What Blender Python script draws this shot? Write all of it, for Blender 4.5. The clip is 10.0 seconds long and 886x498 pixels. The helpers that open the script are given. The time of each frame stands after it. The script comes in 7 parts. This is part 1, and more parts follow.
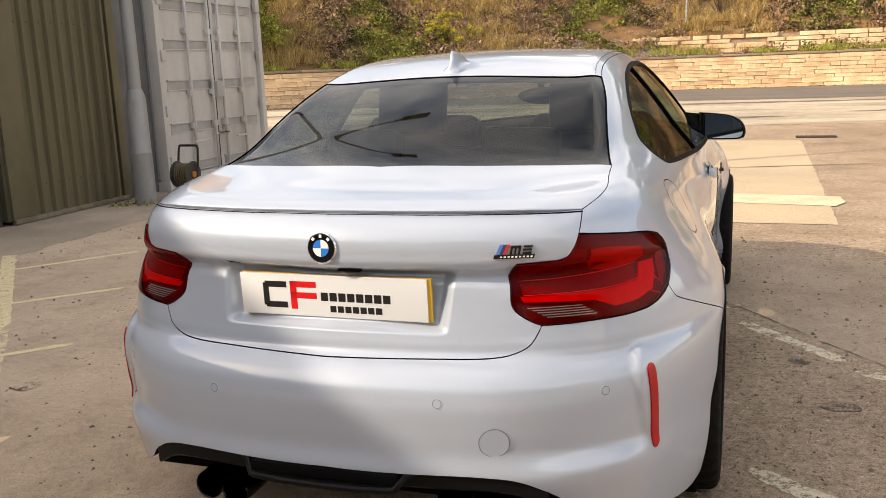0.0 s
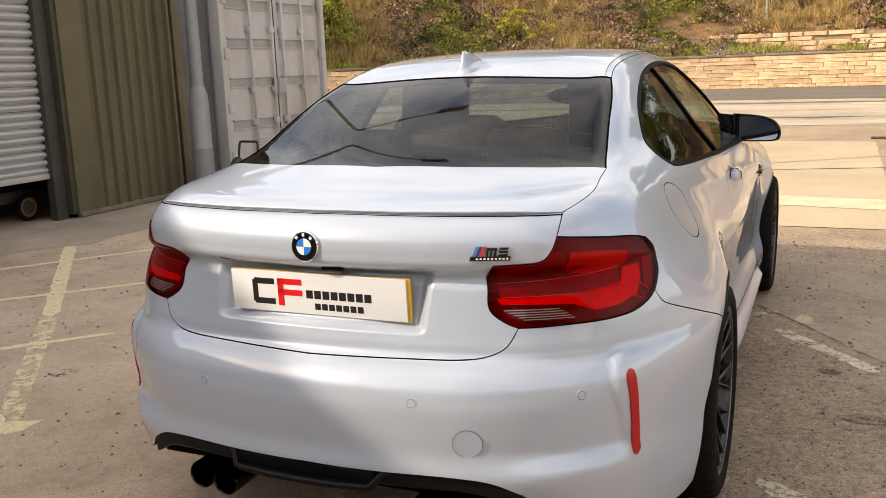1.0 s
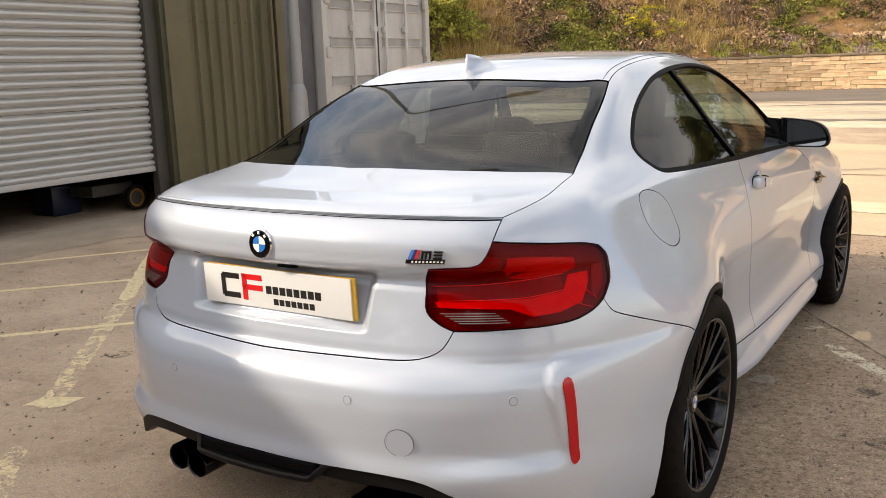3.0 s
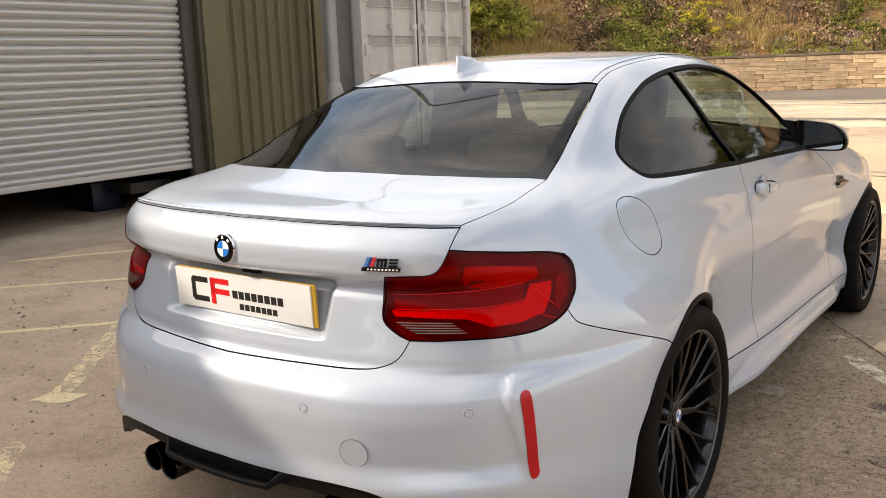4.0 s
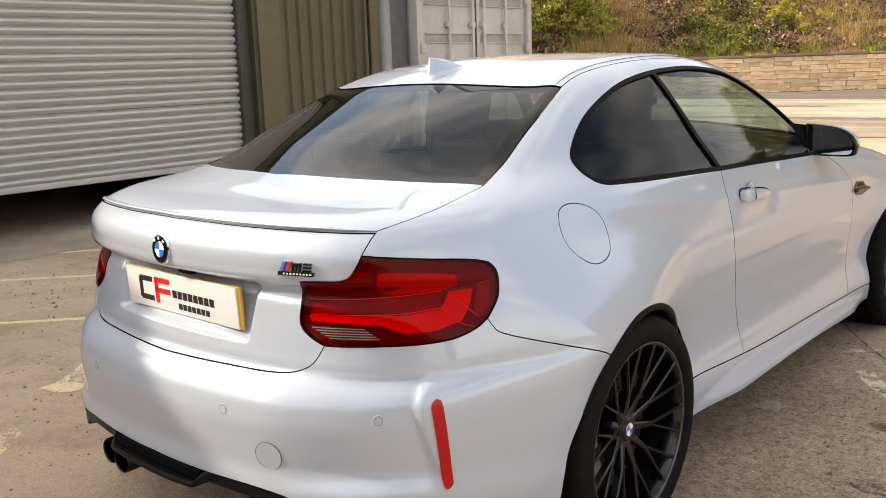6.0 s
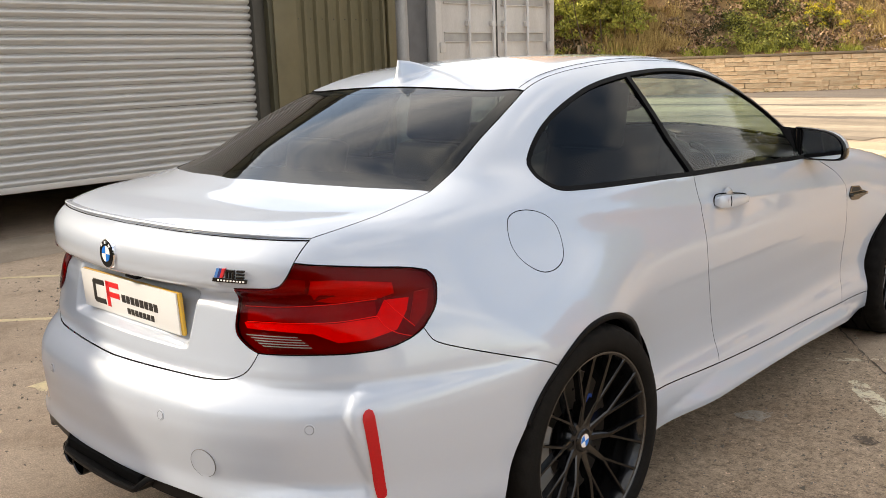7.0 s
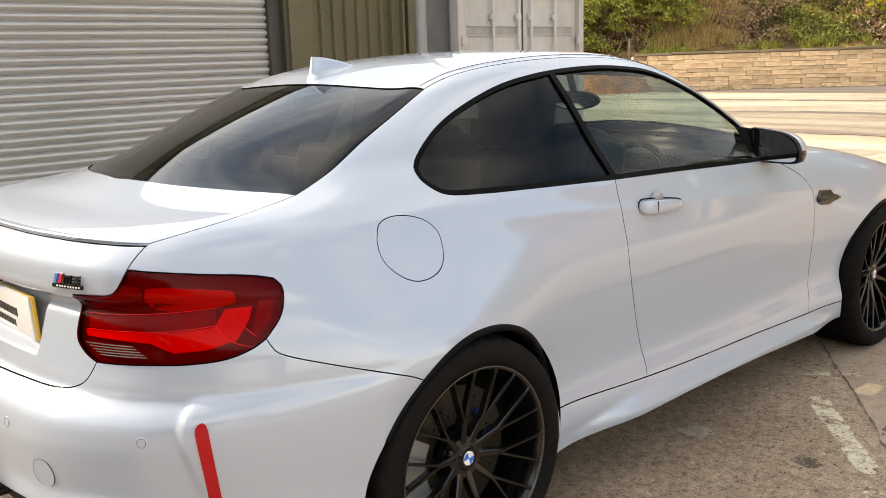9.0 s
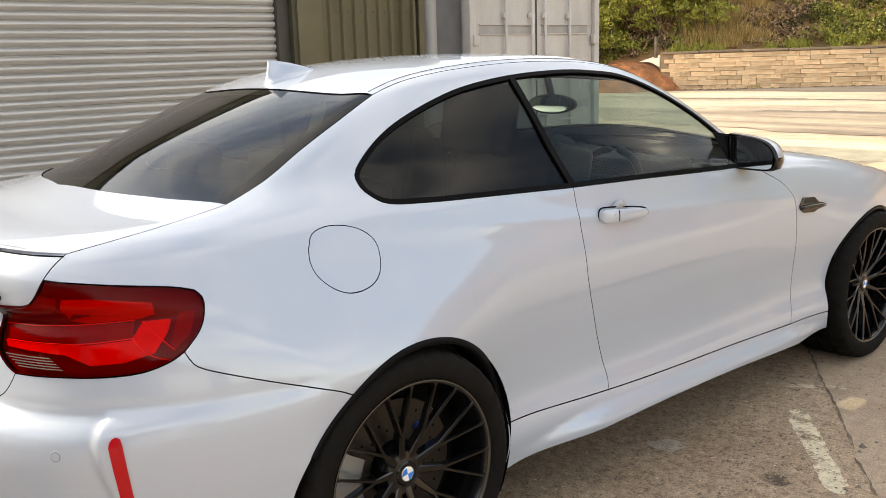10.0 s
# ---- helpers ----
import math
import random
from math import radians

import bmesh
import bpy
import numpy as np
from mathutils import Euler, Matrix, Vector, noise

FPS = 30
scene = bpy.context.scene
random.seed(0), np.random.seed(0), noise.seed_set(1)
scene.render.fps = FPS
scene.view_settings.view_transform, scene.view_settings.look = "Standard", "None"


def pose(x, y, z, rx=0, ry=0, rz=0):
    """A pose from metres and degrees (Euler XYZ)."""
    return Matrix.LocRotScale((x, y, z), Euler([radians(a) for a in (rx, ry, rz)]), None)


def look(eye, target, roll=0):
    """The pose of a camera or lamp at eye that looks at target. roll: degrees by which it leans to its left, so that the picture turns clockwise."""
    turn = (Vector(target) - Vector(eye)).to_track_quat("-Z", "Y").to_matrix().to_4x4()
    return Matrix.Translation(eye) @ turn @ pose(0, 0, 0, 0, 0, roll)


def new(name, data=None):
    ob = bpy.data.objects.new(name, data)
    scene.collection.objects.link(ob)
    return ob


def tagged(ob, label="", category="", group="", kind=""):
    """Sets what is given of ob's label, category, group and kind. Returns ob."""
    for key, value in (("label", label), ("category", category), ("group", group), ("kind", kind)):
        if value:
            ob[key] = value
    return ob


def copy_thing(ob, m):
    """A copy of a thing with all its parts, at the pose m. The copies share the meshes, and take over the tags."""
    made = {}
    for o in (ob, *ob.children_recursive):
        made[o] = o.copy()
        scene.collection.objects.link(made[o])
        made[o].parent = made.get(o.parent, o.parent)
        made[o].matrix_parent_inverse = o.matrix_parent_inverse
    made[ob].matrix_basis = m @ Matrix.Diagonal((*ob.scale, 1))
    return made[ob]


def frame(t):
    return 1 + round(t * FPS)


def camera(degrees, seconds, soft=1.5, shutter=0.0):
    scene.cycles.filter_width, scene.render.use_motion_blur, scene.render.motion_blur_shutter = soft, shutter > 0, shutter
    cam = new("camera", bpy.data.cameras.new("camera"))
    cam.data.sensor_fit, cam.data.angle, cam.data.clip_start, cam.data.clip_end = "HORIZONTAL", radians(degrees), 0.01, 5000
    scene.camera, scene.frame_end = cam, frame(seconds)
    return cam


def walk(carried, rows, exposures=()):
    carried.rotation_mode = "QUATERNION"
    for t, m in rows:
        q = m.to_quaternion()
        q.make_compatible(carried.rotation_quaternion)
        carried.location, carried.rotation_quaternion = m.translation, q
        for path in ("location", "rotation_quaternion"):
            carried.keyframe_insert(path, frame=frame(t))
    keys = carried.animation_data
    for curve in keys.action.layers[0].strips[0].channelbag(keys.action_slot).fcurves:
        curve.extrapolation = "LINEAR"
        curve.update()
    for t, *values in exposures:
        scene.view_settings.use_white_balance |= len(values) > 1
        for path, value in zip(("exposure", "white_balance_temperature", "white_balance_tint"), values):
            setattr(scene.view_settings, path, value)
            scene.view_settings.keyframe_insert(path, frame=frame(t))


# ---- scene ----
cam = camera(52.7, 10.0, soft=0.6)
PATH = [
    (0, (0.978, -2.848, 1.36), (0.343, -0.994, 0.959), -2.2),
    (0.5, (1.088, -2.81, 1.367), (0.376, -0.985, 0.965), -2.2),
    (1, (1.196, -2.776, 1.363), (0.408, -0.982, 0.962), -2.1),
    (1.5, (1.302, -2.742, 1.357), (0.444, -0.98, 0.958), -2.1),
    (2, (1.413, -2.704, 1.349), (0.488, -0.976, 0.952), -2.1),
    (2.5, (1.517, -2.66, 1.359), (0.532, -0.966, 0.962), -2.0),
    (4, (1.784, -2.423, 1.376), (0.64, -0.832, 0.976), -2.0),
    (4.5, (1.847, -2.354, 1.384), (0.663, -0.793, 0.98), -1.9),
    (5, (1.921, -2.291, 1.383), (0.698, -0.761, 0.979), -1.9),
    (5.5, (1.998, -2.228, 1.378), (0.741, -0.725, 0.976), -1.9),
    (7, (2.233, -1.974, 1.39), (0.882, -0.555, 0.987), -2.0),
    (7.5, (2.293, -1.847, 1.384), (0.919, -0.452, 0.98), -1.9),
    (8, (2.368, -1.735, 1.381), (0.968, -0.364, 0.98), -2.1),
    (8.5, (2.438, -1.64, 1.383), (1.014, -0.295, 0.978), -2.1),
    (9, (2.491, -1.551, 1.386), (1.051, -0.226, 0.973), -1.9),
    (9.5, (2.554, -1.456, 1.384), (1.092, -0.153, 0.976), -2.0),
    (10, (2.601, -1.334, 1.401), (1.118, -0.058, 0.984), -1.8),
]
walk(cam, [(t, look(eye, target, roll)) for t, eye, target, roll in PATH], [(0.0, 1.10, 7950, 13), (5.0, 1.31, 7950, 12), (10.0, 1.53, 7950, 10)])

# ---- world, sun, exposure ----
SUN_WAY = Vector((1.34, 0.92, -1.0)).normalized()
SUN_EL = math.asin(-SUN_WAY.z)
SUN_AZ = math.atan2(-SUN_WAY.x, -SUN_WAY.y)


def make_world():
    w = bpy.data.worlds.new("sky")
    scene.world = w
    w.use_nodes = True
    nt = w.node_tree
    nt.nodes.clear()
    out = nt.nodes.new("ShaderNodeOutputWorld")
    bg = nt.nodes.new("ShaderNodeBackground")
    sky = nt.nodes.new("ShaderNodeTexSky")
    sky.sky_type = "NISHITA"
    sky.sun_disc = False
    sky.sun_elevation = SUN_EL
    sky.sun_rotation = SUN_AZ
    sky.air_density, sky.dust_density, sky.ozone_density = 1.0, 1.5, 1.0
    tc = nt.nodes.new("ShaderNodeTexCoord")
    mp = nt.nodes.new("ShaderNodeMapping")
    mp.inputs["Scale"].default_value = (1.0, 1.0, 2.2)
    nz = nt.nodes.new("ShaderNodeTexNoise")
    nz.inputs["Scale"].default_value = 2.3
    nz.inputs["Detail"].default_value = 7.0
    nz.inputs["Roughness"].default_value = 0.58
    rp = nt.nodes.new("ShaderNodeValToRGB")
    rp.color_ramp.elements[0].position, rp.color_ramp.elements[1].position = 0.38, 0.74
    mx = nt.nodes.new("ShaderNodeMixRGB")
    mx.inputs[2].default_value = (8.2, 8.35, 8.6, 1)
    nt.links.new(tc.outputs["Generated"], mp.inputs["Vector"])
    nt.links.new(mp.outputs["Vector"], nz.inputs["Vector"])
    nt.links.new(nz.outputs["Fac"], rp.inputs["Fac"])
    nt.links.new(rp.outputs["Color"], mx.inputs[0])
    nt.links.new(sky.outputs["Color"], mx.inputs[1])
    nt.links.new(mx.outputs["Color"], bg.inputs["Color"])
    bg.inputs["Strength"].default_value = 0.125
    nt.links.new(bg.outputs["Background"], out.inputs["Surface"])


make_world()
sun = new("sun", bpy.data.lights.new("sun", "SUN"))
sun.data.energy, sun.data.angle, sun.data.color = 2.0, radians(0.6), (1.0, 0.94, 0.85)
sun.matrix_world = look((0, 0, 30), Vector((0, 0, 30)) + SUN_WAY)

# ---- materials ----
def mat(name, color=(0.5, 0.5, 0.5), rough=0.5, metal=0.0, coat=0.0, var=0.0, scale=8.0, fine=0.0, fine_scale=120.0,
        bump=0.0, bump_scale=60.0, tint=None, spec=0.5, trans=0.0, ior=1.45, emit=0.0, space="Object", stretch=(1, 1, 1), piece=0.0, detail=5.0, rvar=0.0):
    """A surface with variation at two scales, fine relief and gloss."""
    m = bpy.data.materials.new(name)
    m.use_nodes = True
    nt = m.node_tree
    p = nt.nodes["Principled BSDF"]
    p.inputs["Base Color"].default_value = (*color, 1)
    p.inputs["Roughness"].default_value = rough
    p.inputs["Metallic"].default_value = metal
    p.inputs["Coat Weight"].default_value = coat
    p.inputs["Coat Roughness"].default_value = 0.03
    p.inputs["Specular IOR Level"].default_value = spec
    p.inputs["Transmission Weight"].default_value = trans
    p.inputs["IOR"].default_value = ior
    if emit:
        p.inputs["Emission Color"].default_value = (*color, 1)
        p.inputs["Emission Strength"].default_value = emit
    if not (var or fine or bump or piece or rvar):
        return m
    tc = nt.nodes.new("ShaderNodeTexCoord")
    mp = nt.nodes.new("ShaderNodeMapping")
    mp.inputs["Scale"].default_value = stretch
    nt.links.new(tc.outputs[space], mp.inputs["Vector"])

    def noise_node(sc, det=detail, rgh=0.6):
        n = nt.nodes.new("ShaderNodeTexNoise")
        n.inputs["Scale"].default_value, n.inputs["Detail"].default_value, n.inputs["Roughness"].default_value = sc, det, rgh
        nt.links.new(mp.outputs["Vector"], n.inputs["Vector"])
        return n

    def ramp(src, lo, hi, a, b):
        r = nt.nodes.new("ShaderNodeMapRange")
        r.inputs["From Min"].default_value, r.inputs["From Max"].default_value = lo, hi
        r.inputs["To Min"].default_value, r.inputs["To Max"].default_value = a, b
        nt.links.new(src, r.inputs["Value"])
        return r.outputs["Result"]

    col = None
    if var:
        n = noise_node(scale)
        mx = nt.nodes.new("ShaderNodeMixRGB")
        t2 = tint or tuple(c * (1 - var) for c in color)
        mx.inputs[1].default_value, mx.inputs[2].default_value = (*color, 1), (*t2, 1)
        nt.links.new(ramp(n.outputs["Fac"], 0.35, 0.65, 0, 1), mx.inputs[0])
        col = mx.outputs["Color"]
    if fine:
        n = noise_node(fine_scale, 3.0)
        hs = nt.nodes.new("ShaderNodeHueSaturation")
        if col:
            nt.links.new(col, hs.inputs["Color"])
        else:
            hs.inputs["Color"].default_value = (*color, 1)
        nt.links.new(ramp(n.outputs["Fac"], 0.3, 0.7, 1 - fine, 1 + fine), hs.inputs["Value"])
        col = hs.outputs["Color"]
    if piece:
        oi = nt.nodes.new("ShaderNodeObjectInfo")
        hs = nt.nodes.new("ShaderNodeHueSaturation")
        if col:
            nt.links.new(col, hs.inputs["Color"])
        else:
            hs.inputs["Color"].default_value = (*color, 1)
        nt.links.new(ramp(oi.outputs["Random"], 0, 1, 1 - piece, 1 + piece), hs.inputs["Value"])
        col = hs.outputs["Color"]
    if col:
        nt.links.new(col, p.inputs["Base Color"])
    if rvar:
        n = noise_node(scale * 2)
        nt.links.new(ramp(n.outputs["Fac"], 0.3, 0.7, max(0, rough - rvar), min(1, rough + rvar)), p.inputs["Roughness"])
    if bump:
        n = noise_node(bump_scale, 4.0)
        b = nt.nodes.new("ShaderNodeBump")
        b.inputs["Strength"].default_value = 1.0
        b.inputs["Distance"].default_value = bump
        nt.links.new(n.outputs["Fac"], b.inputs["Height"])
        nt.links.new(b.outputs["Normal"], p.inputs["Normal"])
    return m


M_PAINT = mat("pearl_paint", (0.405, 0.460, 0.546), 0.40, 0.08, 1.0, fine=0.015, fine_scale=900, spec=0.5)
M_PAINT.node_tree.nodes["Principled BSDF"].inputs["Coat IOR"].default_value = 1.7
M_PAINT.node_tree.nodes["Principled BSDF"].inputs["Coat Roughness"].default_value = 0.035


def glass(name, tint, gloss=1.0, f0=0.05):
    """Thin window glass: what lies behind shows tinted, and the surface mirrors by Fresnel."""
    m = bpy.data.materials.new(name)
    m.use_nodes = True
    nt = m.node_tree
    nt.nodes.clear()
    out = nt.nodes.new("ShaderNodeOutputMaterial")
    tr = nt.nodes.new("ShaderNodeBsdfTransparent")
    tr.inputs["Color"].default_value = (*tint, 1)
    gl = nt.nodes.new("ShaderNodeBsdfGlossy")
    gl.inputs["Roughness"].default_value = 0.01
    gl.inputs["Color"].default_value = (gloss, gloss, gloss, 1)
    lw = nt.nodes.new("ShaderNodeLayerWeight")
    lw.inputs["Blend"].default_value = 0.5
    pw = nt.nodes.new("ShaderNodeMath")
    pw.operation = "POWER"
    pw.inputs[1].default_value = 5.0
    fr = nt.nodes.new("ShaderNodeMapRange")
    fr.inputs["To Min"].default_value = f0
    nt.links.new(lw.outputs["Facing"], pw.inputs[0])
    nt.links.new(pw.outputs["Value"], fr.inputs["Value"])
    mx = nt.nodes.new("ShaderNodeMixShader")
    nt.links.new(fr.outputs["Result"], mx.inputs[0])
    nt.links.new(tr.outputs["BSDF"], mx.inputs[1])
    nt.links.new(gl.outputs["BSDF"], mx.inputs[2])
    nt.links.new(mx.outputs["Shader"], out.inputs["Surface"])
    return m


M_GAP = mat("seam_dark", (0.003, 0.003, 0.0032), 0.9, spec=0.1)
M_WTRIM = mat("satin_black_trim", (0.0025, 0.0025, 0.003), 0.45, spec=0.05)
M_BLACK = mat("black_plastic", (0.006, 0.006, 0.007), 0.40, fine=0.15, fine_scale=400, bump=0.0002, bump_scale=900, spec=0.06)
M_GLOSSBLACK = mat("gloss_black", (0.003, 0.003, 0.0035), 0.08, coat=0.25, spec=0.35)
M_RUBBER = mat("tyre_rubber", (0.0105, 0.0097, 0.0092), 0.72, var=0.25, scale=14, fine=0.2, fine_scale=200, bump=0.0004, bump_scale=300, spec=0.08)
M_CHROME = mat("chrome", (0.85, 0.85, 0.87), 0.08, 1.0)
M_RIM = mat("dark_alloy", (0.13, 0.125, 0.12), 0.32, 0.9)

# ---- the car's form: one smooth solid, from which all panels are cut ----
def cr(*pts):
    """A smooth curve through (a, b) pairs, as a fast function of a."""
    a, b = np.array(pts, float).T
    h = np.diff(a)
    s = np.diff(b) / h
    m = np.empty_like(b)
    m[0], m[-1] = s[0], s[-1]
    m[1:-1] = (s[:-1] * h[1:] + s[1:] * h[:-1]) / (h[1:] + h[:-1])
    q = np.linspace(a[0], a[-1], 1200)
    i = np.clip(np.searchsorted(a, q, side="right") - 1, 0, len(h) - 1)
    t = (q - a[i]) / h[i]
    v = ((2 * t**3 - 3 * t**2 + 1) * b[i] + (t**3 - 2 * t**2 + t) * h[i] * m[i]
         + (-2 * t**3 + 3 * t**2) * b[i + 1] + (t**3 - t**2) * h[i] * m[i + 1])
    return lambda w: np.interp(w, q, v)


def smax(a, b, k):
    h = np.clip(0.5 + 0.5 * (a - b) / k, 0, 1)
    return b + (a - b) * h + k * h * (1 - h)


def smin(a, b, k):
    return -smax(-a, -b, k)


def step(t):
    t = np.clip(t, 0, 1)
    return t * t * (3 - 2 * t)


SECTION = cr((0.10, 0.82), (0.17, 0.846), (0.24, 0.862), (0.30, 0.868), (0.345, 0.860), (0.40, 0.844), (0.50, 0.842), (0.62, 0.854),
             (0.72, 0.860), (0.79, 0.857), (0.85, 0.843), (0.91, 0.820), (0.96, 0.798), (1.01, 0.770), (1.08, 0.72))
TAPER = cr((-1.1, -0.26), (-0.9, -0.20), (-0.7, -0.135), (-0.48, -0.058), (-0.2, -0.034), (0.0, -0.030), (0.4, -0.015), (0.8, 0.0),
           (1.6, 0.0), (2.1, -0.006), (2.7, -0.03), (3.1, -0.08), (3.5, -0.2))
REAR = cr((0.10, 0.86), (0.22, 0.93), (0.31, 0.962), (0.385, 0.985), (0.44, 0.979), (0.50, 0.984), (0.575, 0.986), (0.615, 0.976),
          (0.645, 0.952), (0.67, 0.914), (0.70, 0.904), (0.76, 0.889), (0.83, 0.872), (0.868, 0.866), (0.886, 0.896), (0.92, 0.906),
          (0.95, 0.904), (0.985, 0.890), (1.01, 0.872), (1.035, 0.84))
DECK = cr((-1.1, 0.98), (-0.87, 1.022), (-0.8, 1.030), (-0.6, 1.050), (-0.4, 1.06), (0.0, 1.06), (1.5, 1.05), (1.9, 1.035), (2.3, 1.0),
          (2.8, 0.925), (3.2, 0.83), (3.42, 0.70), (3.55, 0.5))
DECK_CROWN = cr((-1.0, 0.02), (0.0, 0.04), (1.6, 0.055), (2.2, 0.07), (3.5, 0.14))
BELT = cr((-0.7, 0.60), (-0.5, 0.625), (-0.29, 0.655), (0.08, 0.722), (0.5, 0.764), (0.8, 0.775), (1.2, 0.775), (1.66, 0.745), (2.0, 0.70), (2.4, 0.6))
ROOF = cr((-0.8, 0.93), (-0.52, 1.068), (-0.3, 1.165), (0.0, 1.278), (0.16, 1.330), (0.35, 1.378), (0.6, 1.408), (0.9, 1.417), (1.2, 1.403),
          (1.4, 1.368), (1.7, 1.24), (2.05, 1.03), (2.4, 0.8))
ROOF_CROWN = cr((-0.7, 0.32), (-0.4, 0.29), (0.19, 0.12), (0.6, 0.09), (1.2, 0.10), (1.7, 0.2), (2.1, 0.3))


SCALLOP = cr((0.3, 0.262), (0.5, 0.266), (0.6, 0.278), (0.74, 0.296), (1.09, 0.303), (1.46, 0.293), (2.0, 0.279), (2.2, 0.258), (2.5, 0.25))
CREASE = cr((-0.1, 0.968), (0.07, 0.962), (0.35, 0.942), (0.75, 0.909), (1.245, 0.880), (2.0, 0.823), (2.4, 0.79))


def flare(y, z, at, amount, back, front):
    s = np.where(y < at, back, front)
    up = np.exp(-(((z - 0.62) / 0.205) ** 2))
    down = 1 - 0.30 * ((0.62 - z) / 0.4) ** 2
    return amount * np.exp(-(((y - at) / s) ** 2)) * np.where(z > 0.62, up, down)


def body_f(x, y, z):
    """Below zero inside the car's painted form; y runs from the rear axle forwards."""
    a = np.abs(x)
    # sill with a scalloped upper facet that tapers out at both ends
    top_z = SCALLOP(y)
    sill = 0.036 * smin(smax((top_z - z) / np.maximum(top_z - 0.246, 0.03), 0.0, 0.18), 1.0, 0.18) * step((y - 0.40) / 0.42) * step((2.36 - y) / 0.36)
    # shoulder crease through the door
    zc = CREASE(y)
    crease = 0.0105 * np.exp(-np.sqrt((z - zc) ** 2 + 0.000025) / 0.033) * step((y + 0.1) / 0.5) * step((2.35 - y) / 0.4)
    wide = 1 - 0.62 * step((0.86 - z) / 0.22) * step((0.15 - y) / 0.5)
    cheek = 0.018 * np.exp(-(((z - 0.47) / 0.11) ** 2)) * step((-0.12 - y) / 0.22)
    side = a - (SECTION(z) + cheek + sill + crease + TAPER(y) * wide + flare(y, z, 0.0, 0.104, 0.60, 0.31) + flare(y, z, 2.69, 0.068, 0.34, 0.5))
    # bumper face sunk inboard of the reflectors
    sunk = 0.025 * step((0.742 + 0.15 * (0.6 - z) - a) / 0.034 + 0.5) * step((0.662 - z) / 0.034 + 0.5) * step((a - 0.40) / 0.25) * step((z - 0.39) / 0.06)
    rear = -y - (REAR(z) - (0.2 + 0.05 * step((z - 0.8) / 0.1)) * a**2 - 0.7 * a**6 - sunk)
    front = y - (3.50 - 0.22 * a**2 - 0.55 * a**6 - 0.35 * np.clip(z - 0.55, 0, 1) ** 2)
    top = (z - (DECK(y) - DECK_CROWN(y) * a**2)) * 0.97
    low = smax(side, rear, 0.09)
    low = smax(low, front, 0.15)
    low = smax(low, top, 0.07)
    low = smax(low, 0.16 - z, 0.03)
    dz = np.maximum(z - 1.02, -0.02)
    gs = (a - (BELT(y) - 0.60 * dz - 0.40 * dz * np.abs(dz))) * 0.86
    gt = (z - (ROOF(y) - ROOF_CROWN(y) * a**2)) * 0.88
    green = smax(np.maximum(np.maximum(gs, -0.60 - y), np.maximum(y - 2.2, 0.75 - z)), gt, 0.05)
    return smin(low, green, 0.09)


HUB = (-0.30, 0.70)   # y and z of the point from which the panels are laid out
BEND = 0.8 * math.pi / 2


def to_uv(p):
    x, y, z = p
    if y < HUB[0]:
        return 0.8 * math.atan2(x, -(y - HUB[0])), 0.7 * math.atan2(z - HUB[1], math.hypot(x, y - HUB[0]))
    return math.copysign(BEND, x) + math.copysign(y - HUB[0], x), 0.7 * math.atan2(z - HUB[1], abs(x))


def rays_uv(uv):
    u, v = uv[:, 0], uv[:, 1] / 0.7
    s, q = np.sign(u), np.abs(u)
    phi = np.minimum(q, BEND) / 0.8
    org = np.stack([np.zeros_like(u), HUB[0] + np.maximum(q - BEND, 0), np.full_like(u, HUB[1])], 1)
    way = np.stack([s * np.sin(phi) * np.cos(v), -np.cos(phi) * np.cos(v), np.sin(v)], 1)
    return org, way


def rays_top(xy):
    org = np.stack([xy[:, 0], xy[:, 1], np.where(xy[:, 1] > 2.2, 0.55, 0.8)], 1)
    return org, np.tile([0.0, 0.0, 1.0], (len(xy), 1))


def rays_front(xz):
    org = np.stack([xz[:, 0], np.full(len(xz), 2.6), xz[:, 1]], 1)
    return org, np.tile([0.0, 1.0, 0.0], (len(xz), 1))


def solve(org, way, reach=1.35, steps=64, f=None):
    """Where each ray leaves the form."""
    f = f or body_f
    lo = np.zeros(len(org))
    hi = np.full(len(org), reach)
    found = np.zeros(len(org), bool)
    for k in range(1, steps + 1):
        t = reach * k / steps
        p = org + way * t
        out = (f(p[:, 0], p[:, 1], p[:, 2]) > 0) & ~found
        hi[out] = t
        lo[out] = reach * (k - 1) / steps
        found |= out
        if found.all():
            break
    for _ in range(18):
        mid = (lo + hi) / 2
        p = org + way * mid[:, None]
        out = f(p[:, 0], p[:, 1], p[:, 2]) > 0
        hi = np.where(out, mid, hi)
        lo = np.where(out, lo, mid)
    return org + way * hi[:, None]


def gradient(p, f=None, e=0.002):
    f = f or body_f
    g = np.stack([f(*(p + d).T) - f(*(p - d).T) for d in np.eye(3) * e], 1)
    return g / np.linalg.norm(g, axis=1)[:, None]

# ---- panel building ----
from mathutils.geometry import delaunay_2d_cdt


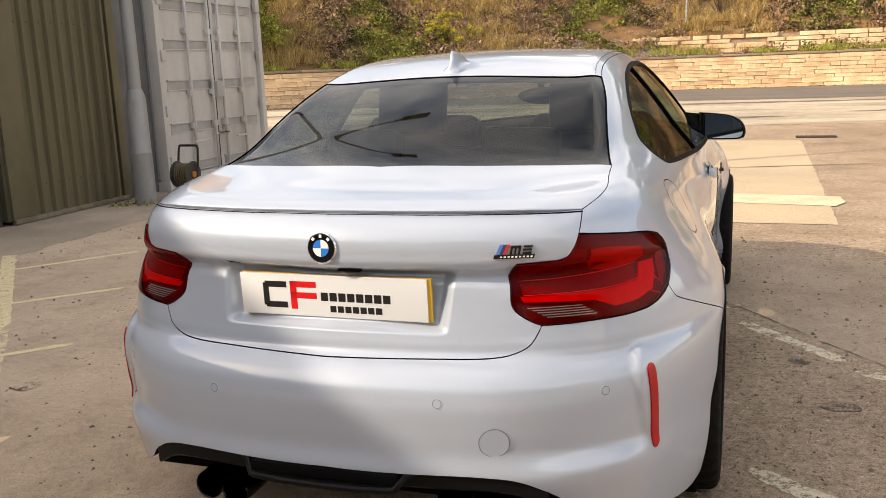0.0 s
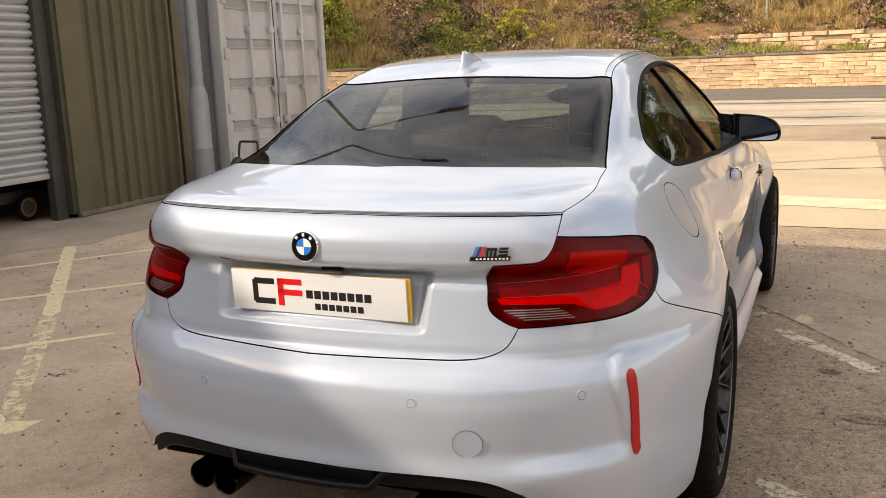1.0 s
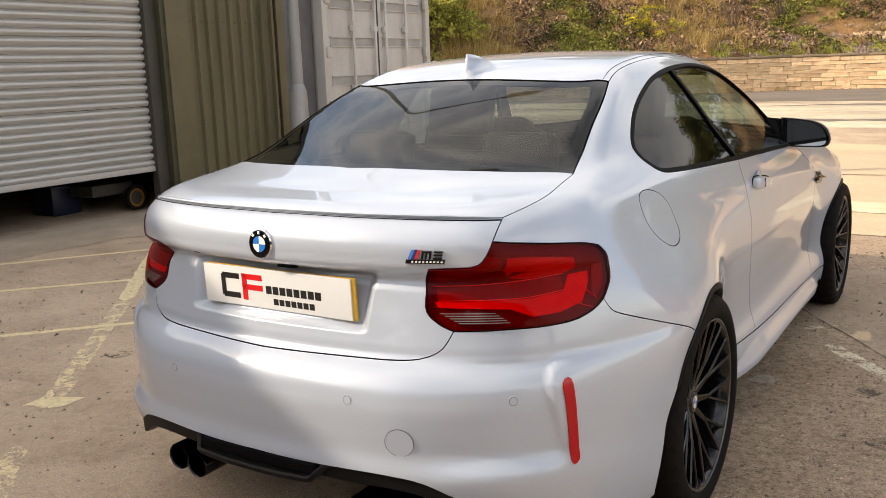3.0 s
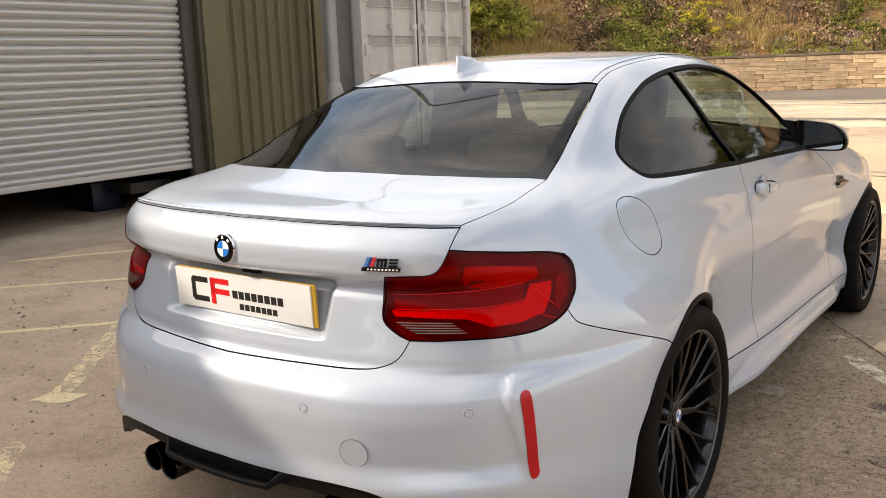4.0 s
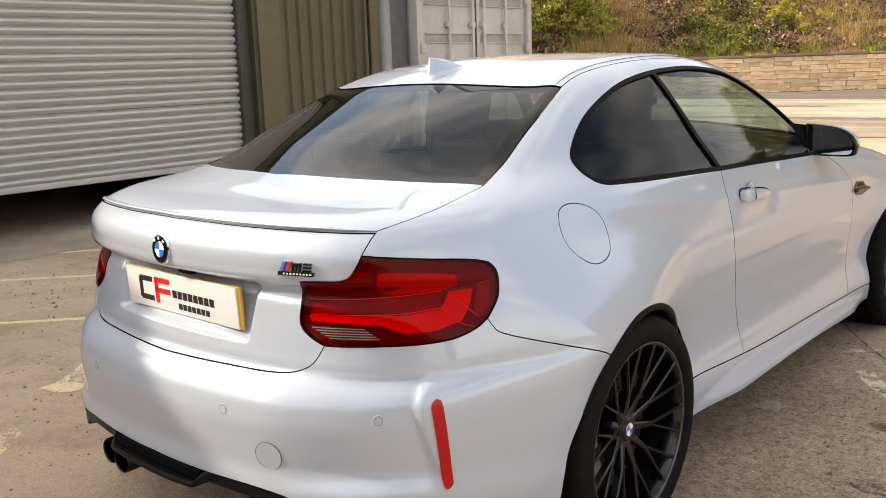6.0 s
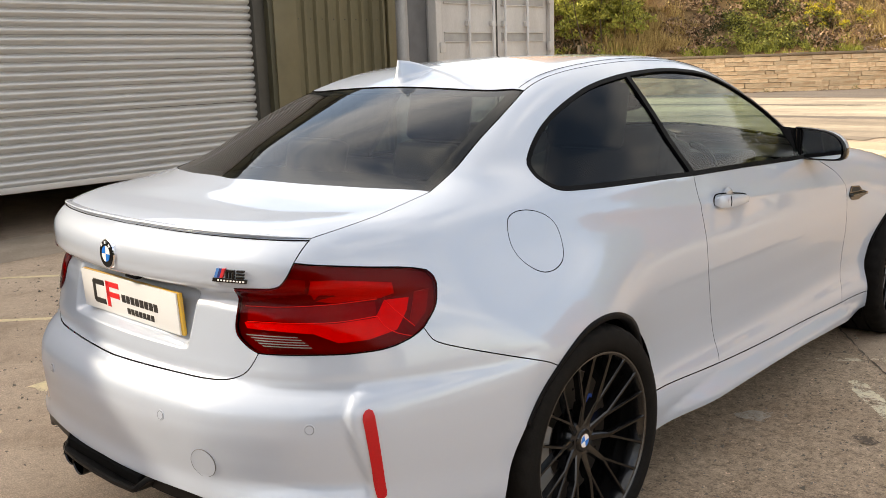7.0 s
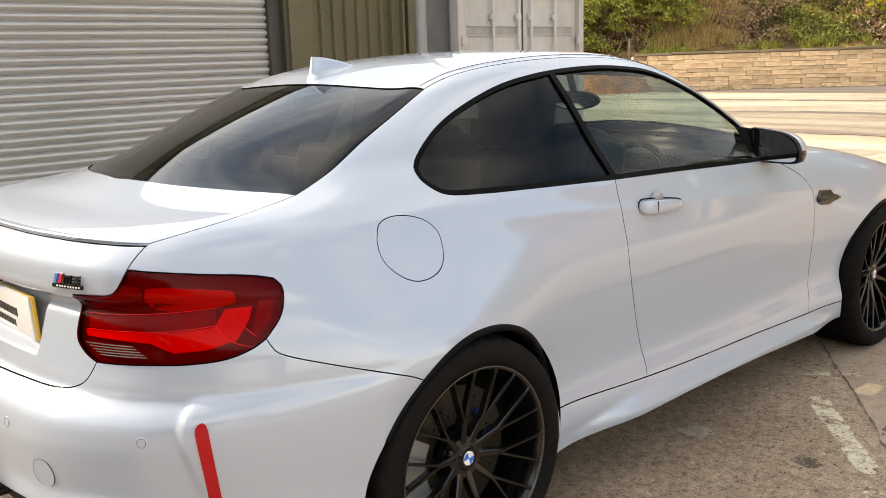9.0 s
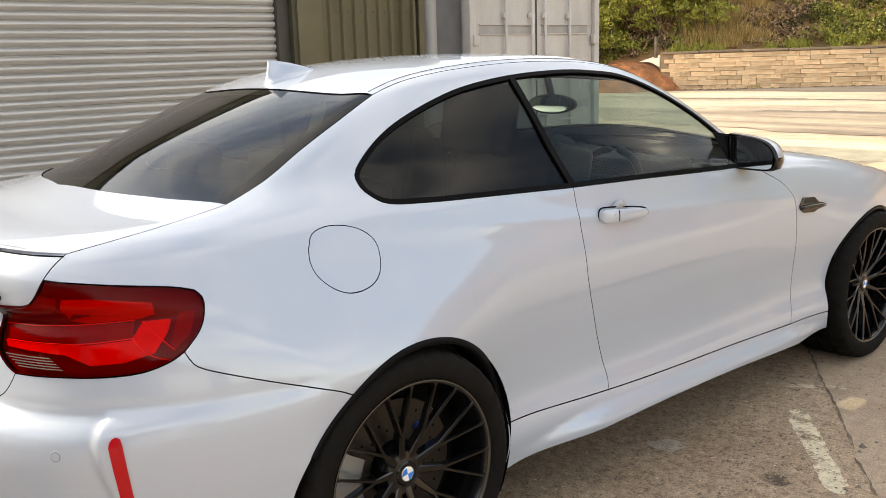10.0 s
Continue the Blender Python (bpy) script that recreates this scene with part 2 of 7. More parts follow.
def spl(pts, gap=0.012):
    """A smooth open curve through 3D points, in short even steps."""
    p = np.array(pts, float)
    if len(p) == 2:
        n = max(2, int(np.linalg.norm(p[1] - p[0]) / gap))
        return [p[0] + (p[1] - p[0]) * k / n for k in range(n + 1)]
    e = np.vstack([2 * p[0] - p[1], p, 2 * p[-1] - p[-2]])
    out = []
    for i in range(1, len(p)):
        a, b, c, d = e[i - 1:i + 3]
        n = max(2, int(np.linalg.norm(c - b) / gap))
        for k in range(n):
            t = k / n
            out.append(0.5 * (2 * b + (c - a) * t + (2 * a - 5 * b + 4 * c - d) * t * t + (3 * b - a - 3 * c + d) * t**3))
    out.append(p[-1])
    return out


def path(*parts):
    """Joins curves, which meet in corners."""
    out = []
    for q in parts:
        c = spl(q)
        out += c if not out or np.linalg.norm(np.array(out[-1]) - c[0]) > 1e-4 else c[1:]
    return out


def mirrored(half):
    """Closes a half outline that runs from the middle to the middle."""
    return list(half) + [np.array((-q[0], q[1], q[2])) for q in reversed(half) if abs(q[0]) > 1e-5]


def arc_yz(cy, cz, r, a0, a1, x=0.9, n=26):
    return [(x, cy + r * math.cos(radians(a0 + (a1 - a0) * k / n)), cz + r * math.sin(radians(a0 + (a1 - a0) * k / n))) for k in range(n + 1)]


def inside(poly, q):
    x, y = q[:, 0], q[:, 1]
    odd = np.zeros(len(q), bool)
    a, b = poly, np.roll(poly, -1, 0)
    for (x0, y0), (x1, y1) in zip(a, b):
        if y0 == y1:
            continue
        odd ^= ((y0 > y) != (y1 > y)) & (x < x0 + (y - y0) * (x1 - x0) / (y1 - y0))
    return odd


def inset(poly, g):
    d = np.roll(poly, -1, 0) - np.roll(poly, 1, 0)
    n = np.stack([-d[:, 1], d[:, 0]], 1) / (np.linalg.norm(d, axis=1)[:, None] + 1e-9)
    area = np.sum(poly[:, 0] * np.roll(poly[:, 1], -1) - np.roll(poly[:, 0], -1) * poly[:, 1])
    return poly + n * (g if area > 0 else -g)


def surface(outline, kind="uv", holes=(), gap=0.0012, grain=0.022, lift=0.0, form=None):
    """Points, normals, faces and rims of a trimmed piece of the form's surface."""
    pick = {"uv": to_uv, "top": lambda q: (q[0], q[1]), "front": lambda q: (q[0], q[2])}[kind]
    rays = {"uv": rays_uv, "top": rays_top, "front": rays_front}[kind]

    def flat(o):
        return np.array([pick(q) for q in o])

    outer = inset(flat(outline), gap)
    rims = [outer] + [flat(h) for h in holes]
    lo, hi = outer.min(0), outer.max(0)
    gx, gy = np.meshgrid(np.arange(lo[0], hi[0], grain), np.arange(lo[1], hi[1], grain * 0.866))
    gx = gx + (np.arange(gx.shape[0]) % 2)[:, None] * grain / 2
    q = np.stack([gx.ravel(), gy.ravel()], 1)
    keep = inside(outer, q)
    for h in rims[1:]:
        keep &= ~inside(h, q)
    q = q[keep]
    edge = np.vstack(rims)
    far = np.ones(len(q), bool)
    for k in range(0, len(edge), 200):
        far &= (np.linalg.norm(q[:, None] - edge[None, k:k + 200], axis=2) > grain * 0.45).all(1)
    q = q[far]
    allp = np.vstack([edge, q])
    edges, at = [], 0
    for h in rims:
        edges += [(at + i, at + (i + 1) % len(h)) for i in range(len(h))]
        at += len(h)
    co, _, faces, _, _, _ = delaunay_2d_cdt([Vector(w) for w in allp], edges, [], 1, 1e-7)
    co = np.array([tuple(c) for c in co])
    faces = [tuple(f) for f in faces]
    mid = np.array([co[list(f)].mean(0) for f in faces])
    ok = inside(outer, mid)
    for h in rims[1:]:
        ok &= ~inside(h, mid)
    faces = [f for f, k in zip(faces, ok) if k]
    pts = solve(*rays(co), f=form)
    nor = gradient(pts, f=form)
    pts = pts + nor * lift
    a, b, c = (pts[[f[i] for f in faces]] for i in range(3))
    flip = np.einsum("ij,ij->i", np.cross(b - a, c - a), nor[[f[0] for f in faces]]) < 0
    faces = [tuple(reversed(f)) if w else f for f, w in zip(faces, flip)]
    return pts, nor, faces


def link(name, verts, faces, mats, parent=None, label="", normals=None, index=None, smooth=True):
    me = bpy.data.meshes.new(name)
    me.from_pydata([tuple(map(float, v)) for v in verts], [], [tuple(map(int, f)) for f in faces])
    for m in mats if isinstance(mats, (list, tuple)) else [mats]:
        me.materials.append(m)
    if index is not None:
        me.polygons.foreach_set("material_index", np.array(index, np.int32))
    me.polygons.foreach_set("use_smooth", np.full(len(me.polygons), bool(smooth)))
    me.update()
    if normals is not None:
        me.normals_split_custom_set_from_vertices([tuple(map(float, n)) for n in normals])
    ob = new(name, me)
    if parent:
        ob.parent = parent
    if label:
        tagged(ob, label)
    return ob


def panel(name, outline, material, parent, kind="uv", holes=(), gap=0.0012, grain=0.022, lift=0.0, depth=0.014, rim=None, label="", mirror=False, form=None):
    """A sheet cut from the form, with its edge turned in. mirror: its twin on the other side too."""
    pts, nor, faces = surface(outline, kind, holes, gap, grain, lift, form)
    n0 = len(pts)
    count = {}
    for f in faces:
        for i in range(3):
            count[(f[i], f[(i + 1) % 3])] = 1
    rimedges = [e for e in count if (e[1], e[0]) not in count]
    idx, order = {}, []
    for e in rimedges:
        for v in e:
            if v not in idx:
                idx[v] = len(order)
                order.append(v)
    o = np.array(order)
    tang = np.zeros((len(o), 3))
    for a, b in rimedges:
        d = pts[b] - pts[a]
        tang[idx[a]] += d
        tang[idx[b]] += d
    out = np.cross(tang, nor[o])
    out /= np.linalg.norm(out, axis=1)[:, None] + 1e-9
    verts = np.vstack([pts, pts[o], pts[o] - nor[o] * depth])
    norm = np.vstack([nor, out, out])
    k = len(o)
    quads = [(n0 + idx[b], n0 + idx[a], n0 + k + idx[a], n0 + k + idx[b]) for a, b in rimedges]
    index = [0] * len(faces) + [1] * len(quads)
    mats = [material, rim or M_GAP]
    ob = link(name, verts, faces + quads, mats, parent, label, norm, index)
    if mirror:
        flipm = np.array([-1, 1, 1])
        link(name, verts * flipm, [tuple(reversed(f)) for f in faces + quads], mats, parent, label, norm * flipm, index)
    return ob


def tube(name, pts, radius, material, parent=None, label="", sides=8, closed=False, flatten=1.0):
    """A rod along a line of points."""
    p = np.array(pts, float)
    t = np.gradient(p, axis=0) if not closed else np.roll(p, -1, 0) - np.roll(p, 1, 0)
    t /= np.linalg.norm(t, axis=1)[:, None] + 1e-12
    ref = np.array([0, 0, 1.0]) if abs(t[0][2]) < 0.9 else np.array([1.0, 0, 0])
    a = np.cross(t, ref)
    a /= np.linalg.norm(a, axis=1)[:, None] + 1e-12
    b = np.cross(t, a)
    r = np.broadcast_to(np.asarray(radius, float), (len(p),))
    verts = []
    for i in range(len(p)):
        for k in range(sides):
            w = 2 * math.pi * k / sides
            verts.append(p[i] + r[i] * (math.cos(w) * a[i] + flatten * math.sin(w) * b[i]))
    faces = []
    n = len(p)
    for i in range(n if closed else n - 1):
        j = (i + 1) % n
        for k in range(sides):
            m = (k + 1) % sides
            faces.append((i * sides + k, i * sides + m, j * sides + m, j * sides + k))
    if not closed:
        faces += [tuple(range(sides - 1, -1, -1)), tuple((n - 1) * sides + k for k in range(sides))]
    return link(name, verts, faces, material, parent, label)


def lathe(name, profile, material, parent=None, label="", axis="x", at=(0, 0, 0), sides=64, closed=False):
    """A ring or disc turned round an axis; the profile is pairs of (along, radius)."""
    verts, faces = [], []
    n = len(profile)
    for k in range(sides):
        w = 2 * math.pi * k / sides
        for h, r in profile:
            c, s = r * math.cos(w), r * math.sin(w)
            q = (h, c, s) if axis == "x" else (c, h, s) if axis == "y" else (c, s, h)
            verts.append((q[0] + at[0], q[1] + at[1], q[2] + at[2]))
    for k in range(sides):
        m = (k + 1) % sides
        for i in range(n if closed else n - 1):
            j = (i + 1) % n
            faces.append((k * n + i, k * n + j, m * n + j, m * n + i))
    ob = link(name, verts, faces, material, parent, label)
    bm = bmesh.new()
    bm.from_mesh(ob.data)
    bmesh.ops.recalc_face_normals(bm, faces=bm.faces)
    bm.to_mesh(ob.data)
    bm.free()
    ob.data.set_sharp_from_angle(angle=radians(40))
    return ob


def block(name, size, at, material, parent=None, label="", bevel=0.004, turn=(0, 0, 0), segments=2):
    """A box with rounded edges."""
    bm = bmesh.new()
    bmesh.ops.create_cube(bm, size=1)
    bmesh.ops.scale(bm, vec=size, verts=bm.verts)
    if bevel:
        bmesh.ops.bevel(bm, geom=bm.edges[:] , offset=min(bevel, min(size) * 0.45), segments=segments, affect="EDGES", profile=0.6)
    bmesh.ops.transform(bm, matrix=pose(*at, *turn), verts=bm.verts)
    return part(name, bm, material, parent, label)


def part(name, bm, material, parent=None, label="", smooth=True):
    me = bpy.data.meshes.new(name)
    bm.to_mesh(me)
    bm.free()
    me.materials.append(material)
    me.polygons.foreach_set("use_smooth", np.full(len(me.polygons), smooth))
    if smooth:
        me.set_sharp_from_angle(angle=radians(35))
    ob = new(name, me)
    if parent:
        ob.parent = parent
    if label:
        tagged(ob, label)
    return ob


def empty(name, label, category, group="", at=(0, 0, 0)):
    ob = new(name)
    ob.location = at
    return tagged(ob, label, category, group)

# ---- the car ----
car = empty("car", "pearl white two-door sports coupe parked on worn asphalt", "car")

# shared seam lines (right-hand half)
LIP = [(0, -0.868, 1.024), (0.25, -0.855, 1.024), (0.45, -0.815, 1.021), (0.56, -0.766, 1.016), (0.612, -0.712, 1.010)]
LID_EDGE = [(0.612, -0.712, 1.010), (0.604, -0.738, 0.98), (0.600, -0.757, 0.955), (0.594, -0.776, 0.924), (0.583, -0.790, 0.905), (0.560, -0.800, 0.897)]
LID_FOLD = [(0.560, -0.800, 0.897), (0.46, -0.825, 0.889)]
LAMP_IN = [(0.46, -0.825, 0.889), (0.447, -0.815, 0.837), (0.449, -0.825, 0.797), (0.463, -0.831, 0.775), (0.497, -0.828, 0.753), (0.524, -0.820, 0.741)]
LID_BOT = [(0.524, -0.820, 0.741), (0.512, -0.833, 0.712), (0.494, -0.846, 0.690), (0.455, -0.862, 0.674), (0.39, -0.878, 0.668), (0.25, -0.90, 0.666), (0, -0.913, 0.662)]
LAMP_TOP = [(0.600, -0.757, 0.955), (0.632, -0.726, 0.949), (0.693, -0.635, 0.936), (0.736, -0.537, 0.922), (0.757, -0.49, 0.910)]
LAMP_OUT = [(0.757, -0.49, 0.910), (0.770, -0.478, 0.893), (0.780, -0.481, 0.866), (0.793, -0.499, 0.83), (0.806, -0.545, 0.787)]
LAMP_BOT = [(0.524, -0.820, 0.741), (0.578, -0.797, 0.742), (0.647, -0.755, 0.744), (0.713, -0.69, 0.745), (0.766, -0.63, 0.751), (0.797, -0.580, 0.768), (0.806, -0.545, 0.787)]
BUMPER_TOP = [(0.806, -0.545, 0.787), (0.823, -0.533, 0.759), (0.836, -0.51, 0.744), (0.857, -0.45, 0.721), (0.883, -0.353, 0.687), (0.915, -0.24, 0.648), (0.923, -0.193, 0.6253)]
ARCH_R = (0.03, 0.34, 0.362)
ARCH_F = (2.69, 0.33, 0.368)
ARCH_HI = arc_yz(*ARCH_R, 128, 0)


def arch_out(deg):
    """How far the opening widens behind the wheel, towards the ground."""
    return 0.075 * max(0.0, min(1.0, (deg - 128) / 72)) ** 1.6


ARCH_LO = [(0.9, ARCH_R[0] + (ARCH_R[2] + arch_out(q)) * math.cos(radians(q)), ARCH_R[1] + (ARCH_R[2] + arch_out(q)) * math.sin(radians(q))) for q in range(128, 201, 3)]
BUMPER_LOW = [ARCH_LO[-1], (0.85, -0.45, 0.19), (0.80, -0.62, 0.20), (0.72, -0.77, 0.225), (0.64, -0.855, 0.272), (0.585, -0.893, 0.322), (0.54, -0.908, 0.354),
              (0.49, -0.923, 0.380), (0.425, -0.939, 0.392), (0.3, -0.96, 0.396), (0, -0.979, 0.396)]
DECK_SEAM = [(0.612, -0.712, 1.010), (0.624, -0.62, 1.02), (0.630, -0.525, 1.033), (0.626, -0.428, 1.05), (0.622, -0.326, 1.068)]
GLASS_SIDE = [(0.622, -0.326, 1.068), (0.597, -0.2, 1.112), (0.572, -0.066, 1.18), (0.548, 0.076, 1.246), (0.516, 0.214, 1.307)]
GLASS_LOW = [(0.622, -0.326, 1.068), (0.55, -0.365, 1.072), (0.44, -0.418, 1.078), (0.25, -0.48, 1.083), (0, -0.515, 1.083)]
GLASS_TOP = [(0.516, 0.214, 1.307), (0.42, 0.166, 1.315), (0.25, 0.145, 1.322), (0, 0.140, 1.327)]
DITCH = [(0.516, 0.214, 1.307), (0.506, 0.33, 1.345), (0.502, 0.55, 1.375), (0.502, 0.9, 1.392), (0.512, 1.25, 1.37), (0.535, 1.45, 1.32)]
SCREEN_SIDE = [(0.535, 1.45, 1.32), (0.60, 1.66, 1.17), (0.67, 1.90, 1.0)]
SILL_TOP = [(0.872, 0.391, 0.349), (0.862, 0.641, 0.341), (0.867, 0.85, 0.332)]
SILL_TOP_F = [(0.867, 0.85, 0.332), (0.87, 1.228, 0.320), (0.866, 1.598, 0.312), (0.865, 2.02, 0.296)]
DOOR_REAR = [(0.867, 0.85, 0.332), (0.853, 0.857, 0.38), (0.844, 0.84, 0.446), (0.85, 0.805, 0.551), (0.858, 0.778, 0.631), (0.87, 0.752, 0.72), (0.86, 0.742, 0.82),
             (0.838, 0.74, 0.92), (0.803, 0.747, 1.001)]
DLO_LOW = [(0.803, 0.747, 1.001), (0.778, 0.379, 1.014), (0.76, 0.206, 1.020), (0.742, 0.084, 1.030), (0.711, 0.040, 1.055), (0.682, 0.028, 1.085), (0.654, 0.044, 1.119), (0.623, 0.127, 1.179),
           (0.598, 0.227, 1.228), (0.573, 0.376, 1.278), (0.552, 0.531, 1.313), (0.536, 0.745, 1.337), (0.530, 0.964, 1.345), (0.534, 1.135, 1.339), (0.545, 1.315, 1.312),
           (0.595, 1.511, 1.225), (0.672, 1.690, 1.105), (0.735, 1.78, 0.985)]
DLO_LOW_F = [(0.803, 0.747, 1.001), (0.81, 1.065, 0.992), (0.80, 1.499, 0.972), (0.77, 1.78, 0.955)]
DOOR_FRONT = [(0.865, 2.02, 0.296), (0.842, 2.058, 0.42), (0.85, 2.061, 0.579), (0.867, 2.045, 0.701), (0.868, 2.02, 0.81), (0.84, 1.95, 0.89), (0.77, 1.78, 0.955)]



def snap(curve):
    """Brings a seam line onto the form."""
    return [tuple(q) for q in solve(*rays_uv(np.array([to_uv(p) for p in spl(curve, 0.05)])))]


LIP, DECK_SEAM, GLASS_SIDE, DITCH, SCREEN_SIDE = (snap(c) for c in (LIP, DECK_SEAM, GLASS_SIDE, DITCH, SCREEN_SIDE))
GLASS_LOW[0], GLASS_TOP[0] = GLASS_SIDE[0], GLASS_SIDE[-1]
LID_EDGE[0] = LIP[-1]
TRAY = mirrored(path([(0, -0.87, 0.879), (0.335, -0.85, 0.879)], [(0.335, -0.85, 0.879), (0.318, -0.88, 0.716)], [(0.318, -0.88, 0.716), (0, -0.9, 0.712)]))


def recessed(x, y, z):
    """The form with the plate's shallow recess pressed in."""
    a = np.abs(x)
    w = 0.298 + 0.09 * (z - 0.8)
    m = step((w + 0.020 - a) / 0.042) * step((z - 0.720) / 0.020) * step((0.875 - z) / 0.012)
    return body_f(x, y, z) + 0.030 * m



boot = panel("boot_lid", mirrored(path(LIP, LID_EDGE, LID_FOLD, LAMP_IN, LID_BOT)), M_PAINT, car, grain=0.011, holes=[TRAY])
panel("plate_recess", TRAY, M_PAINT, boot, gap=0.0, grain=0.0045, depth=0.01, form=recessed)
panel("lid_top", mirrored(path(list(reversed(GLASS_LOW)), list(reversed(DECK_SEAM)), list(reversed(LIP)))), M_PAINT, boot, kind="top", grain=0.03, gap=0.0004)
bumper = panel("rear_bumper", mirrored(path(list(reversed(LID_BOT)), LAMP_BOT, BUMPER_TOP, ARCH_LO, BUMPER_LOW)), M_PAINT, car, grain=0.0095, depth=0.02)
FUEL = [(0.764, -0.193, 0.955), (0.75, -0.172, 0.986), (0.744, -0.13, 0.999), (0.752, -0.075, 0.996), (0.77, -0.025, 0.978), (0.793, 0.002, 0.945), (0.821, -0.005, 0.898),
        (0.842, -0.034, 0.863), (0.85, -0.079, 0.846), (0.845, -0.127, 0.845), (0.83, -0.165, 0.862), (0.804, -0.194, 0.893), (0.783, -0.201, 0.927), (0.764, -0.193, 0.955)]
QUARTER = path(LAMP_TOP, LAMP_OUT, BUMPER_TOP, ARCH_HI, SILL_TOP, DOOR_REAR, DLO_LOW, [(0.735, 1.78, 0.985), (0.67, 1.90, 1.0)],
               list(reversed(SCREEN_SIDE)), list(reversed(DITCH)), list(reversed(GLASS_SIDE)), list(reversed(DECK_SEAM)), LID_EDGE[:3])[:-1]
panel("quarter_panel", QUARTER, M_PAINT, car, holes=[spl(FUEL)[:-1]], grain=0.013, mirror=True)
flap = panel("fuel_flap", spl(FUEL)[:-1], M_PAINT, car, grain=0.02, gap=0.0022)
DOOR = path(list(reversed(DOOR_REAR)), SILL_TOP_F, DOOR_FRONT, list(reversed(DLO_LOW_F)))[:-1]
panel("door", DOOR, M_PAINT, car, grain=0.0095, mirror=True)
SILL_END = [(0.86, 0.375, 0.204), (0.87, 0.50, 0.213), (0.89, 0.776, 0.227), (0.89, 1.096, 0.238), (0.89, 1.466, 0.234), (0.88, 1.9, 0.219), (0.86, 2.345, 0.206)]
SILL = path(SILL_TOP + SILL_TOP_F[1:], [(0.865, 2.02, 0.296), (0.868, 2.322, 0.29)], [(0.868, 2.322, 0.29), (0.86, 2.345, 0.206)], list(reversed(SILL_END)) , [(0.86, 0.375, 0.204), (0.872, 0.391, 0.349)])[:-1]
panel("sill", SILL, M_PAINT, car, grain=0.009, depth=0.05, mirror=True)
FENDER_TOP = [tuple(q) for q in solve(*rays_top(np.array([(q[0], q[1]) for q in spl([(0.67, 1.90, 0), (0.70, 2.3, 0), (0.70, 2.8, 0), (0.64, 3.2, 0)], 0.1)])))]
FENDER = path(DOOR_FRONT, [(0.77, 1.78, 0.955), (0.735, 1.78, 0.985), FENDER_TOP[0]], FENDER_TOP,
              [FENDER_TOP[-1], (0.72, 3.2, 0.45)], [(0.72, 3.2, 0.45), (0.8, 3.03, 0.2)], arc_yz(*ARCH_F, -22, 186), [(0.868, 2.322, 0.29), (0.865, 2.02, 0.296)])[:-1]
panel("front_fender", FENDER, M_PAINT, car, grain=0.03, mirror=True)
HOOD = [(0, 1.98, 0), (0.4, 1.96, 0), (0.67, 1.90, 0)], [(0.67, 1.90, 0), (0.70, 2.3, 0), (0.70, 2.8, 0), (0.64, 3.2, 0)], [(0.64, 3.2, 0), (0.4, 3.3, 0), (0, 3.33, 0)]
panel("bonnet", mirrored(path(*HOOD)), M_PAINT, car, kind="top", grain=0.04)
panel("front_bumper", mirrored(path([(0, 3.33, 0.76), (0.4, 3.3, 0.76), (0.64, 3.2, 0.77)], [(0.64, 3.2, 0.77), (0.72, 3.2, 0.45)], [(0.72, 3.2, 0.45), (0.8, 3.03, 0.2)], [(0.8, 3.03, 0.2), (0.5, 3.4, 0.2), (0, 3.46, 0.2)])), M_PAINT, car, kind="front", grain=0.04)
panel("roof", mirrored(path(list(reversed(GLASS_TOP)), DITCH, [(0.535, 1.45, 1.32), (0.3, 1.5, 1.33), (0, 1.52, 1.33)])), M_PAINT, car, kind="top", grain=0.03)

# glass
M_TINT = glass("tinted_glass", (0.14, 0.175, 0.18), 0.5, 0.045)
M_REARGLASS = glass("smoked_glass", (0.34, 0.36, 0.34), 0.85, 0.04)
M_GLASS = glass("green_glass", (0.60, 0.70, 0.66), 0.7, 0.038)
rear_window = panel("rear_window", mirrored(path(list(reversed(GLASS_TOP)), list(reversed(GLASS_SIDE)), GLASS_LOW)), M_REARGLASS, car, kind="top", grain=0.03, gap=0.003, depth=0.004, lift=-0.003, label="dark tinted rear window")
panel("windscreen", mirrored(path([(0, 1.52, 1.33), (0.3, 1.5, 1.33), (0.535, 1.45, 1.32)], SCREEN_SIDE, [(0.67, 1.90, 0), (0.4, 1.96, 0), (0, 1.98, 0)])), M_GLASS, car, kind="top", grain=0.05, depth=0.004, lift=-0.003)


QG = path(DLO_LOW[:12], [DLO_LOW[11], (0.665, 0.745, 1.187), DLO_LOW[0]])[:-1]
DG = path(DLO_LOW_F, [DLO_LOW_F[-1], DLO_LOW[-1]], list(reversed(DLO_LOW[11:])), [DLO_LOW[11], (0.665, 0.745, 1.187), DLO_LOW[0]])[:-1]
panel("quarter_window", QG, M_TINT, car, gap=0.009, depth=0.004, lift=-0.006, label="dark tinted quarter window", mirror=True)
panel("door_window", DG, M_GLASS, car, gap=0.009, depth=0.004, lift=-0.006, mirror=True)


def shrunk(outline, g):
    return inset(np.array([to_uv(q) for q in outline]), g)


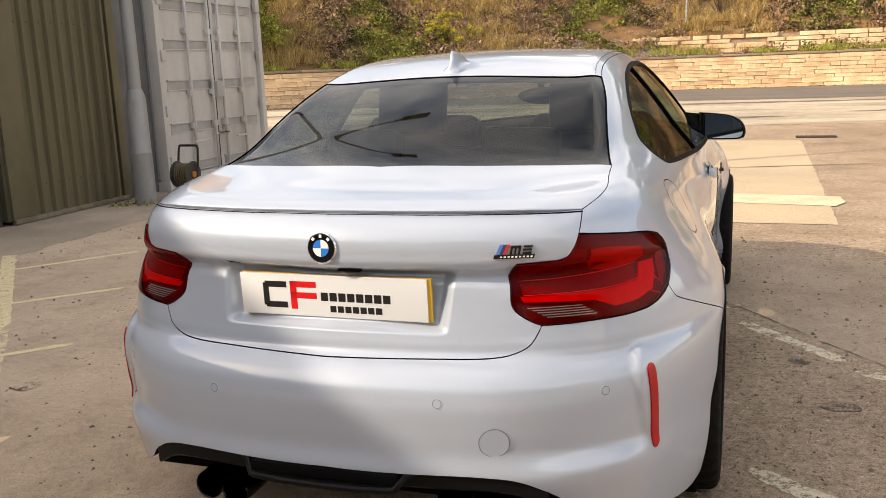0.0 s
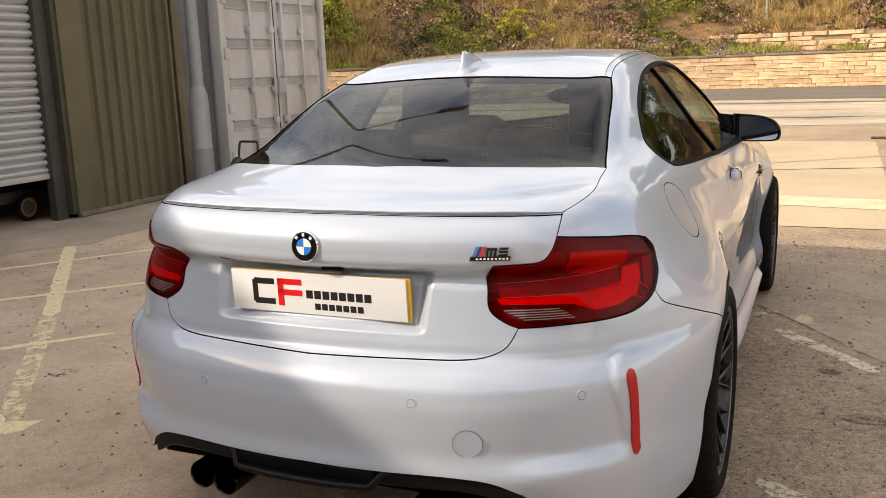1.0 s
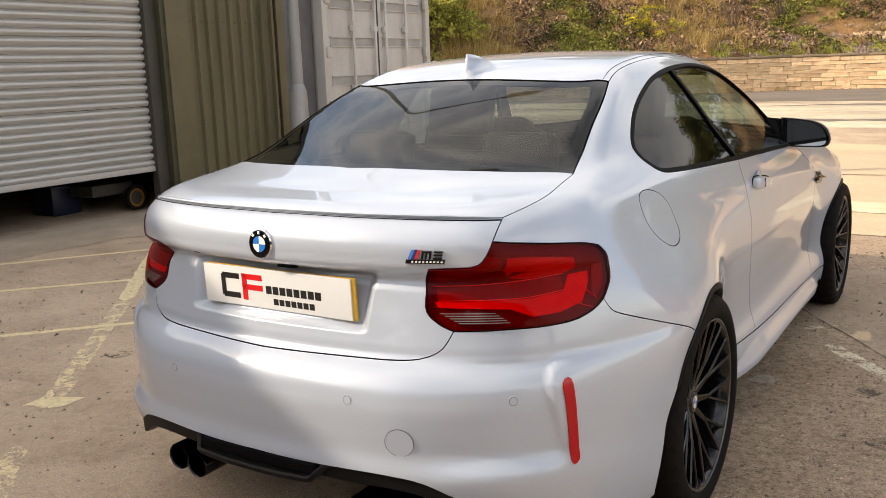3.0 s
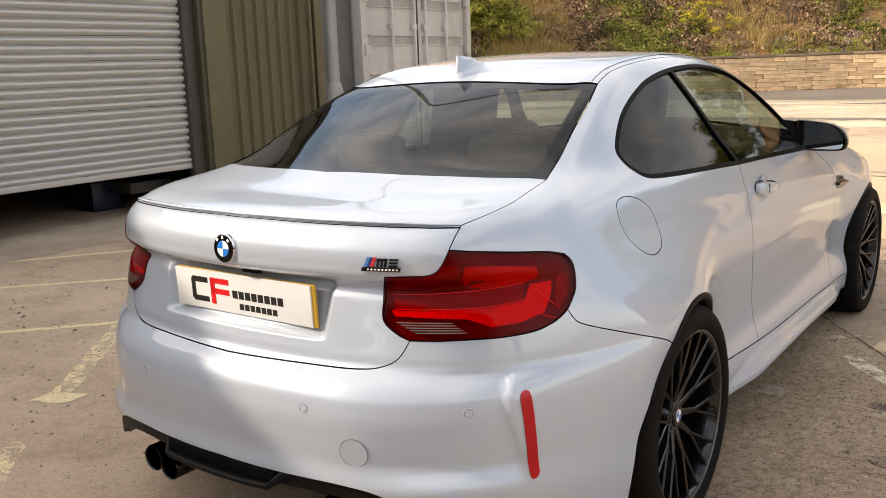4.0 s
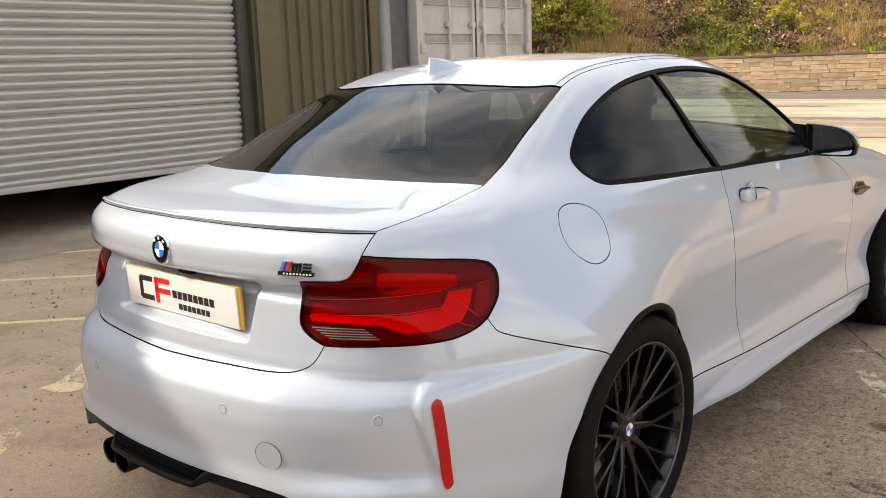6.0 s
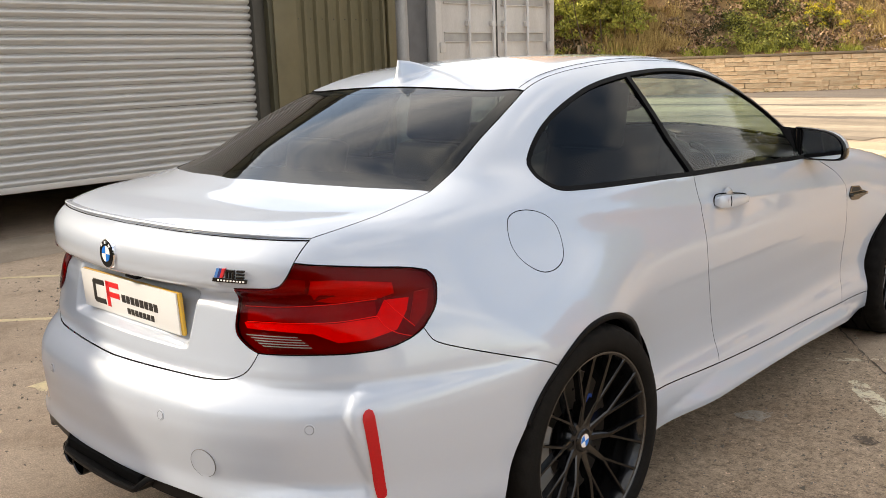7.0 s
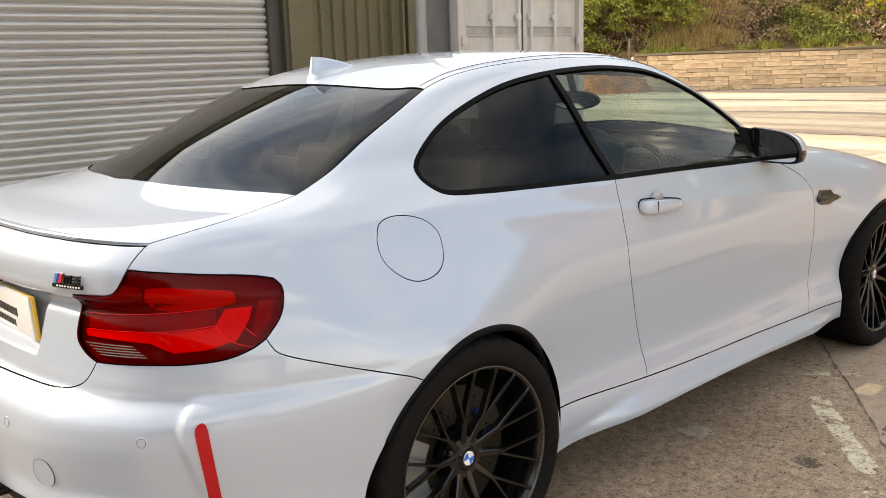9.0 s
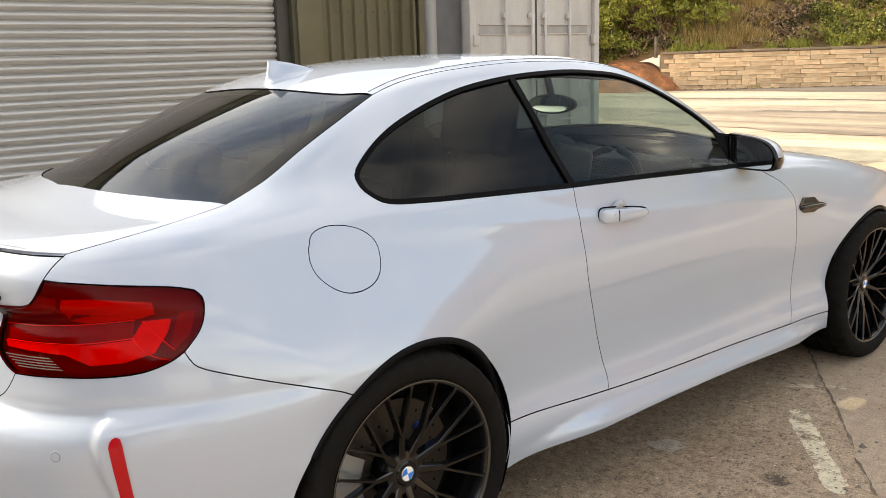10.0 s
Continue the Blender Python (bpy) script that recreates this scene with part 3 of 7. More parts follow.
def ring(name, outline, g0, g1, material, parent, lift=0.002, depth=0.01, mirror=False, label=""):
    """A flat band that follows an outline on the form."""
    a, b = shrunk(outline, g0), shrunk(outline, g1)
    n = len(a)
    pa, pb = solve(*rays_uv(a)), solve(*rays_uv(b))
    na, nb = gradient(pa), gradient(pb)
    v = np.vstack([pa - na * depth, pa + na * lift, pb + nb * lift, pb - nb * depth])
    f = []
    for k in range(3):
        for i in range(n):
            j = (i + 1) % n
            f.append((k * n + i, k * n + j, (k + 1) * n + j, (k + 1) * n + i))
    ob = link(name, v, f, material, parent, label, smooth=False)
    obs = [ob]
    if mirror:
        obs.append(link(name, v * np.array([-1, 1, 1]), [tuple(reversed(q)) for q in f], material, parent, label, smooth=False))
    for o in obs:
        bm = bmesh.new()
        bm.from_mesh(o.data)
        bmesh.ops.recalc_face_normals(bm, faces=bm.faces)
        bm.to_mesh(o.data)
        bm.free()
    return ob


ring("window_trim", QG, 0.0, 0.0125, M_WTRIM, car, mirror=True, label="black window surround")
ring("window_trim", DG, 0.0, 0.0125, M_WTRIM, car, mirror=True, label="black window surround")

# wheel arch trims and wells
for (cy, cz, r), lo, hi in ((ARCH_R, 8, 155), (ARCH_F, 8, 150)):
    for sx in (1, -1):
        n = 40
        f = []
        ways = [radians(lo + (hi - lo) * k / n) for k in range(n + 1)]
        grow = [arch_out(math.degrees(w)) if cy < 1 else 0.0 for w in ways]
        rows = [(w, rr + gr, lift) for w, gr in zip(ways, grow) for rr, lift in ((r + 0.001, -0.02), (r + 0.001, 0.003), (r - 0.016, 0.001), (r - 0.018, -0.03))]
        org = np.array([(0.3, cy + rr * math.cos(w), cz + rr * math.sin(w)) for w, rr, lift in rows])
        p = solve(org, np.tile([1.0, 0, 0], (len(org), 1)), reach=0.8)
        v = [(sx * (q[0] + row[2]), q[1], q[2]) for q, row in zip(p, rows)]
        for k in range(n):
            for i in range(3):
                q = (k * 4 + i, k * 4 + i + 1, (k + 1) * 4 + i + 1, (k + 1) * 4 + i)
                f.append(q if sx > 0 else tuple(reversed(q)))
        link("arch_trim", v, f, M_BLACK, car, "black plastic wheel arch edge")
        v, f = [], []
        for k in range(n + 1):
            w = radians(-30 + 240 * k / n)
            for x in (0.89 if cy < 1 else 0.86, 0.62, 0.55):
                rr = r + 0.004 + (arch_out(math.degrees(w)) if cy < 1 else 0.0) if x > 0.56 else 0.1
                v.append((sx * (x - 0.02 if x > 0.8 else x), cy + rr * math.cos(w), cz + rr * math.sin(w)))
        for k in range(n):
            for i in range(2):
                f.append((k * 3 + i, k * 3 + i + 1, (k + 1) * 3 + i + 1, (k + 1) * 3 + i))
        link("arch_liner", v, f, M_GAP, car)
# floor pan
block("underbody", (1.5, 3.7, 0.06), (0, 1.2, 0.20), M_GAP, car, bevel=0.01)

# ---- lamps ----
M_LENS = glass("red_lens", (0.96, 0.06, 0.06), 0.4, 0.022)
M_REDIN = mat("red_reflector", (0.66, 0.018, 0.016), 0.25, 0.0, fine=0.08, fine_scale=240, var=0.18, scale=16)
M_REDTOP = mat("ribbed_red", (0.38, 0.010, 0.011), 0.25, fine=0.16, fine_scale=90, var=0.15, scale=20, stretch=(0.2, 0.2, 2.2))
M_REDMID = mat("mid_red", (0.17, 0.005, 0.006), 0.3, var=0.2, scale=18)
M_REDDARK = mat("dark_red", (0.085, 0.001, 0.004), 0.35, spec=0.3)
M_REDLINE = mat("light_guide", (0.85, 0.16, 0.14), 0.15, spec=0.8)
M_CLEAR = mat("clear_reflector", (0.40, 0.33, 0.33), 0.15, 0.7)
LAMP = path(LAMP_TOP, LAMP_OUT, list(reversed(LAMP_BOT)), list(reversed(LAMP_IN)), list(reversed(LID_FOLD)), list(reversed(LID_EDGE[2:])))[:-1]


def strip(name, pts, lift, material, parent, mirror=True, depth=0.01, label=""):
    """A flat inlay that follows the form at a given depth."""
    return panel(name, path(*[[pts[i], pts[(i + 1) % len(pts)]] for i in range(len(pts))])[:-1], material, parent, gap=0.0, grain=0.012, lift=lift, depth=depth, rim=material, mirror=mirror, label=label)


for sx in (1, -1):
    def flip(o):
        return [np.array((sx * q[0], q[1], q[2])) for q in o]

    lens = panel("tail_lamp", flip(LAMP), M_LENS, car, gap=0.0022, grain=0.014, lift=0.003, depth=0.006, rim=M_REDDARK, label="dark red wraparound tail lamp")
    panel("lamp_housing", flip(LAMP), M_REDDARK, lens, gap=0.0015, grain=0.02, lift=-0.011, depth=-0.008, rim=M_REDDARK)
    inlays = [
        ("reflector", [(0.638, -0.743, 0.915), (0.673, -0.698, 0.914), (0.705, -0.648, 0.907), (0.741, -0.582, 0.897), (0.744, -0.58, 0.868), (0.727, -0.610, 0.861), (0.659, -0.699, 0.857), (0.615, -0.738, 0.863), (0.632, -0.745, 0.889)], -0.008, M_REDTOP),
        ("dark_band", [(0.474, -0.812, 0.842), (0.608, -0.745, 0.850), (0.723, -0.622, 0.856), (0.734, -0.630, 0.825), (0.677, -0.710, 0.817), (0.480, -0.818, 0.814)], -0.007, M_REDMID),
        ("light_band", [(0.472, -0.820, 0.809), (0.590, -0.776, 0.813), (0.678, -0.711, 0.814), (0.734, -0.634, 0.821), (0.734, -0.604, 0.857), (0.764, -0.551, 0.858), (0.770, -0.565, 0.832), (0.769, -0.599, 0.790), (0.736, -0.657, 0.774), (0.690, -0.714, 0.770), (0.642, -0.747, 0.791), (0.480, -0.818, 0.795)], -0.005, M_REDIN),
        ("side_reflector", [(0.768, -0.535, 0.867), (0.782, -0.500, 0.870), (0.794, -0.526, 0.821), (0.789, -0.560, 0.793), (0.780, -0.566, 0.808)], -0.006, M_REDMID),
    ]
    inlays.append(("fold_panel", [(0.475, -0.822, 0.884), (0.556, -0.800, 0.891), (0.590, -0.775, 0.918), (0.622, -0.748, 0.914), (0.612, -0.742, 0.872), (0.560, -0.775, 0.860), (0.480, -0.815, 0.858)], -0.008, M_REDMID))
    for k in range(5):
        z = 0.7835 - 0.0052 * k
        inlays.append(("reversing_strip", [(0.490 + 0.014 * k, -0.823, z), (0.612 + 0.013 * k, -0.768, z + 0.001), (0.614 + 0.013 * k, -0.768, z - 0.001), (0.492 + 0.014 * k, -0.823, z - 0.0022)], 0.0040, M_CLEAR))
    for nm, pts, lift, m in inlays:
        strip(nm, flip(pts), lift, m, lens, mirror=False, depth=0.004)
    for line in ([(0.467, -0.810, 0.846), (0.561, -0.771, 0.849), (0.660, -0.700, 0.855), (0.723, -0.617, 0.860)],
                 [(0.483, -0.820, 0.812), (0.589, -0.776, 0.815), (0.677, -0.710, 0.817), (0.735, -0.630, 0.824)],
                 [(0.735, -0.630, 0.824), (0.748, -0.62, 0.800), (0.768, -0.600, 0.782), (0.790, -0.572, 0.772)],
                 [(0.734, -0.604, 0.857), (0.765, -0.582, 0.821), (0.789, -0.560, 0.793)]):
        q = solve(*rays_uv(np.array([to_uv(p) for p in spl(flip(line), 0.02)])))
        tube("light_guide", q - gradient(q) * 0.003, 0.0011, M_REDLINE, lens, sides=6)

# bumper reflectors
REFL = [(0.757, -0.714, 0.606), (0.7585, -0.712, 0.616), (0.765, -0.709, 0.623), (0.776, -0.705, 0.6255), (0.784, -0.700, 0.621), (0.788, -0.698, 0.609),
        (0.8115, -0.688, 0.412), (0.810, -0.689, 0.403), (0.802, -0.694, 0.397), (0.790, -0.699, 0.398), (0.7835, -0.701, 0.407), (0.782, -0.703, 0.420)]
for sx in (1, -1):
    strip("reflector", [(sx * x, y, z) for x, y, z in REFL], 0.004, mat("reflector_red", (0.42, 0.002, 0.008), 0.2, coat=0.25, spec=0.3, fine=0.12, fine_scale=300), bumper, mirror=False, label="long red reflector")


def on_body(x, y, z):
    """The place and the outward way on the form, seen from the panel hub."""
    p = solve(*rays_uv(np.array([to_uv((x, y, z))])))
    return Vector(p[0]), Vector(gradient(p)[0])


def disc_on(name, where, r, material, parent, thick=0.004, lift=0.0, inner=0.0, up=(0, 0, 1), label="", sides=40, sink=0.01):
    """A disc or ring that lies on the form."""
    p, n = on_body(*where)
    a = Vector(up).cross(n).normalized()
    b = n.cross(a)
    prof = [(-sink, r), (lift + thick * 0.6, r), (lift + thick, r - thick * 0.4)] + ([(lift + thick, inner), (-sink, inner)] if inner else [(lift + thick, 0.0001)])
    v, f = [], []
    k = len(prof)
    for i in range(sides):
        w = 2 * math.pi * i / sides
        for h, rr in prof:
            v.append(p + n * h + (a * math.cos(w) + b * math.sin(w)) * rr)
    for i in range(sides):
        j = (i + 1) % sides
        for q in range(k - 1):
            f.append((i * k + q, j * k + q, j * k + q + 1, i * k + q + 1))
    ob = link(name, v, f, material, parent, label)
    ob.data.set_sharp_from_angle(angle=radians(40))
    return ob


# parking sensors and the towing eye cover
for x, y, z in ((0.303, -0.966, 0.578), (-0.304, -0.969, 0.570), (0.689, -0.812, 0.580), (-0.689, -0.812, 0.580)):
    s = disc_on("parking_sensor", (x, y, z), 0.0135, M_PAINT, bumper, thick=0.0012)
    disc_on("sensor_rim", (x, y, z), 0.0112, mat("sensor_joint", (0.05, 0.05, 0.055), 0.5), s, thick=0.0016, inner=0.0100)
tow = disc_on("towing_eye_cover", (0.437, -0.944, 0.478), 0.036, M_PAINT, bumper, thick=0.0006)
disc_on("cover_rim", (0.437, -0.944, 0.478), 0.0371, mat("seam_grey", (0.12, 0.12, 0.13), 0.6), tow, thick=0.0009, inner=0.0359)

# round badges in black, white and blue
M_BLUE = mat("badge_blue", (0.01, 0.18, 0.62), 0.15, coat=1.0)
M_WHITE = mat("badge_white", (0.85, 0.85, 0.85), 0.15, coat=1.0)


def quarters(parent, centre, n, up, r):
    n, up = Vector(n).normalized(), Vector(up)
    a = up.cross(n).normalized()
    b = n.cross(a)
    for q in range(4):
        v = [centre]
        for k in range(11):
            w = radians(90 * q + 9 * k)
            v.append(centre + (a * math.cos(w) + b * math.sin(w)) * r)
        v += [p - n * 0.003 for p in v]
        f = [(0, i, i + 1) for i in range(1, 11)] + [(i, i + 12, i + 13, i + 1) for i in range(1, 11)]
        link("badge_quarter", v, f, M_BLUE if q % 2 else M_WHITE, parent, smooth=False)


bp, bn = on_body(0, -0.904, 0.933)
badge = disc_on("badge", (0, -0.904, 0.933), 0.0395, M_CHROME, boot, thick=0.006, label="round black badge with blue and white quarters", sides=56)
disc_on("badge_ring", (0, -0.904, 0.933), 0.0375, M_GLOSSBLACK, badge, thick=0.0075, sides=56)
disc_on("badge_inner_ring", (0, -0.904, 0.933), 0.0225, M_CHROME, badge, thick=0.0082, sides=40)
quarters(badge, bp + bn * 0.0088, bn, (0, 0, 1), 0.021)
for w in (-42, 0, 42):
    q = bp + bn * 0.0078 + Vector((math.sin(radians(w)) * 0.03, 0, math.cos(radians(w)) * 0.03))
    block("badge_mark", (0.007, 0.0015, 0.008), q, M_WHITE, badge, bevel=0.0006, turn=(0, -w, 0))

# slanted stripes and dark blocks of the model badge
gp, gn = on_body(0.47, -0.84, 0.925)
ga = Vector((0, 0, 1)).cross(gn).normalized()
gb = gn.cross(ga)


def badge_piece(name, x0, x1, z0, z1, material, parent=None, slant=0.25, thick=0.005):
    q = [(x0 + slant * z0, z0), (x1 + slant * z0, z0), (x1 + slant * z1, z1), (x0 + slant * z1, z1)]
    v = [gp + ga * x + gb * z + gn * h for h in (-0.004, thick) for x, z in q]
    f = [(4, 5, 6, 7), (0, 1, 5, 4), (1, 2, 6, 5), (2, 3, 7, 6), (3, 0, 4, 7)]
    return link(name, v, f, material, parent or boot, smooth=False)


mb = badge_piece("model_badge", -0.050, 0.046, -0.0165, -0.0075, M_GLOSSBLACK)
tagged(mb, "small dark model badge with three slanted stripes")
for x0, x1, col in ((-0.045, -0.037, (0.05, 0.2, 0.55)), (-0.037, -0.029, (0.02, 0.03, 0.16)), (-0.029, -0.021, (0.6, 0.02, 0.03))):
    badge_piece("badge_stripe", x0, x1, -0.006, 0.017, mat("stripe", col, 0.2, coat=1), mb, slant=0.45)
for x0, x1, z0, z1 in ((-0.014, -0.009, -0.006, 0.014), (-0.009, 0.008, 0.009, 0.014), (-0.004, 0.0, -0.006, 0.009), (0.005, 0.010, -0.006, 0.014), (0.016, 0.037, 0.010, 0.014), (0.016, 0.037, 0.002, 0.006), (0.016, 0.037, -0.006, -0.002)):
    badge_piece("badge_block", x0, x1, z0, z1, M_GLOSSBLACK, mb, slant=0.2)
for k in range(9):
    badge_piece("badge_bar", -0.036 + 0.009 * k, -0.031 + 0.009 * k, -0.0140, -0.0102, M_WHITE, mb, slant=0.2, thick=0.0056)

# registration plate, with its marks as plain shapes
PLATE = pose(0.0, -0.862, 0.800, 2, 0, 0)
plate = new("plate")
plate.parent = boot
plate.matrix_local = PLATE
tagged(plate, "white show plate with black and red marks")
block("plate_backing", (0.524, 0.010, 0.112), (0.003, 0.004, 0), mat("plate_amber", (0.62, 0.36, 0.03), 0.3, coat=0.8), plate, bevel=0.003)
block("plate_face", (0.516, 0.006, 0.110), (-0.003, -0.003, 0), mat("plate_white", (0.74, 0.76, 0.77), 0.22, coat=1.0, fine=0.02, fine_scale=500), plate, bevel=0.002)
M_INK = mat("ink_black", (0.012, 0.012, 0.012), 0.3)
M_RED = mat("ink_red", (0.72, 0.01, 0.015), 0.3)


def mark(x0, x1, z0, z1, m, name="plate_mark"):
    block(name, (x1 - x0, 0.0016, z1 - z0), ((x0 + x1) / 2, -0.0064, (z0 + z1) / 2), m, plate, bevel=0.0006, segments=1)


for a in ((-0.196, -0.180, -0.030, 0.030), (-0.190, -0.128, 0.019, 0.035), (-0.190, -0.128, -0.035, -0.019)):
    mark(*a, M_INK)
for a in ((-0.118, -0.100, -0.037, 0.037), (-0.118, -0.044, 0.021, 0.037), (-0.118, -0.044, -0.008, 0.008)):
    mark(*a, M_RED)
for k in range(8):
    mark(-0.032 + 0.0243 * k, -0.0125 + 0.0243 * k, -0.012, 0.010, M_INK, "plate_bar")
for k in range(7):
    mark(-0.008 + 0.0208 * k, 0.0085 + 0.0208 * k, -0.041, -0.024, M_INK, "plate_bar")

# thin spoiler lip on the boot
lip = spl(LIP)
full = [np.array((-q[0], q[1], q[2])) for q in reversed(lip)][:-1] + lip
v, f = [], []
m_l = len(full)
for i, q in enumerate(full):
    s = min(1.0, min(i, m_l - 1 - i) / 10) * 0.8 + 0.2
    d = np.array((q[0] * 0.35, -1.0, 0))
    d /= np.linalg.norm(d)
    for back, up in ((-0.05, 0.001), (-0.02, 0.0055), (0.008, 0.010), (0.0105, 0.007), (0.006, 0.001), (-0.004, -0.004)):
        v.append(q + d * back * s + np.array((0, 0, up * s)))
for i in range(m_l - 1):
    for k in range(5):
        f.append((i * 6 + k, i * 6 + k + 1, (i + 1) * 6 + k + 1, (i + 1) * 6 + k))
lip_ob = link("spoiler_lip", v, [tuple(reversed(q)) for q in f], M_PAINT, boot)
lip_ob.data.set_sharp_from_angle(angle=radians(50))
# dark tube under the lip, painting its shadow line
tube("lip_shadow_gap", [q + np.array((q[0] * 0.004, -0.006, -0.0045)) for q in full], 0.0021, M_GAP, lip_ob, sides=6)

# boot handle under the fold
block("boot_handle", (0.060, 0.018, 0.008), (0.055, -0.872, 0.873), M_BLACK, boot, bevel=0.004)

# rear window seals and the high brake lamp
M_SEAL = mat("seal_black", (0.005, 0.005, 0.0055), 0.35, spec=0.2)


def top_ring(name, outline, g0, g1, material, parent, lift=0.001):
    flat = np.array([(q[0], q[1]) for q in outline])
    a, b = inset(flat, g0), inset(flat, g1)
    n = len(a)
    pa, pb = solve(*rays_top(a)), solve(*rays_top(b))
    na, nb = gradient(pa), gradient(pb)
    nrm = np.vstack([na, nb])
    vv = np.vstack([pa + na * lift, pb + nb * (lift - 0.002)])
    ff = [(i, (i + 1) % n, n + (i + 1) % n, n + i) for i in range(n)]
    a_, b_, c_ = vv[ff[0][0]], vv[ff[0][1]], vv[ff[0][2]]
    if np.dot(np.cross(b_ - a_, c_ - a_), na[0]) < 0:
        ff = [tuple(reversed(q)) for q in ff]
    return link(name, vv, ff, material, parent, normals=nrm)


RW = mirrored(path(list(reversed(GLASS_TOP)), list(reversed(GLASS_SIDE)), GLASS_LOW))
top_ring("window_border", RW, 0.004, 0.040, M_SEAL, rear_window, lift=-0.0045)

# shark fin aerial
v, f = [], []
for i in range(17):
    t = i / 16
    y = 0.172 + 0.19 * t
    base = float(solve(*rays_top(np.array([[0.0, y]])))[0][2]) - 0.004
    h = 0.079 * (1 - t) ** 1.2 * (1 + 0.45 * t) + 0.002
    w = 0.043 * (1 - t**2.6) ** 0.5 * min(1.0, 0.62 + 2.2 * t) + 0.002
    for k in range(21):
        s = -1 + 2 * k / 20
        up = 1 - abs(s)
        hh = h * (0.24 * min(1.0, up * 3.5) ** 0.7 + 0.76 * min(1.0, max(0.0, (up - 0.42) / 0.36)) ** 1.1)
        v.append((w * math.copysign(abs(s) ** 1.5, s), y + 0.010 * hh / 0.08, base + hh))
for i in range(16):
    for k in range(20):
        f.append((i * 21 + k, i * 21 + k + 1, (i + 1) * 21 + k + 1, (i + 1) * 21 + k))
f.append(tuple(range(20, -1, -1)))
link("roof_aerial", v, f, M_PAINT, car, "white shark fin roof aerial")

# door handles; flat discs paint the cups, recess shade put in their grey
M_CUP = mat("handle_cup", (0.30, 0.31, 0.33), 0.35, 0.3, coat=1.0)
for sx in (1, -1):
    y0, z0 = 0.825, 0.906
    ys = [0.0, 0.004, 0.012, 0.03, 0.06, 0.11, 0.16, 0.205, 0.228, 0.236]
    tall = [0.010, 0.017, 0.0215, 0.0225, 0.0225, 0.0205, 0.0175, 0.0135, 0.009, 0.004]
    outw = [0.006, 0.018, 0.026, 0.030, 0.033, 0.035, 0.033, 0.026, 0.016, 0.006]
    org = np.array([(0.3, y0 + y, z0 - 0.06 * y) for y in ys])
    skin = solve(org, np.tile([1.0, 0, 0], (len(org), 1)), reach=0.8)
    v, f = [], []
    ring_n = [(-0.012, -0.75), (-0.003, -0.96), (-0.001, -0.6), (0.0, 0.0), (-0.002, 0.6), (-0.006, 0.92), (-0.015, 0.8), (-0.016, 0.0)]
    for q, h, o in zip(skin, tall, outw):
        for dx, dz in ring_n:
            v.append((sx * (q[0] + max(o + dx * min(1, o / 0.02), 0.001)), q[1], q[2] + dz * h))
    k = len(ring_n)
    for a in range(len(ys) - 1):
        for b in range(k):
            c = (b + 1) % k
            f.append((a * k + b, a * k + c, (a + 1) * k + c, (a + 1) * k + b))
    f += [tuple(range(k)), tuple((len(ys) - 1) * k + b for b in range(k - 1, -1, -1))]
    h = link("door_handle", v, f, M_PAINT, car, "body-coloured door handle")
    bm = bmesh.new()
    bm.from_mesh(h.data)
    bmesh.ops.recalc_face_normals(bm, faces=bm.faces)
    bm.to_mesh(h.data)
    bm.free()
    h.data.set_sharp_from_angle(angle=radians(50))
    q = skin[4]
    tube("key_cap_joint", [(sx * (q[0] + 0.0335), q[1], q[2] - 0.016), (sx * (q[0] + 0.0345), q[1], q[2]), (sx * (q[0] + 0.031), q[1], q[2] + 0.018)], 0.0012, M_GAP, h, sides=6)
    lathe("lock_cap", [(0.0, 0.0001), (0.0005, 0.006), (-0.002, 0.007)], M_CUP, h, axis="x", at=(sx * (skin[3][0] + 0.0312), skin[3][1] + 0.016, skin[3][2]), sides=20)
    loop = [(sx * (p[0] + 0.0012), p[1], p[2]) for p in skin]
    edge = [(a[0], a[1], a[2] + t + 0.002) for a, t in zip(loop, tall)] + [(a[0], a[1], a[2] - t - 0.003) for a, t in reversed(list(zip(loop, tall)))]
    tube("handle_gasket", edge[::1], 0.0022, M_GAP, h, sides=6, closed=True)
    cup = lathe("handle_cup", [(0.0035, 0.001), (0.0030, 0.030), (-0.006, 0.040)], M_CUP, h, axis="x", at=(0, 0, 0), sides=32)
    cup.data.transform(Matrix.Translation((sx * skin[5][0], y0 + 0.105, z0 - 0.004)) @ Matrix.Diagonal((sx, 1.15, 1.0, 1)))
    # fender vent
    vent = strip("fender_vent", [(sx * x, y, z) for x, y, z in ((0.850, 2.085, 0.808), (0.851, 2.183, 0.799), (0.856, 2.213, 0.777), (0.858, 2.254, 0.769), (0.859, 2.253, 0.750), (0.858, 2.216, 0.747), (0.857, 2.171, 0.738), (0.856, 2.090, 0.746), (0.856, 2.063, 0.763), (0.855, 2.056, 0.778))], 0.0035, M_GLOSSBLACK, car, mirror=False, label="gloss black fender vent")
    strip("vent_mesh", [(sx * x, y, z) for x, y, z in ((0.850, 2.098, 0.801), (0.851, 2.176, 0.793), (0.856, 2.200, 0.776), (0.856, 2.085, 0.783))], 0.0045, mat("vent_grille", (0.02, 0.018, 0.016), 0.7, bump=0.002, bump_scale=300), vent, mirror=False)
    org = np.array([(0.3, y, z) for y, z in ((2.055, 0.770), (2.12, 0.768), (2.20, 0.764), (2.252, 0.760))])
    skin = solve(org, np.tile([1.0, 0, 0], (len(org), 1)), reach=0.8)
    tube("vent_bar", spl([(sx * (b[0] + 0.009), b[1], b[2]) for b in skin], 0.02), 0.0075, M_GLOSSBLACK, vent)

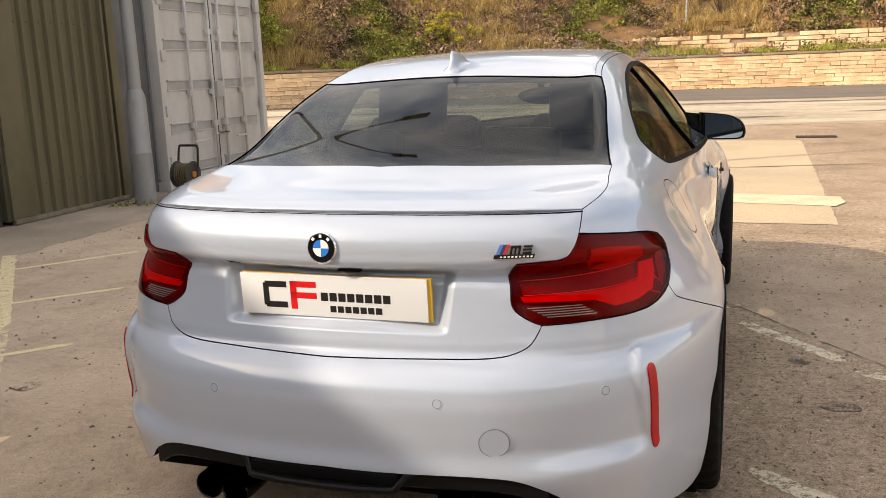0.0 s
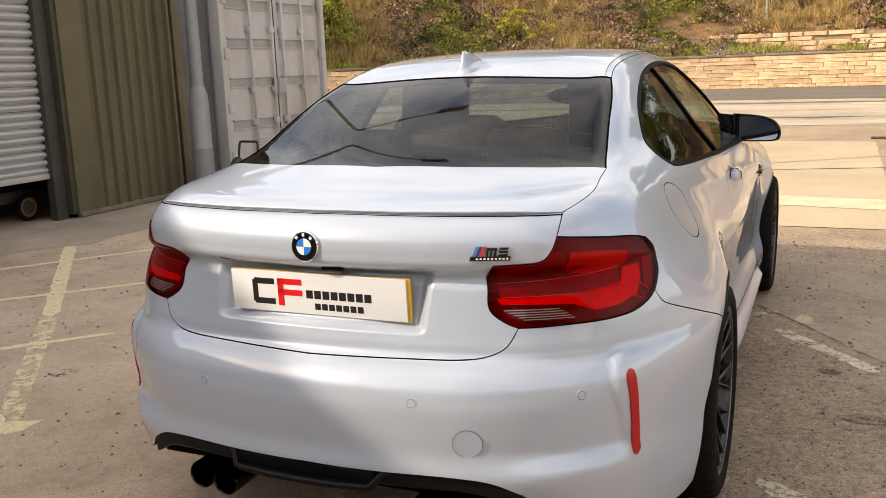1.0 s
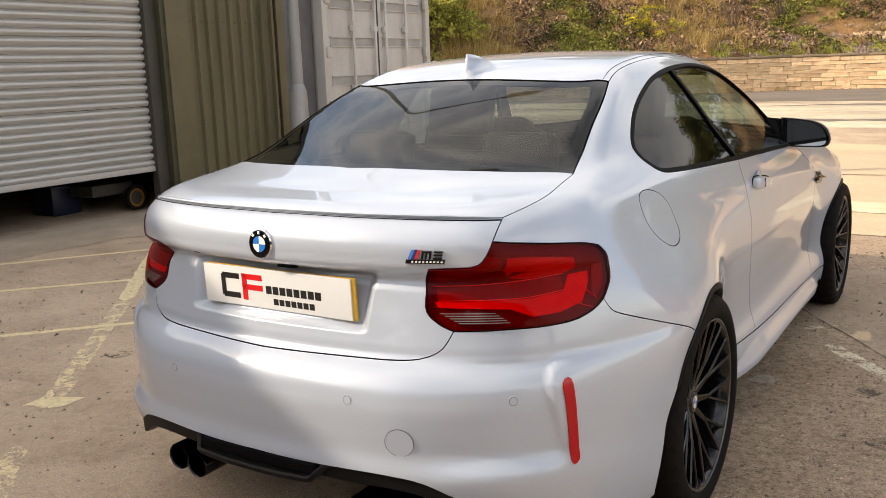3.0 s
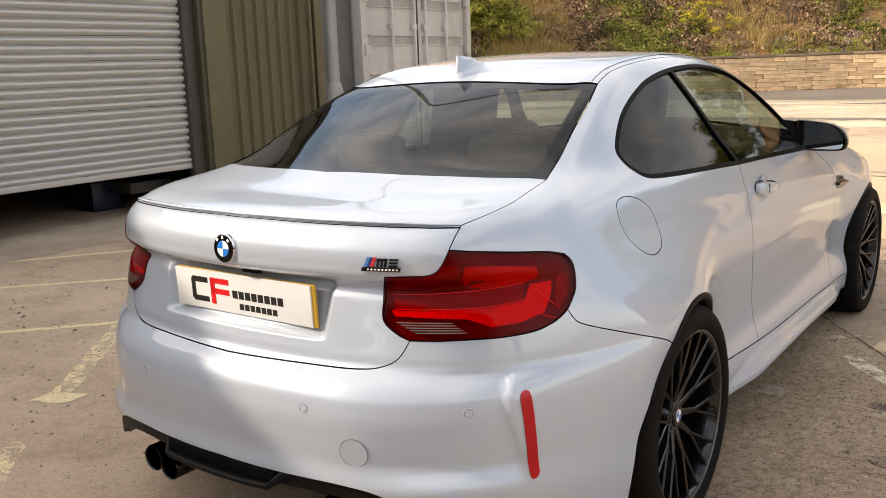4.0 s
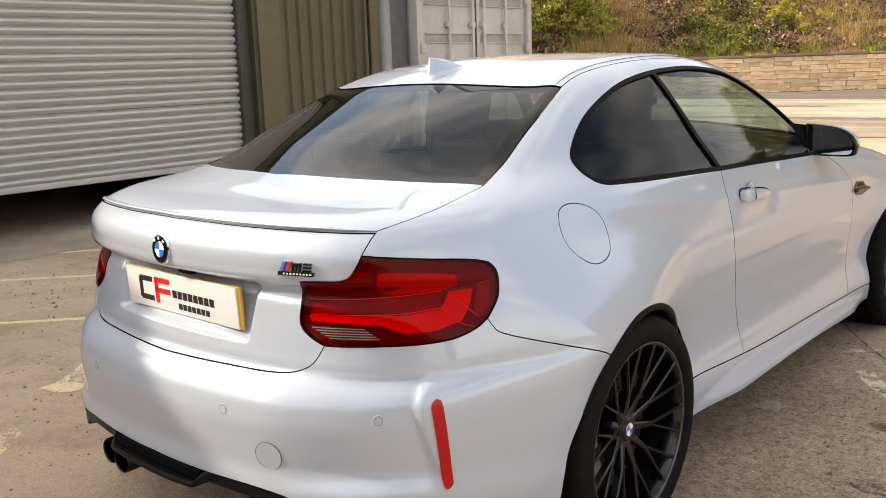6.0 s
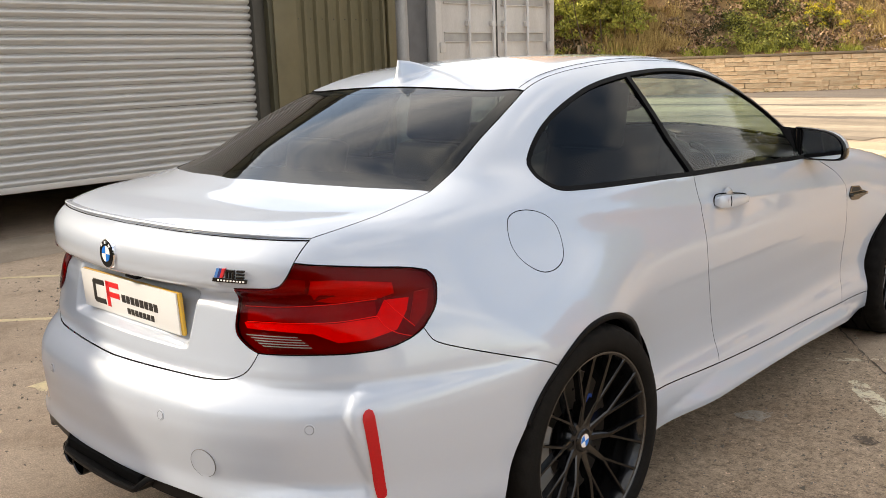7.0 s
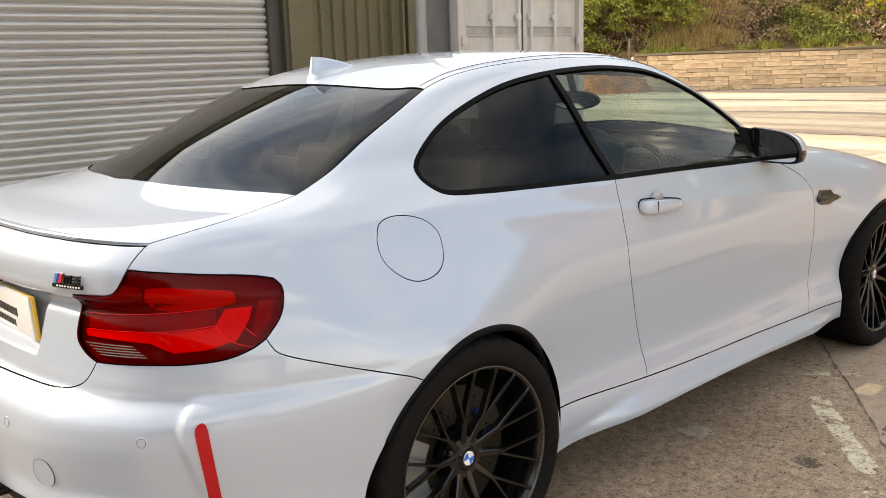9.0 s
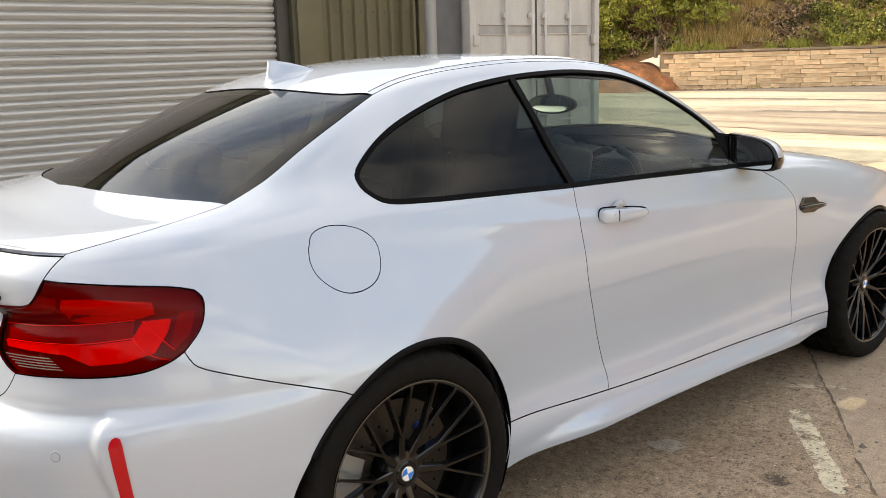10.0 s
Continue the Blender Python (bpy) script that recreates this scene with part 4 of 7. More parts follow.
# door mirrors
M_MIRROR = mat("mirror_glass", (0.75, 0.78, 0.78), 0.02, 1.0)
for sx in (1, -1):
    prof = [(-0.106, 0.064), (-0.03, 0.059), (0.04, 0.048), (0.084, 0.024), (0.104, -0.012), (0.103, -0.044), (0.082, -0.060), (0.0, -0.064), (-0.07, -0.062), (-0.098, -0.044), (-0.107, 0.01)]
    loop = spl([(p[0], 0, p[1]) for p in prof + [prof[0]]], 0.012)[:-1]
    n = len(loop)
    rows = [(0.0, 0.93), (-0.006, 1.0), (0.01, 1.03), (0.04, 1.02), (0.075, 0.90), (0.10, 0.65), (0.112, 0.25)]
    cen = np.array((sx * 0.868, 1.665, 1.028))
    v = []
    for dy, s in rows:
        for q in loop:
            v.append(cen + np.array((sx * q[0] * s, dy - 0.16 * q[0], q[2] * s)))
    f, idx = [], []
    for i in range(len(rows) - 1):
        for k in range(n):
            m = (k + 1) % n
            q = (i * n + k, i * n + m, (i + 1) * n + m, (i + 1) * n + k)
            f.append(q if sx > 0 else tuple(reversed(q)))
            up = loop[k][2] > -0.01
            idx.append(1 if i >= 2 and up else 0)
    f.append(tuple((len(rows) - 1) * n + k for k in range(n)) if sx > 0 else tuple((len(rows) - 1) * n + k for k in range(n - 1, -1, -1)))
    idx.append(1)
    mirror = link("door_mirror", v, f, [M_GLOSSBLACK, M_PAINT], car, "black door mirror with a white cap", index=idx)
    bm = bmesh.new()
    bm.from_mesh(mirror.data)
    bmesh.ops.recalc_face_normals(bm, faces=bm.faces)
    bm.to_mesh(mirror.data)
    bm.free()
    g = [cen + np.array((sx * q[0] * 0.9, -0.001 - 0.24 * q[0], q[2] * 0.9)) for q in loop]
    g2 = [p + np.array((0, 0.01, 0)) for p in g]
    ff = [tuple(range(n)), ] + [(k, (k + 1) % n, n + (k + 1) % n, n + k) for k in range(n)]
    mg = link("mirror_pane", g + g2, ff, M_MIRROR, mirror, smooth=False)
    bm = bmesh.new()
    bm.from_mesh(mg.data)
    bmesh.ops.recalc_face_normals(bm, faces=bm.faces)
    bm.to_mesh(mg.data)
    bm.free()
    a = [cen + np.array(q) * (sx, 1, 1) for q in ((-0.080, 0.012, 0.060), (-0.080, 0.075, 0.052), (-0.080, 0.075, -0.050), (-0.080, 0.012, -0.058))]
    m_ = [cen + np.array(q) * (sx, 1, 1) for q in ((-0.125, 0.022, 0.062), (-0.125, 0.075, 0.056), (-0.115, 0.075, -0.054), (-0.115, 0.020, -0.060))]
    b = [np.array((sx * x, y, z)) for x, y, z in ((0.690, 1.668, 1.100), (0.690, 1.735, 1.070), (0.76, 1.77, 0.965), (0.795, 1.66, 0.962))]
    f = [(0, 1, 2, 3), (8, 11, 10, 9)] + [(r4 + k, r4 + (k + 1) % 4, r4 + 4 + (k + 1) % 4, r4 + 4 + k) for r4 in (0, 4) for k in range(4)]
    arm = link("mirror_arm", a + m_ + b, f, M_BLACK, mirror, smooth=False)
    bm = bmesh.new()
    bm.from_mesh(arm.data)
    bmesh.ops.recalc_face_normals(bm, faces=bm.faces)
    bmesh.ops.bevel(bm, geom=bm.edges[:], offset=0.006, segments=2, affect="EDGES", clamp_overlap=True)
    bm.to_mesh(arm.data)
    bm.free()

# rear diffuser and tail pipes
M_DIFF = mat("diffuser_grey", (0.0065, 0.0063, 0.0065), 0.40, spec=0.12, fine=0.1, fine_scale=500)
EDGE_Z = cr((0.0, 0.400), (0.30, 0.400), (0.425, 0.397), (0.49, 0.386), (0.54, 0.361), (0.585, 0.330), (0.64, 0.282), (0.68, 0.252))
EDGE_Y = cr((0.0, -0.966), (0.30, -0.947), (0.425, -0.926), (0.49, -0.910), (0.54, -0.895), (0.585, -0.878), (0.64, -0.842), (0.68, -0.80))
v, f = [], []
n = 90
for i in range(n + 1):
    x = -0.555 + 1.11 * i / n
    a = abs(x)
    top, y0 = float(EDGE_Z(a)), float(EDGE_Y(a))
    tall = 0.052
    for dy, z in ((0.03, top + 0.010), (0.0, top + 0.002), (-0.006, top - 0.006), (-0.004, top - tall + 0.006), (0.002, top - tall), (0.03, top - tall - 0.004), (0.20, top - tall + 0.01)):
        v.append((x, y0 + dy, z))
for i in range(n):
    for k in range(6):
        f.append((i * 7 + k, i * 7 + k + 1, (i + 1) * 7 + k + 1, (i + 1) * 7 + k))
diff = link("diffuser", v, [tuple(reversed(q)) for q in f], M_DIFF, car, "black rear diffuser")
diff.data.set_sharp_from_angle(angle=radians(30))
block("diffuser_slot", (0.40, 0.03, 0.030), (0.0, -0.978, 0.377), M_GAP, diff, bevel=0.006)
# square-cornered frame round the slot
v, f = [], []
U = [(-0.245, -0.955, 0.392), (-0.222, -0.972, 0.384), (-0.207, -0.990, 0.368), (-0.201, -0.996, 0.360), (-0.188, -0.999, 0.355), (-0.10, -1.004, 0.351), (0.0, -1.005, 0.350),
     (0.10, -1.004, 0.351), (0.188, -0.999, 0.355), (0.201, -0.996, 0.360), (0.207, -0.990, 0.368), (0.222, -0.972, 0.384), (0.245, -0.955, 0.392)]
for i, q in enumerate(U):
    tg = np.array(U[min(i + 1, len(U) - 1)]) - np.array(U[max(i - 1, 0)])
    tg /= np.linalg.norm(tg)
    out = np.array((0.0, -1.0, 0.0))
    up = np.cross(tg, out)
    up /= np.linalg.norm(up)
    for o_, u_ in ((-0.05, 0.007), (0.006, 0.005), (0.009, 0.002), (0.009, -0.006), (0.004, -0.011), (-0.05, -0.011)):
        v.append(np.array(q) + out * o_ + up * u_)
for i in range(len(U) - 1):
    for k in range(5):
        f.append((i * 6 + k, (i + 1) * 6 + k, (i + 1) * 6 + k + 1, i * 6 + k + 1))
blade = link("diffuser_blade", v, f, M_DIFF, diff)
bm = bmesh.new()
bm.from_mesh(blade.data)
bmesh.ops.recalc_face_normals(bm, faces=bm.faces)
bm.to_mesh(blade.data)
bm.free()
blade.data.set_sharp_from_angle(angle=radians(40))
M_PIPE = mat("black_chrome", (0.03, 0.03, 0.032), 0.15, 1.0)
for x in (-0.385, -0.294, 0.294, 0.385):
    lathe("tail_pipe", [(-1.0, 0.035), (-1.004, 0.0375), (-1.0, 0.040), (-0.92, 0.040), (-0.75, 0.037), (-0.75, 0.031), (-0.99, 0.034), (-1.0, 0.035)], M_PIPE, car, "gloss black round tail pipe", axis="y", at=(x, 0.085 if abs(x) > 0.35 else 0.07, 0.264), sides=40)
block("silencer", (1.0, 0.3, 0.16), (0, -0.55, 0.27), M_GAP, car, bevel=0.05)

# roof ditch mouldings
for sx in (1, -1):
    for off in (-0.020,):
        flat_line = np.array([(sx * (p[0] + off), p[1]) for p in DITCH])
        q = solve(*rays_top(flat_line))
        tube("roof_moulding", spl([tuple(w) for w in q], 0.04), 0.0008, M_GAP, car, sides=6)

# ---- wheels ----
def tyre(radius, width, parent):
    prof = [(-0.02, 0.258), (-0.006, 0.263), (0.004, 0.270), (0.010, 0.286), (0.009, 0.304), (0.002, radius - 0.016), (-0.012, radius - 0.005), (-0.03, radius - 0.001)]
    g = [(-width * s, radius - d) for s, d in ((0.24, 0.0), (0.245, 0.009), (0.275, 0.009), (0.28, 0.0), (0.48, 0.0), (0.485, 0.009), (0.515, 0.009), (0.52, 0.0), (0.72, 0.0), (0.725, 0.009), (0.755, 0.009), (0.76, 0.0))]
    back = [(-width - x, r) for x, r in reversed(prof)]
    prof = prof + g + back
    sides = 140
    verts, faces = [], []
    n = len(prof)
    for k in range(sides):
        w = 2 * math.pi * k / sides
        for i, (h, r) in enumerate(prof):
            cut = 0.006 if k % 4 == 0 and r > radius - 0.012 and (i in (5, 6, 7) or i >= n - 8) else 0.0
            verts.append((h, (r - cut) * math.cos(w), (r - cut) * math.sin(w)))
    for k in range(sides):
        m = (k + 1) % sides
        for i in range(n - 1):
            faces.append((k * n + i, m * n + i, m * n + i + 1, k * n + i + 1))
    ob = link("tyre", verts, faces, M_RUBBER, parent)
    ob.data.set_sharp_from_angle(angle=radians(35))
    return ob


def bar_mesh(a, b, w0, w1, x0, x1, depth):
    """A bevelled spoke bar from a to b in the wheel's plane."""
    a, b = np.array(a), np.array(b)
    d = (b - a) / np.linalg.norm(b - a)
    s = np.array((-d[1], d[0]))
    v = []
    for p, w, x in ((a, w0, x0), (b, w1, x1)):
        for side, dx in ((-1.0, -depth), (-1.0, -0.004), (-0.62, 0.0), (0.62, 0.0), (1.0, -0.004), (1.0, -depth)):
            q = p + s * side * w
            v.append((x + dx, q[0], q[1]))
    f = [(k, k + 1, 7 + k, 6 + k) for k in range(5)]
    f += [(0, 6, 11, 5), (0, 5, 4, 3, 2, 1), (6, 7, 8, 9, 10, 11)]
    return v, f, [0, 0, 1, 0, 0, 0, 0, 0]


M_FACE = mat("spoke_face", (0.060, 0.058, 0.056), 0.20, 1.0, fine=0.08, fine_scale=400)
M_DARKRIM = mat("rim_black", (0.006, 0.006, 0.007), 0.25, 0.2, coat=0.5)
M_DISC = mat("brake_disc", (0.06, 0.054, 0.048), 0.4, 1.0, fine=0.15, fine_scale=200)
M_CALIPER = mat("caliper_grey", (0.20, 0.21, 0.22), 0.3, 0.4, coat=0.6)
M_CALBLUE = mat("caliper_blue", (0.02, 0.06, 0.28), 0.25, coat=1.0)


def build_wheel(radius, width):
    w = new("wheel")
    w.parent = car
    tyre(radius, width, w)
    lathe("rim_barrel", [(-0.004, 0.259), (0.0, 0.264), (-0.012, 0.266), (-width + 0.01, 0.266), (-width + 0.02, 0.242), (-0.05, 0.242), (-0.018, 0.248), (-0.006, 0.254), (-0.004, 0.259)], M_DARKRIM, w, sides=96)
    lathe("rim_edge", [(-0.0035, 0.2575), (-0.001, 0.2595), (-0.001, 0.2635), (-0.004, 0.265), (-0.006, 0.2575), (-0.0035, 0.2575)], M_RIM, w, sides=96)
    verts, faces, idx = [], [], []

    def add(vfi):
        o = len(verts)
        verts.extend(vfi[0])
        faces.extend(tuple(o + k for k in f) for f in vfi[1])
        idx.extend(vfi[2])

    def pt(r, a):
        return r * math.cos(radians(a)), r * math.sin(radians(a))

    add(bar_mesh(pt(0.040, 0), pt(0.122, 0), 0.0125, 0.0075, -0.050, -0.030, 0.03))
    for sgn in (-1, 1):
        add(bar_mesh(pt(0.114, 0.8 * sgn), pt(0.246, 8.6 * sgn), 0.0055, 0.0040, -0.031, -0.006, 0.022))
        add(bar_mesh(pt(0.243, 8.4 * sgn), pt(0.2585, 9.0 * sgn), 0.0046, 0.0080, -0.007, -0.003, 0.022))
    me = None
    for k in range(10):
        if me is None:
            ob = link("spoke", verts, faces, [M_DARKRIM, M_FACE], w, "dark forked alloy spoke", index=idx, smooth=False)
            bm = bmesh.new()
            bm.from_mesh(ob.data)
            bmesh.ops.recalc_face_normals(bm, faces=bm.faces)
            bm.to_mesh(ob.data)
            bm.free()
            me = ob.data
        else:
            ob = new("spoke", me)
            ob.parent = w
            tagged(ob, "dark forked alloy spoke")
        ob.matrix_local = pose(0, 0, 0, 18 + 36 * k, 0, 0)
    hub = lathe("wheel_hub", [(-0.048, 0.034), (-0.052, 0.058), (-0.07, 0.070), (-0.09, 0.072), (-0.09, 0.001)], M_DARKRIM, w, sides=48)
    for k in range(5):
        a = radians(54 + 72 * k)
        lathe("wheel_bolt", [(-0.048, 0.0001), (-0.048, 0.008), (-0.06, 0.010)], M_GLOSSBLACK, hub, at=(0, 0.056 * math.cos(a), 0.056 * math.sin(a)), sides=6)
    cap = lathe("centre_cap", [(-0.042, 0.0001), (-0.0425, 0.030), (-0.047, 0.034), (-0.06, 0.034)], M_GLOSSBLACK, w, "black cap with blue and white quarters", sides=40)
    lathe("cap_ring", [(-0.0415, 0.0180), (-0.0410, 0.0190), (-0.0415, 0.0205), (-0.043, 0.0205)], M_CHROME, cap, sides=32)
    quarters(cap, Vector((-0.0408, 0, 0)), (1, 0, 0), (0, 0, 1), 0.0185)
    disc = lathe("brake_disc", [(-0.105, 0.075), (-0.100, 0.080), (-0.100, 0.188), (-0.104, 0.190), (-0.126, 0.190), (-0.128, 0.08), (-0.105, 0.075)], M_DISC, w, sides=80)
    for k in range(36):
        a = radians(10 * k)
        r = (0.11, 0.135, 0.16)[k % 3]
        lathe("disc_hole", [(-0.0994, 0.0001), (-0.0994, 0.0042), (-0.102, 0.0042)], M_GAP, disc, at=(0, r * math.cos(a), r * math.sin(a)), sides=8)
    v, f = [], []
    n = 14
    for i in range(n + 1):
        a = radians(140 + 70 * i / n)
        for x, r in ((-0.13, 0.12), (-0.075, 0.125), (-0.068, 0.135), (-0.066, 0.18), (-0.075, 0.205), (-0.13, 0.21)):
            v.append((x, r * math.cos(a), r * math.sin(a)))
    for i in range(n):
        for k in range(5):
            f.append((i * 6 + k, i * 6 + k + 1, (i + 1) * 6 + k + 1, (i + 1) * 6 + k))
    f += [tuple(range(5, -1, -1)), tuple(n * 6 + k for k in range(6))]
    cal = link("brake_caliper", v, f, M_CALIPER, w, "grey brake caliper")
    bm = bmesh.new()
    bm.from_mesh(cal.data)
    bmesh.ops.recalc_face_normals(bm, faces=bm.faces)
    bm.to_mesh(cal.data)
    bm.free()
    cal.data.set_sharp_from_angle(angle=radians(30))
    lathe("caliper_tab", [(-0.085, 0.001), (-0.085, 0.016), (-0.10, 0.016)], M_CALBLUE, w, at=(0, 0.10, 0.075), sides=10)
    lathe("wheel_backing", [(-0.14, 0.001), (-0.14, 0.245)], M_GAP, w, sides=32)
    return w


def turned(w, m):
    c = copy_thing(w, m)
    return c


rear_wheel = build_wheel(0.339, 0.262)
rear_wheel.matrix_local = pose(0.922, 0.0, 0.337, 9, 0, 0)
tagged(rear_wheel, "dark multi-spoke alloy wheel with low tyre")
turned(rear_wheel, pose(-0.922, 0.0, 0.337, 20, 0, 180))
turned(rear_wheel, pose(0.905, 2.693, 0.337, 31, 0, 0))
turned(rear_wheel, pose(-0.905, 2.693, 0.337, 3, 0, 180))

# ---- cabin ----
M_LEATHER = mat("black_leather", (0.012, 0.012, 0.013), 0.5, fine=0.1, fine_scale=60, spec=0.2)
M_TRIM = mat("cabin_trim", (0.016, 0.016, 0.017), 0.7, fine=0.1, fine_scale=80, spec=0.2)


def soft(name, size, at, material, parent, turn=(0, 0, 0), round_=0.35, label=""):
    """A cushion: a box with strongly rounded edges."""
    return block(name, size, at, material, parent, label, bevel=min(size) * round_, turn=turn, segments=4)


for sx in (-0.37, 0.37):
    seat = soft("seat", (0.50, 0.50, 0.16), (sx, 1.17, 0.52), M_LEATHER, car, label="black leather front seat")
    soft("backrest", (0.50, 0.15, 0.62), (sx, 0.86, 0.84), M_LEATHER, seat, turn=(-14, 0, 0))
    for s in (-1, 1):
        soft("bolster", (0.09, 0.20, 0.56), (sx + s * 0.22, 0.90, 0.83), M_LEATHER, seat, turn=(-14, 0, 0))
    soft("headrest", (0.29, 0.11, 0.24), (sx, 0.765, 1.195), M_LEATHER, seat, turn=(-12, 0, 0))
    for s in (-1, 1):
        tube("headrest_post", [(sx + s * 0.06, 0.80, 1.08), (sx + s * 0.06, 0.77, 1.17)], 0.006, M_CHROME, seat, sides=8)
bench = soft("rear_bench", (1.08, 0.46, 0.18), (0, 0.42, 0.52), M_LEATHER, car)
soft("bench_back", (1.08, 0.14, 0.56), (0, 0.12, 0.80), M_LEATHER, bench, turn=(-20, 0, 0))
for sx in (-0.28, 0.28):
    soft("bench_headrest", (0.26, 0.09, 0.12), (sx, 0.03, 1.09), M_LEATHER, bench, turn=(-15, 0, 0))
block("parcel_shelf", (1.10, 0.42, 0.03), (0, -0.17, 1.025), M_TRIM, car, bevel=0.01)
dash = soft("dashboard", (1.28, 0.42, 0.26), (0, 1.72, 0.80), M_TRIM, car, turn=(8, 0, 0))
soft("instrument_hood", (0.42, 0.24, 0.10), (0.37, 1.62, 0.94), M_TRIM, dash)
block("screen", (0.25, 0.02, 0.11), (0, 1.52, 0.98), M_GLOSSBLACK, dash, bevel=0.006)
soft("centre_console", (0.24, 1.0, 0.22), (0, 1.22, 0.50), M_TRIM, car)
wheel_c = Vector((0.37, 1.42, 0.87))
sw = [wheel_c + Vector((0.175 * math.cos(a), 0.175 * math.sin(a) * math.sin(radians(25)), 0.175 * math.sin(a) * math.cos(radians(25)))) for a in np.linspace(0, 2 * math.pi, 40, endpoint=False)]
steer = tube("steering_wheel", sw, 0.015, M_LEATHER, car, "black leather steering wheel", sides=10, closed=True)
soft("wheel_boss", (0.15, 0.05, 0.13), tuple(wheel_c), M_TRIM, steer, turn=(-25, 0, 0))
for a in (0, 180, 270):
    w = radians(a)
    tube("wheel_spoke", [wheel_c, wheel_c + Vector((0.17 * math.cos(w), 0.17 * math.sin(w) * math.sin(radians(25)), 0.17 * math.sin(w) * math.cos(radians(25))))], 0.013, M_CHROME if a != 270 else M_TRIM, steer, sides=8)
rm = lathe("rear_view_mirror", [(-0.016, 0.0001), (-0.017, 0.036), (-0.012, 0.0405), (0.008, 0.0395), (0.020, 0.028), (0.024, 0.0001)], M_TRIM, car, "black interior mirror", axis="y", sides=40)
rm.data.transform(Matrix.Translation((0.042, 1.50, 1.20)) @ Matrix.Diagonal((3.2, 1, 1, 1)))
pane_ = lathe("mirror_pane", [(-0.0185, 0.0001), (-0.0185, 0.034), (-0.016, 0.0345)], M_MIRROR, rm, axis="y", sides=40)
pane_.data.transform(Matrix.Translation((0.042, 1.50, 1.20)) @ Matrix.Diagonal((3.25, 1, 1, 1)))
tube("mirror_stalk", [(0.03, 1.51, 1.22), (0.01, 1.50, 1.31)], 0.015, M_TRIM, rm, sides=8)
block("cabin_floor", (1.3, 2.2, 0.03), (0, 1.0, 0.30), M_TRIM, car, bevel=0.005)
for sx in (-1, 1):
    block("door_card", (0.05, 1.10, 0.55), (sx * 0.74, 1.28, 0.66), M_TRIM, car, bevel=0.02)
    block("side_trim", (0.05, 0.75, 0.55), (sx * 0.70, 0.36, 0.66), M_TRIM, car, bevel=0.02)
# headlining and pillar linings close the cabin above
LINING = mat("headlining", (0.03, 0.03, 0.031), 0.9, spec=0.1)
PILLAR_IN = path(GLASS_SIDE, DITCH, [DITCH[-1], DLO_LOW[14]], list(reversed(DLO_LOW[3:15])), [DLO_LOW[3], (0.72, -0.1, 0.99), (0.66, -0.33, 1.03), GLASS_SIDE[0]])[:-1]
panel("pillar_lining", PILLAR_IN, LINING, car, gap=0.005, grain=0.05, lift=-0.018, depth=0.003, mirror=True)
panel("headlining", mirrored(path(list(reversed([(q[0] - 0.03 if q[0] > 0.1 else q[0], q[1] + 0.02, q[2]) for q in GLASS_TOP])), [(q[0] - 0.03, q[1], q[2]) for q in DITCH], [(0.5, 1.42, 1.32), (0.3, 1.47, 1.33), (0, 1.49, 1.33)])), LINING, car, kind="top", grain=0.06, lift=-0.03, depth=0.004)

